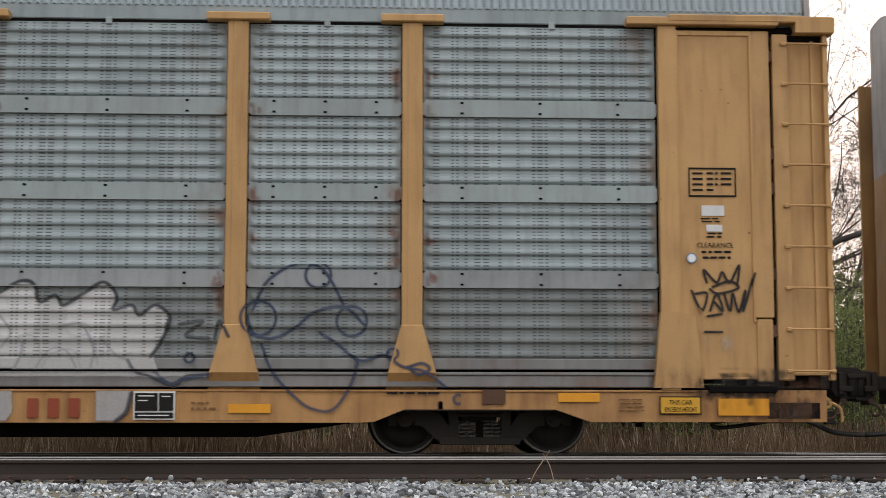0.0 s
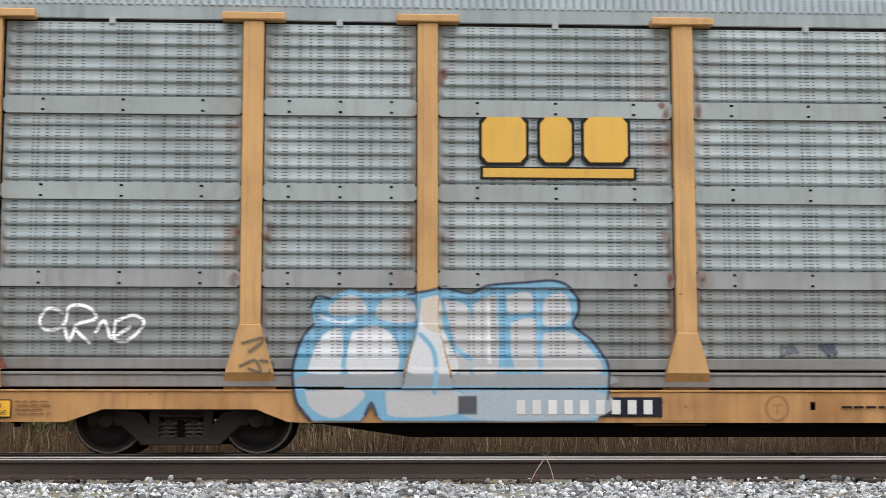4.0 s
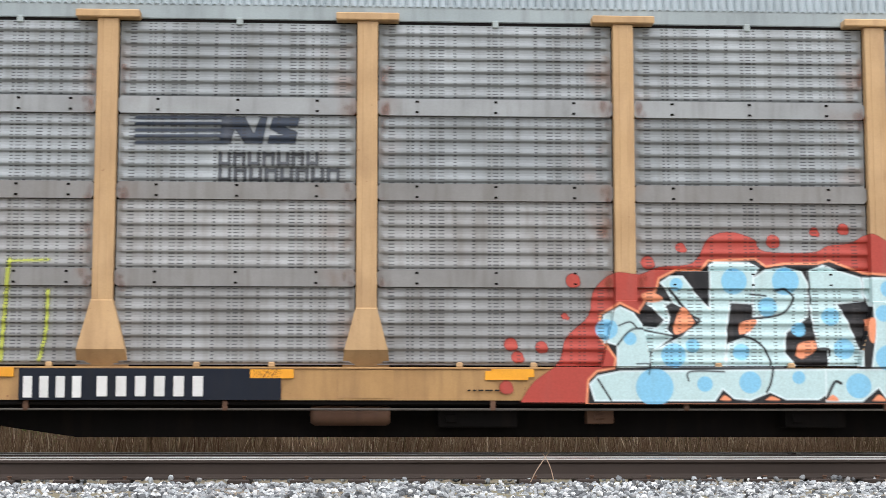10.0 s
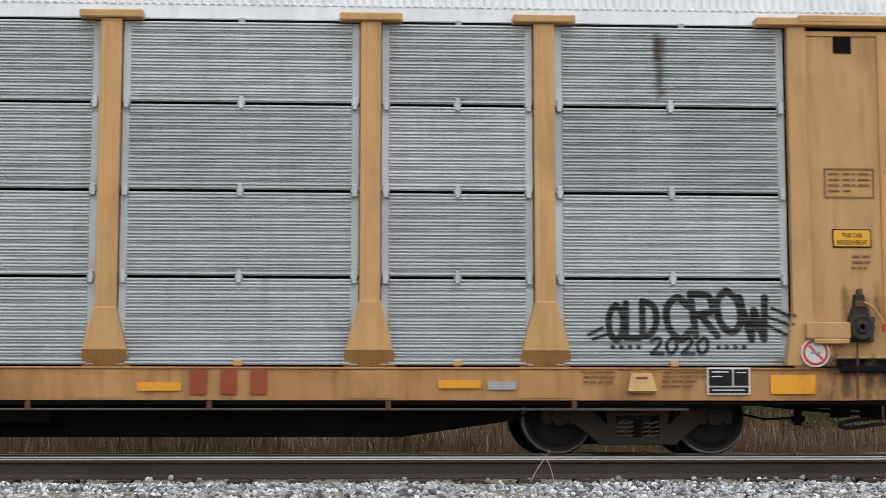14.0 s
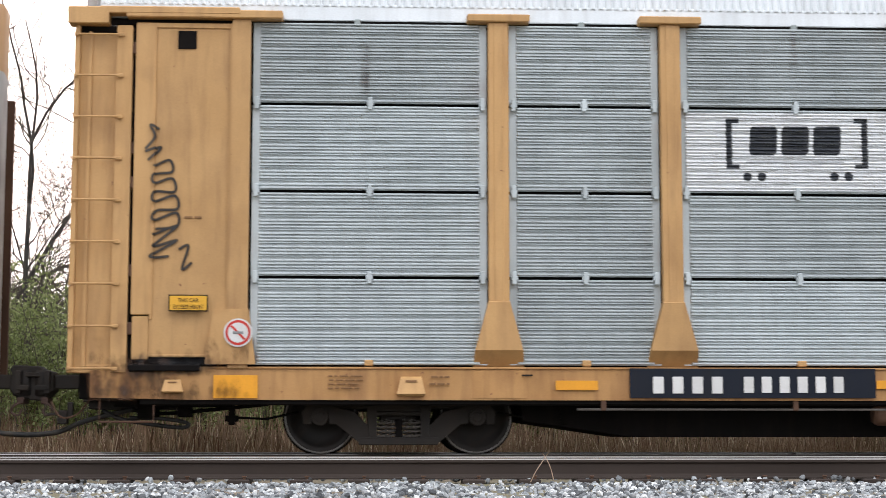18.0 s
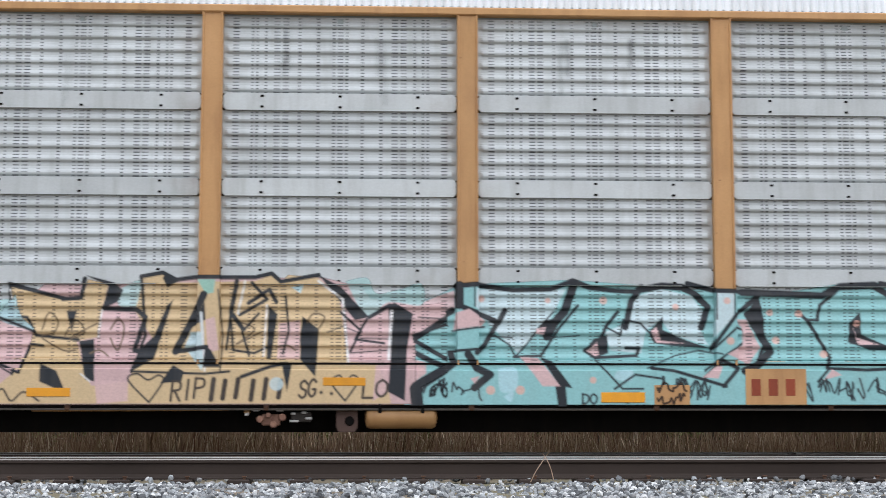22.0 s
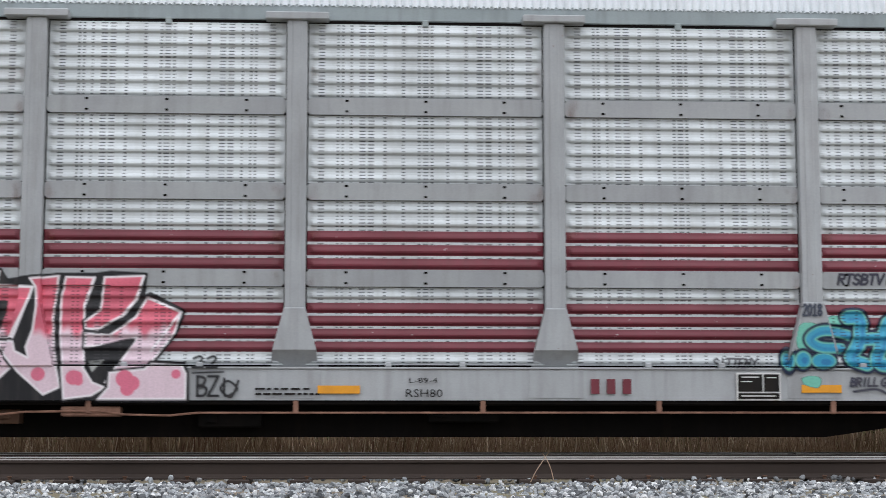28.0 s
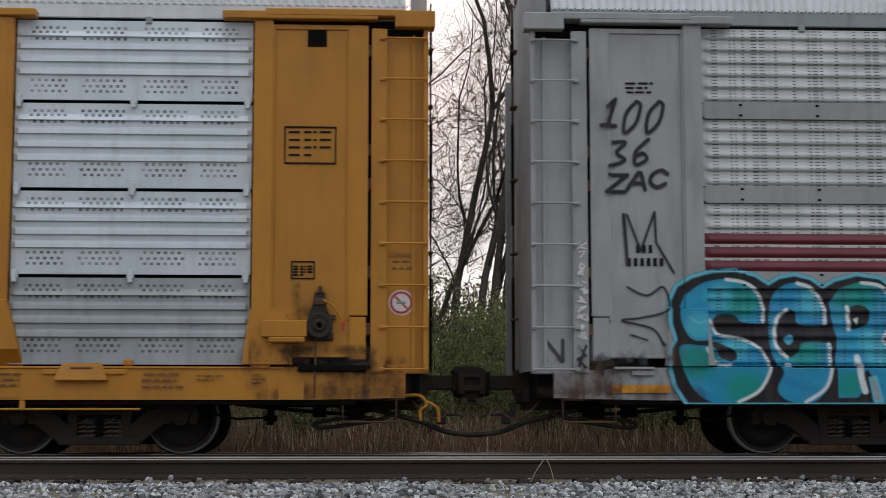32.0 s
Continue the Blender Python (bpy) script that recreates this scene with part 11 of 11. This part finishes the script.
    g.word("HAPPY", 748, 478, 832, 508, [(5, gr)], 0.1).word("BDAY", 848, 472, 928, 506, [(5, gr)], 0.1)
    g.line([(760, 514), (830, 506), (925, 508)], 3, gr)
    rng = np.random.RandomState(3)
    for u, v in ((750, 575), (810, 540), (870, 545), (880, 590), (800, 600)):
        p = [(u, v)]
        for _ in range(7):
            p.append((p[-1][0] + rng.uniform(2, 15), v + rng.uniform(-8, 8)))
        g.line(p, 3.5, (0.08, 0.05, 0.05))
    for r in (16, 26, 36):
        g.line([(735 + r * 1.3 * math.cos(a), 622 + r * 0.6 * math.sin(a)) for a in np.linspace(2.9, 6.6, 10)], 3.5, (0.16, 0.4, 0.55))
    g.line([(700, 640), (740, 630), (775, 620)], 4, (0.16, 0.4, 0.55))
    g.word("NR", 820, 622, 890, 648, [(3, (0.35, 0.22, 0.1))]).line([(780, 640), (830, 630), (850, 650), (890, 655)], 3, (0.05, 0.05, 0.05)).line([(900, 640), (950, 618), (945, 650)], 3, (0.4, 0.22, 0.1))
    g.done("graffiti", "small black greeting tag over the stripes")
    s30.bars("number_panel", [(616, 669, 1005, 700)], M["ink"], "black panel with white figures")
    blocks(s30, "painted_number", 628, 671, 762, 697, 4, M["white"], out=-SIDE_Y - 0.066)
    blocks(s30, "painted_number", 806, 671, 982, 697, 6, M["white"], out=-SIDE_Y - 0.066)
    s30.bars("sign_panel", [(590, 36, 1000, 170)], M["maroon"], "maroon sign panel with white emblem", out=-SIDE_Y + 0.012)
    g = s30.begin(615, 62, 980, 156)
    wt = (0.7, 0.68, 0.68)
    g.dot(662, 108, 41, wt)
    mar = (0.13, 0.02, 0.032)
    for v in (78, 88, 98, 108):
        g.line([(618, v + 3), (655, v), (700, v - 6)], 3, mar)
    g.line([(640, 112), (665, 116), (705, 112)], 9, mar).line([(625, 112), (650, 132), (680, 118), (704, 124)], 7, mar)
    w = (968 - 722) / 8
    for i in range(8):
        a = 722 + i * w
        g.line([(a + 2, 90 if i else 86), (a, 122)], 7, wt).line([(a + 2, 98 if i % 2 else 118), (a + w * 0.6, 98 if i % 2 else 118)], 6, wt).line([(a + w * 0.62, 94), (a + w * 0.58, 122)], 6, wt)
    g.line([(718, 102), (760, 94)], 3, mar)
    for i in range(11):
        a = 775 + i * 12.3 + (6 if i > 4 else 0)
        g.line([(a, 138), (a, 150)], 5, wt).line([(a + 5, 138), (a + 5, 150)], 3, wt)
    sign = g.done("painted_emblem", "white emblem and blocks on the maroon panel", lift=0.004, flat=-SIDE_Y + 0.006)
    s29 = Sheet(car_e, "std", -6.498, -1.496, 3.648)
    g = s29.begin(255, 455, 1160, 714)
    pk, lp = np.array((0.55, 0.12, 0.17)), np.array((0.64, 0.5, 0.56))

    def blush(u, v):
        k = np.clip((596 + 7 * np.sin(u * 0.11) + 4 * np.sin(u * 0.27) - v) / 16, 0, 1)[..., None]
        t = np.clip(0.5 + 0.5 * np.sin(v * 0.08 + u * 0.02), 0, 1)[..., None]
        return pk * (0.85 + 0.35 * t) * k + lp * (1 - k)

    def one(pts):
        return scaled(pts, 230, 440, 1.64)

    shadow = [(55, 310), (55, 270), (75, 235), (108, 222), (130, 190), (175, 130), (198, 85), (225, 72), (345, 60), (370, 72), (420, 38), (558, 42), (562, 92), (590, 90), (640, 66), (830, 62), (850, 92), (905, 85), (1000, 76), (1095, 76), (1140, 70), (1242, 76), (1236, 138),
              (1250, 130), (1342, 178), (1346, 200), (1330, 245), (1262, 326), (1350, 332), (1364, 360), (1366, 443), (180, 443), (130, 420), (110, 380), (105, 320)]
    g.shape(one(shadow), BLACK)
    letters = ([(232, 88), (350, 70), (356, 90), (350, 128), (390, 130), (385, 196), (422, 206), (437, 228), (438, 270), (425, 310), (400, 345), (355, 375), (300, 395), (200, 412), (165, 405), (150, 370), (150, 300), (118, 280), (110, 228), (162, 228), (170, 205), (190, 180), (215, 150)],
               [(428, 50), (550, 52), (548, 85), (535, 120), (518, 132), (570, 165), (592, 205), (580, 235), (520, 262), (520, 285), (580, 320), (530, 370), (480, 420), (455, 370), (438, 300), (442, 236), (485, 238), (498, 225), (495, 184), (415, 181), (470, 170), (420, 140), (412, 110), (440, 85)],
               [(590, 105), (635, 97), (645, 72), (738, 69), (732, 110), (715, 140), (720, 200), (745, 260), (758, 320), (750, 380), (730, 420), (690, 438), (640, 430), (590, 390), (560, 340), (555, 300), (565, 240), (590, 200), (585, 150)],
               [(748, 72), (828, 70), (822, 112), (924, 117), (916, 152), (876, 237), (868, 262), (818, 264), (873, 345), (785, 432), (766, 390), (762, 320), (745, 250), (738, 160), (744, 110)],
               [(912, 92), (995, 83), (990, 130), (980, 200), (985, 300), (998, 360), (1008, 405), (960, 428), (885, 360), (828, 288), (828, 270), (874, 272), (880, 300), (915, 318), (908, 290), (926, 240), (934, 170), (930, 118)],
               [(1012, 86), (1094, 88), (1068, 165), (1066, 290), (1072, 350), (1097, 390), (1134, 405), (1095, 430), (1016, 440), (1008, 350), (998, 260), (998, 150)],
               [(1120, 87), (1234, 83), (1215, 150), (1180, 195), (1104, 240), (1068, 236), (1066, 215), (1110, 180), (1116, 120)],
               [(1068, 248), (1140, 252), (1208, 202), (1240, 146), (1262, 152), (1340, 187), (1330, 216), (1320, 250), (1258, 332), (1240, 384), (1130, 392), (1160, 345), (1212, 262), (1150, 282), (1068, 290)],
               [(1142, 362), (1240, 352), (1256, 334), (1344, 340), (1357, 366), (1357, 440), (1110, 440), (1140, 405)])
    for q in letters:
        g.shape(one(q), BLACK, grow=4.5).shape(one(q), (0.74, 0.7, 0.72), grow=0.5).shape(one(q), blush, grow=-3)
    for q in ([(650, 160), (660, 170), (655, 300), (640, 306), (625, 280), (628, 230), (635, 180)], [(240, 262), (270, 268), (330, 262), (392, 236), (372, 270), (330, 295), (275, 302), (250, 290)], [(800, 160), (850, 158), (832, 236), (818, 258), (804, 220)], [(1076, 294), (1208, 264), (1150, 340), (1102, 374), (1080, 340)]):
        g.shape(one(q), BLACK, True)
    for pts in ([(166, 231), (230, 236), (300, 236), (392, 232)], [(232, 236), (238, 262)]):
        g.line(one(pts), 4, BLACK)
    for pts in ([(266, 148), (243, 205), (310, 202), (385, 204), (430, 222), (438, 262)], [(352, 90), (312, 196)], [(384, 132), (376, 192)], [(415, 181), (496, 184), (498, 225)], [(535, 120), (518, 132), (570, 165), (590, 205), (576, 235)], [(738, 72), (715, 140)], [(828, 112), (924, 118), (872, 262)], [(1094, 90), (1066, 168)], [(1232, 86), (1210, 150), (1170, 200)], [(1245, 148), (1336, 188), (1254, 300)]):
        g.line(one(pts), 4, (0.76, 0.73, 0.75), False)
    g.line(one([(256, 282), (330, 264), (300, 288)]), 4, (0.7, 0.7, 0.7)).shape(one([(1080, 330), (1125, 326), (1095, 362)]), (0.36, 0.37, 0.36))
    for u, v, r in ((322, 598, 13), (345, 651, 9), (428, 634, 9), (436, 640, 6), (515, 641, 10), (620, 645, 13), (634, 657, 8), (709, 650, 10), (718, 663, 8), (806, 664, 12), (866, 670, 13), (875, 676, 8), (953, 672, 15), (966, 680, 13), (958, 690, 12), (1040, 664, 8), (873, 668, 9)):
        g.dot(u, v, r, (0.6, 0.15, 0.23))
    g.word("BZ", 1075, 668, 1112, 702, [(4.5, BLACK)]).line([(1122, 672), (1124, 702), (1144, 690), (1128, 676), (1116, 690), (1134, 704), (1146, 676)], 4, BLACK).word("22", 1066, 632, 1110, 652, [(3.5, BLACK)]).line([(1068, 662), (1120, 660)], 3, BLACK)
    g.done("graffiti", "large pink letters with white rims and black shadow")
    tape(s29, [(402, 682, 456, 694), (978, 682, 1042, 696), (1280, 684, 1352, 698)])
    s29.text("L-89-4", 1434, 670, 679, M["ink"], u1=1482)
    s29.text("RSH80", 1428, 690, 704, M["ink"], u1=1490)
    lines(s29, 1172, 688, 1298, 706, 2, M["ink"])
    s285 = Sheet(car_e, "std", -4.081, 0.921, 6.065)
    blocks(s285, "painted_mark", 1380, 672, 1462, 698, 3, M["maroon"], "maroon painted mark")
    s26 = Sheet(car_e, "std", 5.166, 10.168, 15.312)
    g = s26.begin(150, 455, 1180, 705)
    aqua, mint, navy = (0.045, 0.28, 0.43), (0.16, 0.46, 0.36), (0.012, 0.02, 0.05)

    def letter(grid, strokes, blobs=()):
        """Strokes and blobs that flow into one letter, with a mint rim and a navy edge."""
        for more, color, keep in ((17, navy, 1), (7, mint, 1), (2, aqua, 1), (0, (0.07, 0.36, 0.52), 0.45), (0, (0.02, 0.1, 0.3), 0.3)):
            for pts, w in strokes:
                if keep == 1:
                    grid.line(pts, w + more, color)
                else:
                    grid.line([(a - w * (0.12 if keep > 0.4 else -0.2), b - w * (0.12 if keep > 0.4 else -0.15)) for a, b in pts], w * keep * 0.8, color, alpha=0.6, soft=3)
            for u, v, r, t in blobs:
                if keep == 1:
                    grid.dot(u, v, r + more / 2, color, tall=t)
                elif keep < 0.4:
                    grid.dot(u + r * 0.2, v + r * 0.1, r * 0.5, color, 0.6, t)

    def near(pts):
        return scaled(pts, 140, 450, 2.13)

    def far(pts):
        return scaled(pts, 0, 450, 1.84)

    for q in ([(375, 290), (400, 255), (450, 255), (470, 290), (430, 350), (385, 350)], [(395, 465), (430, 455), (470, 465), (460, 500), (410, 490)], [(1010, 430), (1040, 395), (1110, 395), (1140, 430), (1120, 445), (1030, 445)], [(500, 250), (520, 225), (555, 225), (560, 260)], [(760, 215), (790, 195), (830, 205), (820, 230)], [(950, 165), (980, 150), (1000, 180), (960, 190)],
              [(1090, 145), (1140, 130), (1140, 175), (1080, 175)], [(970, 300), (1010, 290), (1010, 320), (970, 330)], [(700, 330), (720, 325), (715, 350)]):
        g.shape(near(q), mint, True)
    letter(g, [(near(q), w / 2.13) for q, w in (([(600, 300), (540, 285), (470, 285), (430, 315), (470, 345), (560, 348)], 26),)], [(304, 636, 7, 1.7), (329, 635, 11, 1.1), (366, 637, 19, 0.62)])
    letter(g, [(near(q), w / 2.13) for q, w in (([(590, 230), (630, 230), (640, 260), (630, 330), (600, 385), (650, 410)], 40), ([(640, 315), (750, 305)], 34), ([(800, 250), (750, 250), (725, 320), (700, 405), (760, 410)], 40))])
    letter(g, [(near(q), w / 2.13) for q, w in (([(955, 225), (905, 290), (900, 340), (865, 405), (835, 360), (850, 315)], 42), ([(930, 385), (960, 405)], 22))], [(546, 535, 20, 0.75)])
    letter(g, [(near(q), w / 2.13) for q, w in (([(1030, 235), (1025, 200), (1110, 200), (1130, 260), (1160, 330), (1190, 405)], 52), ([(1125, 240), (1060, 335), (1010, 365)], 44), ([(1060, 355), (1120, 345), (1170, 390)], 36))])
    s26w = Sheet(car_e, "std", 7.535, 12.537, 17.681)
    h = s26w.begin(300, 500, 800, 655)
    for q in ([(515, 150), (520, 110), (570, 105), (575, 150)], [(780, 140), (830, 125), (850, 150), (800, 155)], [(1210, 200), (1225, 165), (1245, 200), (1215, 215)], [(1265, 240), (1300, 215), (1335, 240), (1300, 255)], [(1370, 300), (1400, 290), (1440, 340), (1380, 365), (1350, 350)], [(1130, 155), (1170, 140), (1190, 170)]):
        h.shape(far(q), mint, True)
    letter(h, [(far(q), w / 1.84) for q, w in (([(625, 180), (635, 145), (675, 140), (690, 180), (685, 215)], 36), ([(635, 180), (645, 270), (665, 312), (770, 328)], 40))])
    letter(h, [(far(q), w / 1.84) for q, w in (([(735, 180), (800, 172), (860, 195), (925, 205)], 30), ([(775, 190), (745, 265), (800, 260)], 34), ([(820, 245), (870, 232), (890, 285), (850, 335)], 36), ([(885, 300), (925, 350)], 30))], [(492, 521, 17, 0.8)])
    letter(h, [(far(q), w / 1.84) for q, w in (([(945, 222), (1005, 218), (980, 290), (950, 320), (1010, 340)], 34), ([(1010, 175), (1090, 178), (1160, 188), (1140, 215), (1050, 228)], 30))])
    letter(h, [(far(q), w / 1.84) for q, w in (([(1060, 262), (1120, 250), (1155, 280), (1140, 330), (1080, 348), (1010, 345)], 32),)], [(658, 597, 17, 1.6), (690, 618, 15, 1.35), (725, 619, 13, 1.3)])
    h.done("graffiti", "aqua sprayed letters with mint rims and round blobs")
    g.word("RTSBTVING", 400, 480, 525, 498, [(4.2, (0.04, 0.04, 0.06))], 0.2).word("OLDSCHOOL", 556, 480, 690, 500, [(4.2, (0.04, 0.04, 0.06))], 0.2).word("FR8", 722, 480, 778, 500, [(4.2, (0.04, 0.04, 0.06))], 0.2).word("CULTURE", 815, 480, 925, 500, [(4.2, (0.04, 0.04, 0.06))], 0.2)
    g.line([(945, 492), (965, 490), (975, 475), (985, 500), (1000, 485), (1020, 492)], 4, (0.04, 0.04, 0.06))
    g.word("2018", 330, 535, 365, 555, [(3.5, (0.04, 0.05, 0.08))]).word("BRILL", 415, 668, 465, 682, [(3.5, (0.03, 0.03, 0.05))], 0.2).word("GANT", 470, 668, 515, 682, [(3.5, (0.03, 0.03, 0.05))], 0.2).line([(420, 692), (460, 688), (480, 696)], 4, (0.03, 0.03, 0.05))
    g.word("ENG2K", 636, 672, 705, 690, [(3.8, (0.03, 0.03, 0.05))], 0.1).word("MAZIA", 950, 664, 990, 674, [(3, (0.03, 0.03, 0.05))], 0.1).word("THE", 1002, 664, 1030, 674, [(3, (0.03, 0.03, 0.05))], 0.1).word("GOD", 1040, 664, 1075, 674, [(3, (0.03, 0.03, 0.05))], 0.1)
    g.word("SITTENY", 170, 632, 250, 648, [(3, (0.1, 0.1, 0.11))], 0.1)
    g.done("graffiti", "aqua sprayed piece with mint shadows and a row of dark tags")
    marker(car_e, [(s26, 208, 658, 288, 708)])
    tape(s26, [(326, 680, 398, 694), (718, 680, 790, 694)])
    placard(s26, 1088, 668, 1156, 696)
    pocket(s26, 797, 662, 860, 706, M["strip_d"], "white-gray steel plate on the sill")
    s26.bars("sill_bracket", [(1172, 672, 1215, 706)], M["orange"], "amber painted plate", out=-SIDE_Y - 0.09)
    lines(s26, 520, 670, 632, 700, 2, M["brown_ink"])
    lines(s26, 868, 668, 940, 704, 4, M["ink"])
    s260 = Sheet(car_e, "std", 7.535, 12.537, 17.681)
    data_box(s260, 792, 274, 876, 324, M["ink"])
    s260.bars("paper_label", [(814, 331, 853, 346)], M["white"], "small white paper label")
    lines(s260, 820, 374, 850, 420, 4, M["strip_b"])
    lines(s260, 812, 426, 860, 458, 3, M["strip_b"])
    g = s260.begin(745, 450, 945, 640, 1.6)
    for p in ([(850, 490), (850, 460), (875, 455), (885, 475), (855, 480), (900, 470)], [(880, 490), (905, 495), (880, 520), (870, 500)], [(880, 530), (900, 520), (895, 545)], [(890, 560), (910, 540), (900, 580), (920, 565)], [(900, 600), (920, 590), (880, 605), (905, 615), (925, 600), (910, 635)], [(755, 478), (756, 490)], [(755, 500), (760, 525), (772, 520)]):
        g.line(p, 5, (0.025, 0.025, 0.03))
    g.line([(760, 578), (775, 570), (785, 582), (800, 575)], 6, (0.03, 0.03, 0.08))
    g.done("graffiti", "black tag on the end panel")
    tape(s260, [(846, 678, 912, 690)])
    smear(s260, 800, 600, 900, 650, 12, (0.05, 0.05, 0.05))
    smear(s260, 820, 520, 870, 600, 8, (0.06, 0.035, 0.02), 0.5, False)
    smear(s31, 240, 690, 370, 700, 6, (0.1, 0.06, 0.04), 0.4)
    smear(s31, 300, 575, 470, 650, 10, (0.5, 0.5, 0.5), 0.3, False, "scuff", "pale scuffed paint")


# ---------- last car: bright yellow end ----------
def letter_car_f():
    s = Sheet(car_f, "slat", 9.386, 14.388, 19.532)
    data_box(s, 501, 224, 593, 290, M["ink"])
    data_box(s, 515, 462, 557, 494, M["ink"])
    s.bars("vent_hole", [(541, 50, 575, 82)], M["black"], "dark opening in the end panel")
    s.text("CLEARANCE", 686, 446, 455, M["brown_ink"], u1=736, out=-SIDE_Y + 0.05)
    lines(s, 690, 460, 732, 484, 2, M["brown_ink"], out=-SIDE_Y + 0.05)
    no_hump_sign(s, 709, 535, 20, out=-SIDE_Y + 0.05)
    s.bars("sill_bracket", [(84, 654, 230, 662)], M["yellow_f"], "welded lip on the sill", out=-SIDE_Y - 0.05)
    pocket(s, 106, 643, 200, 676, M["yellow_f"], "welded steel pocket on the sill")
    s.bars("sill_bracket", [(496, 675, 540, 708)], M["yellow_f"], "welded plate", out=-SIDE_Y - 0.08)
    lines(s, 258, 660, 342, 694, 3, M["brown_ink"])
    lines(s, 350, 664, 402, 678, 2, M["brown_ink"])
    lines(s, 0, 660, 60, 690, 3, M["brown_ink"])
    lines(s, 446, 662, 478, 684, 3, M["brown_ink"])
    smear(s, 500, 620, 660, 660, 12, (0.06, 0.035, 0.015))
    smear(s, 520, 500, 580, 600, 8, (0.06, 0.035, 0.02), 0.5, False)


letter_car_a()
letter_car_b()
letter_car_c()
letter_car_d()
letter_car_e()
letter_car_f()
for i, (dirty, kind_of_side) in enumerate(((car_z, "std"), (car_a, "deep"), (car_b, "std"), (car_c, "std"), (car_e, "std"), (car_f, "std"))):
    end_grime(dirty, kind_of_side, 40 + i)
for i, (rusty_car, kind_of_side, amount) in enumerate(((car_a, "deep", 0.75), (car_b, "std", 0.45), (car_e, "std", 0.2))):
    joint_rust(rusty_car, kind_of_side, 70 + i, amount)
motions()
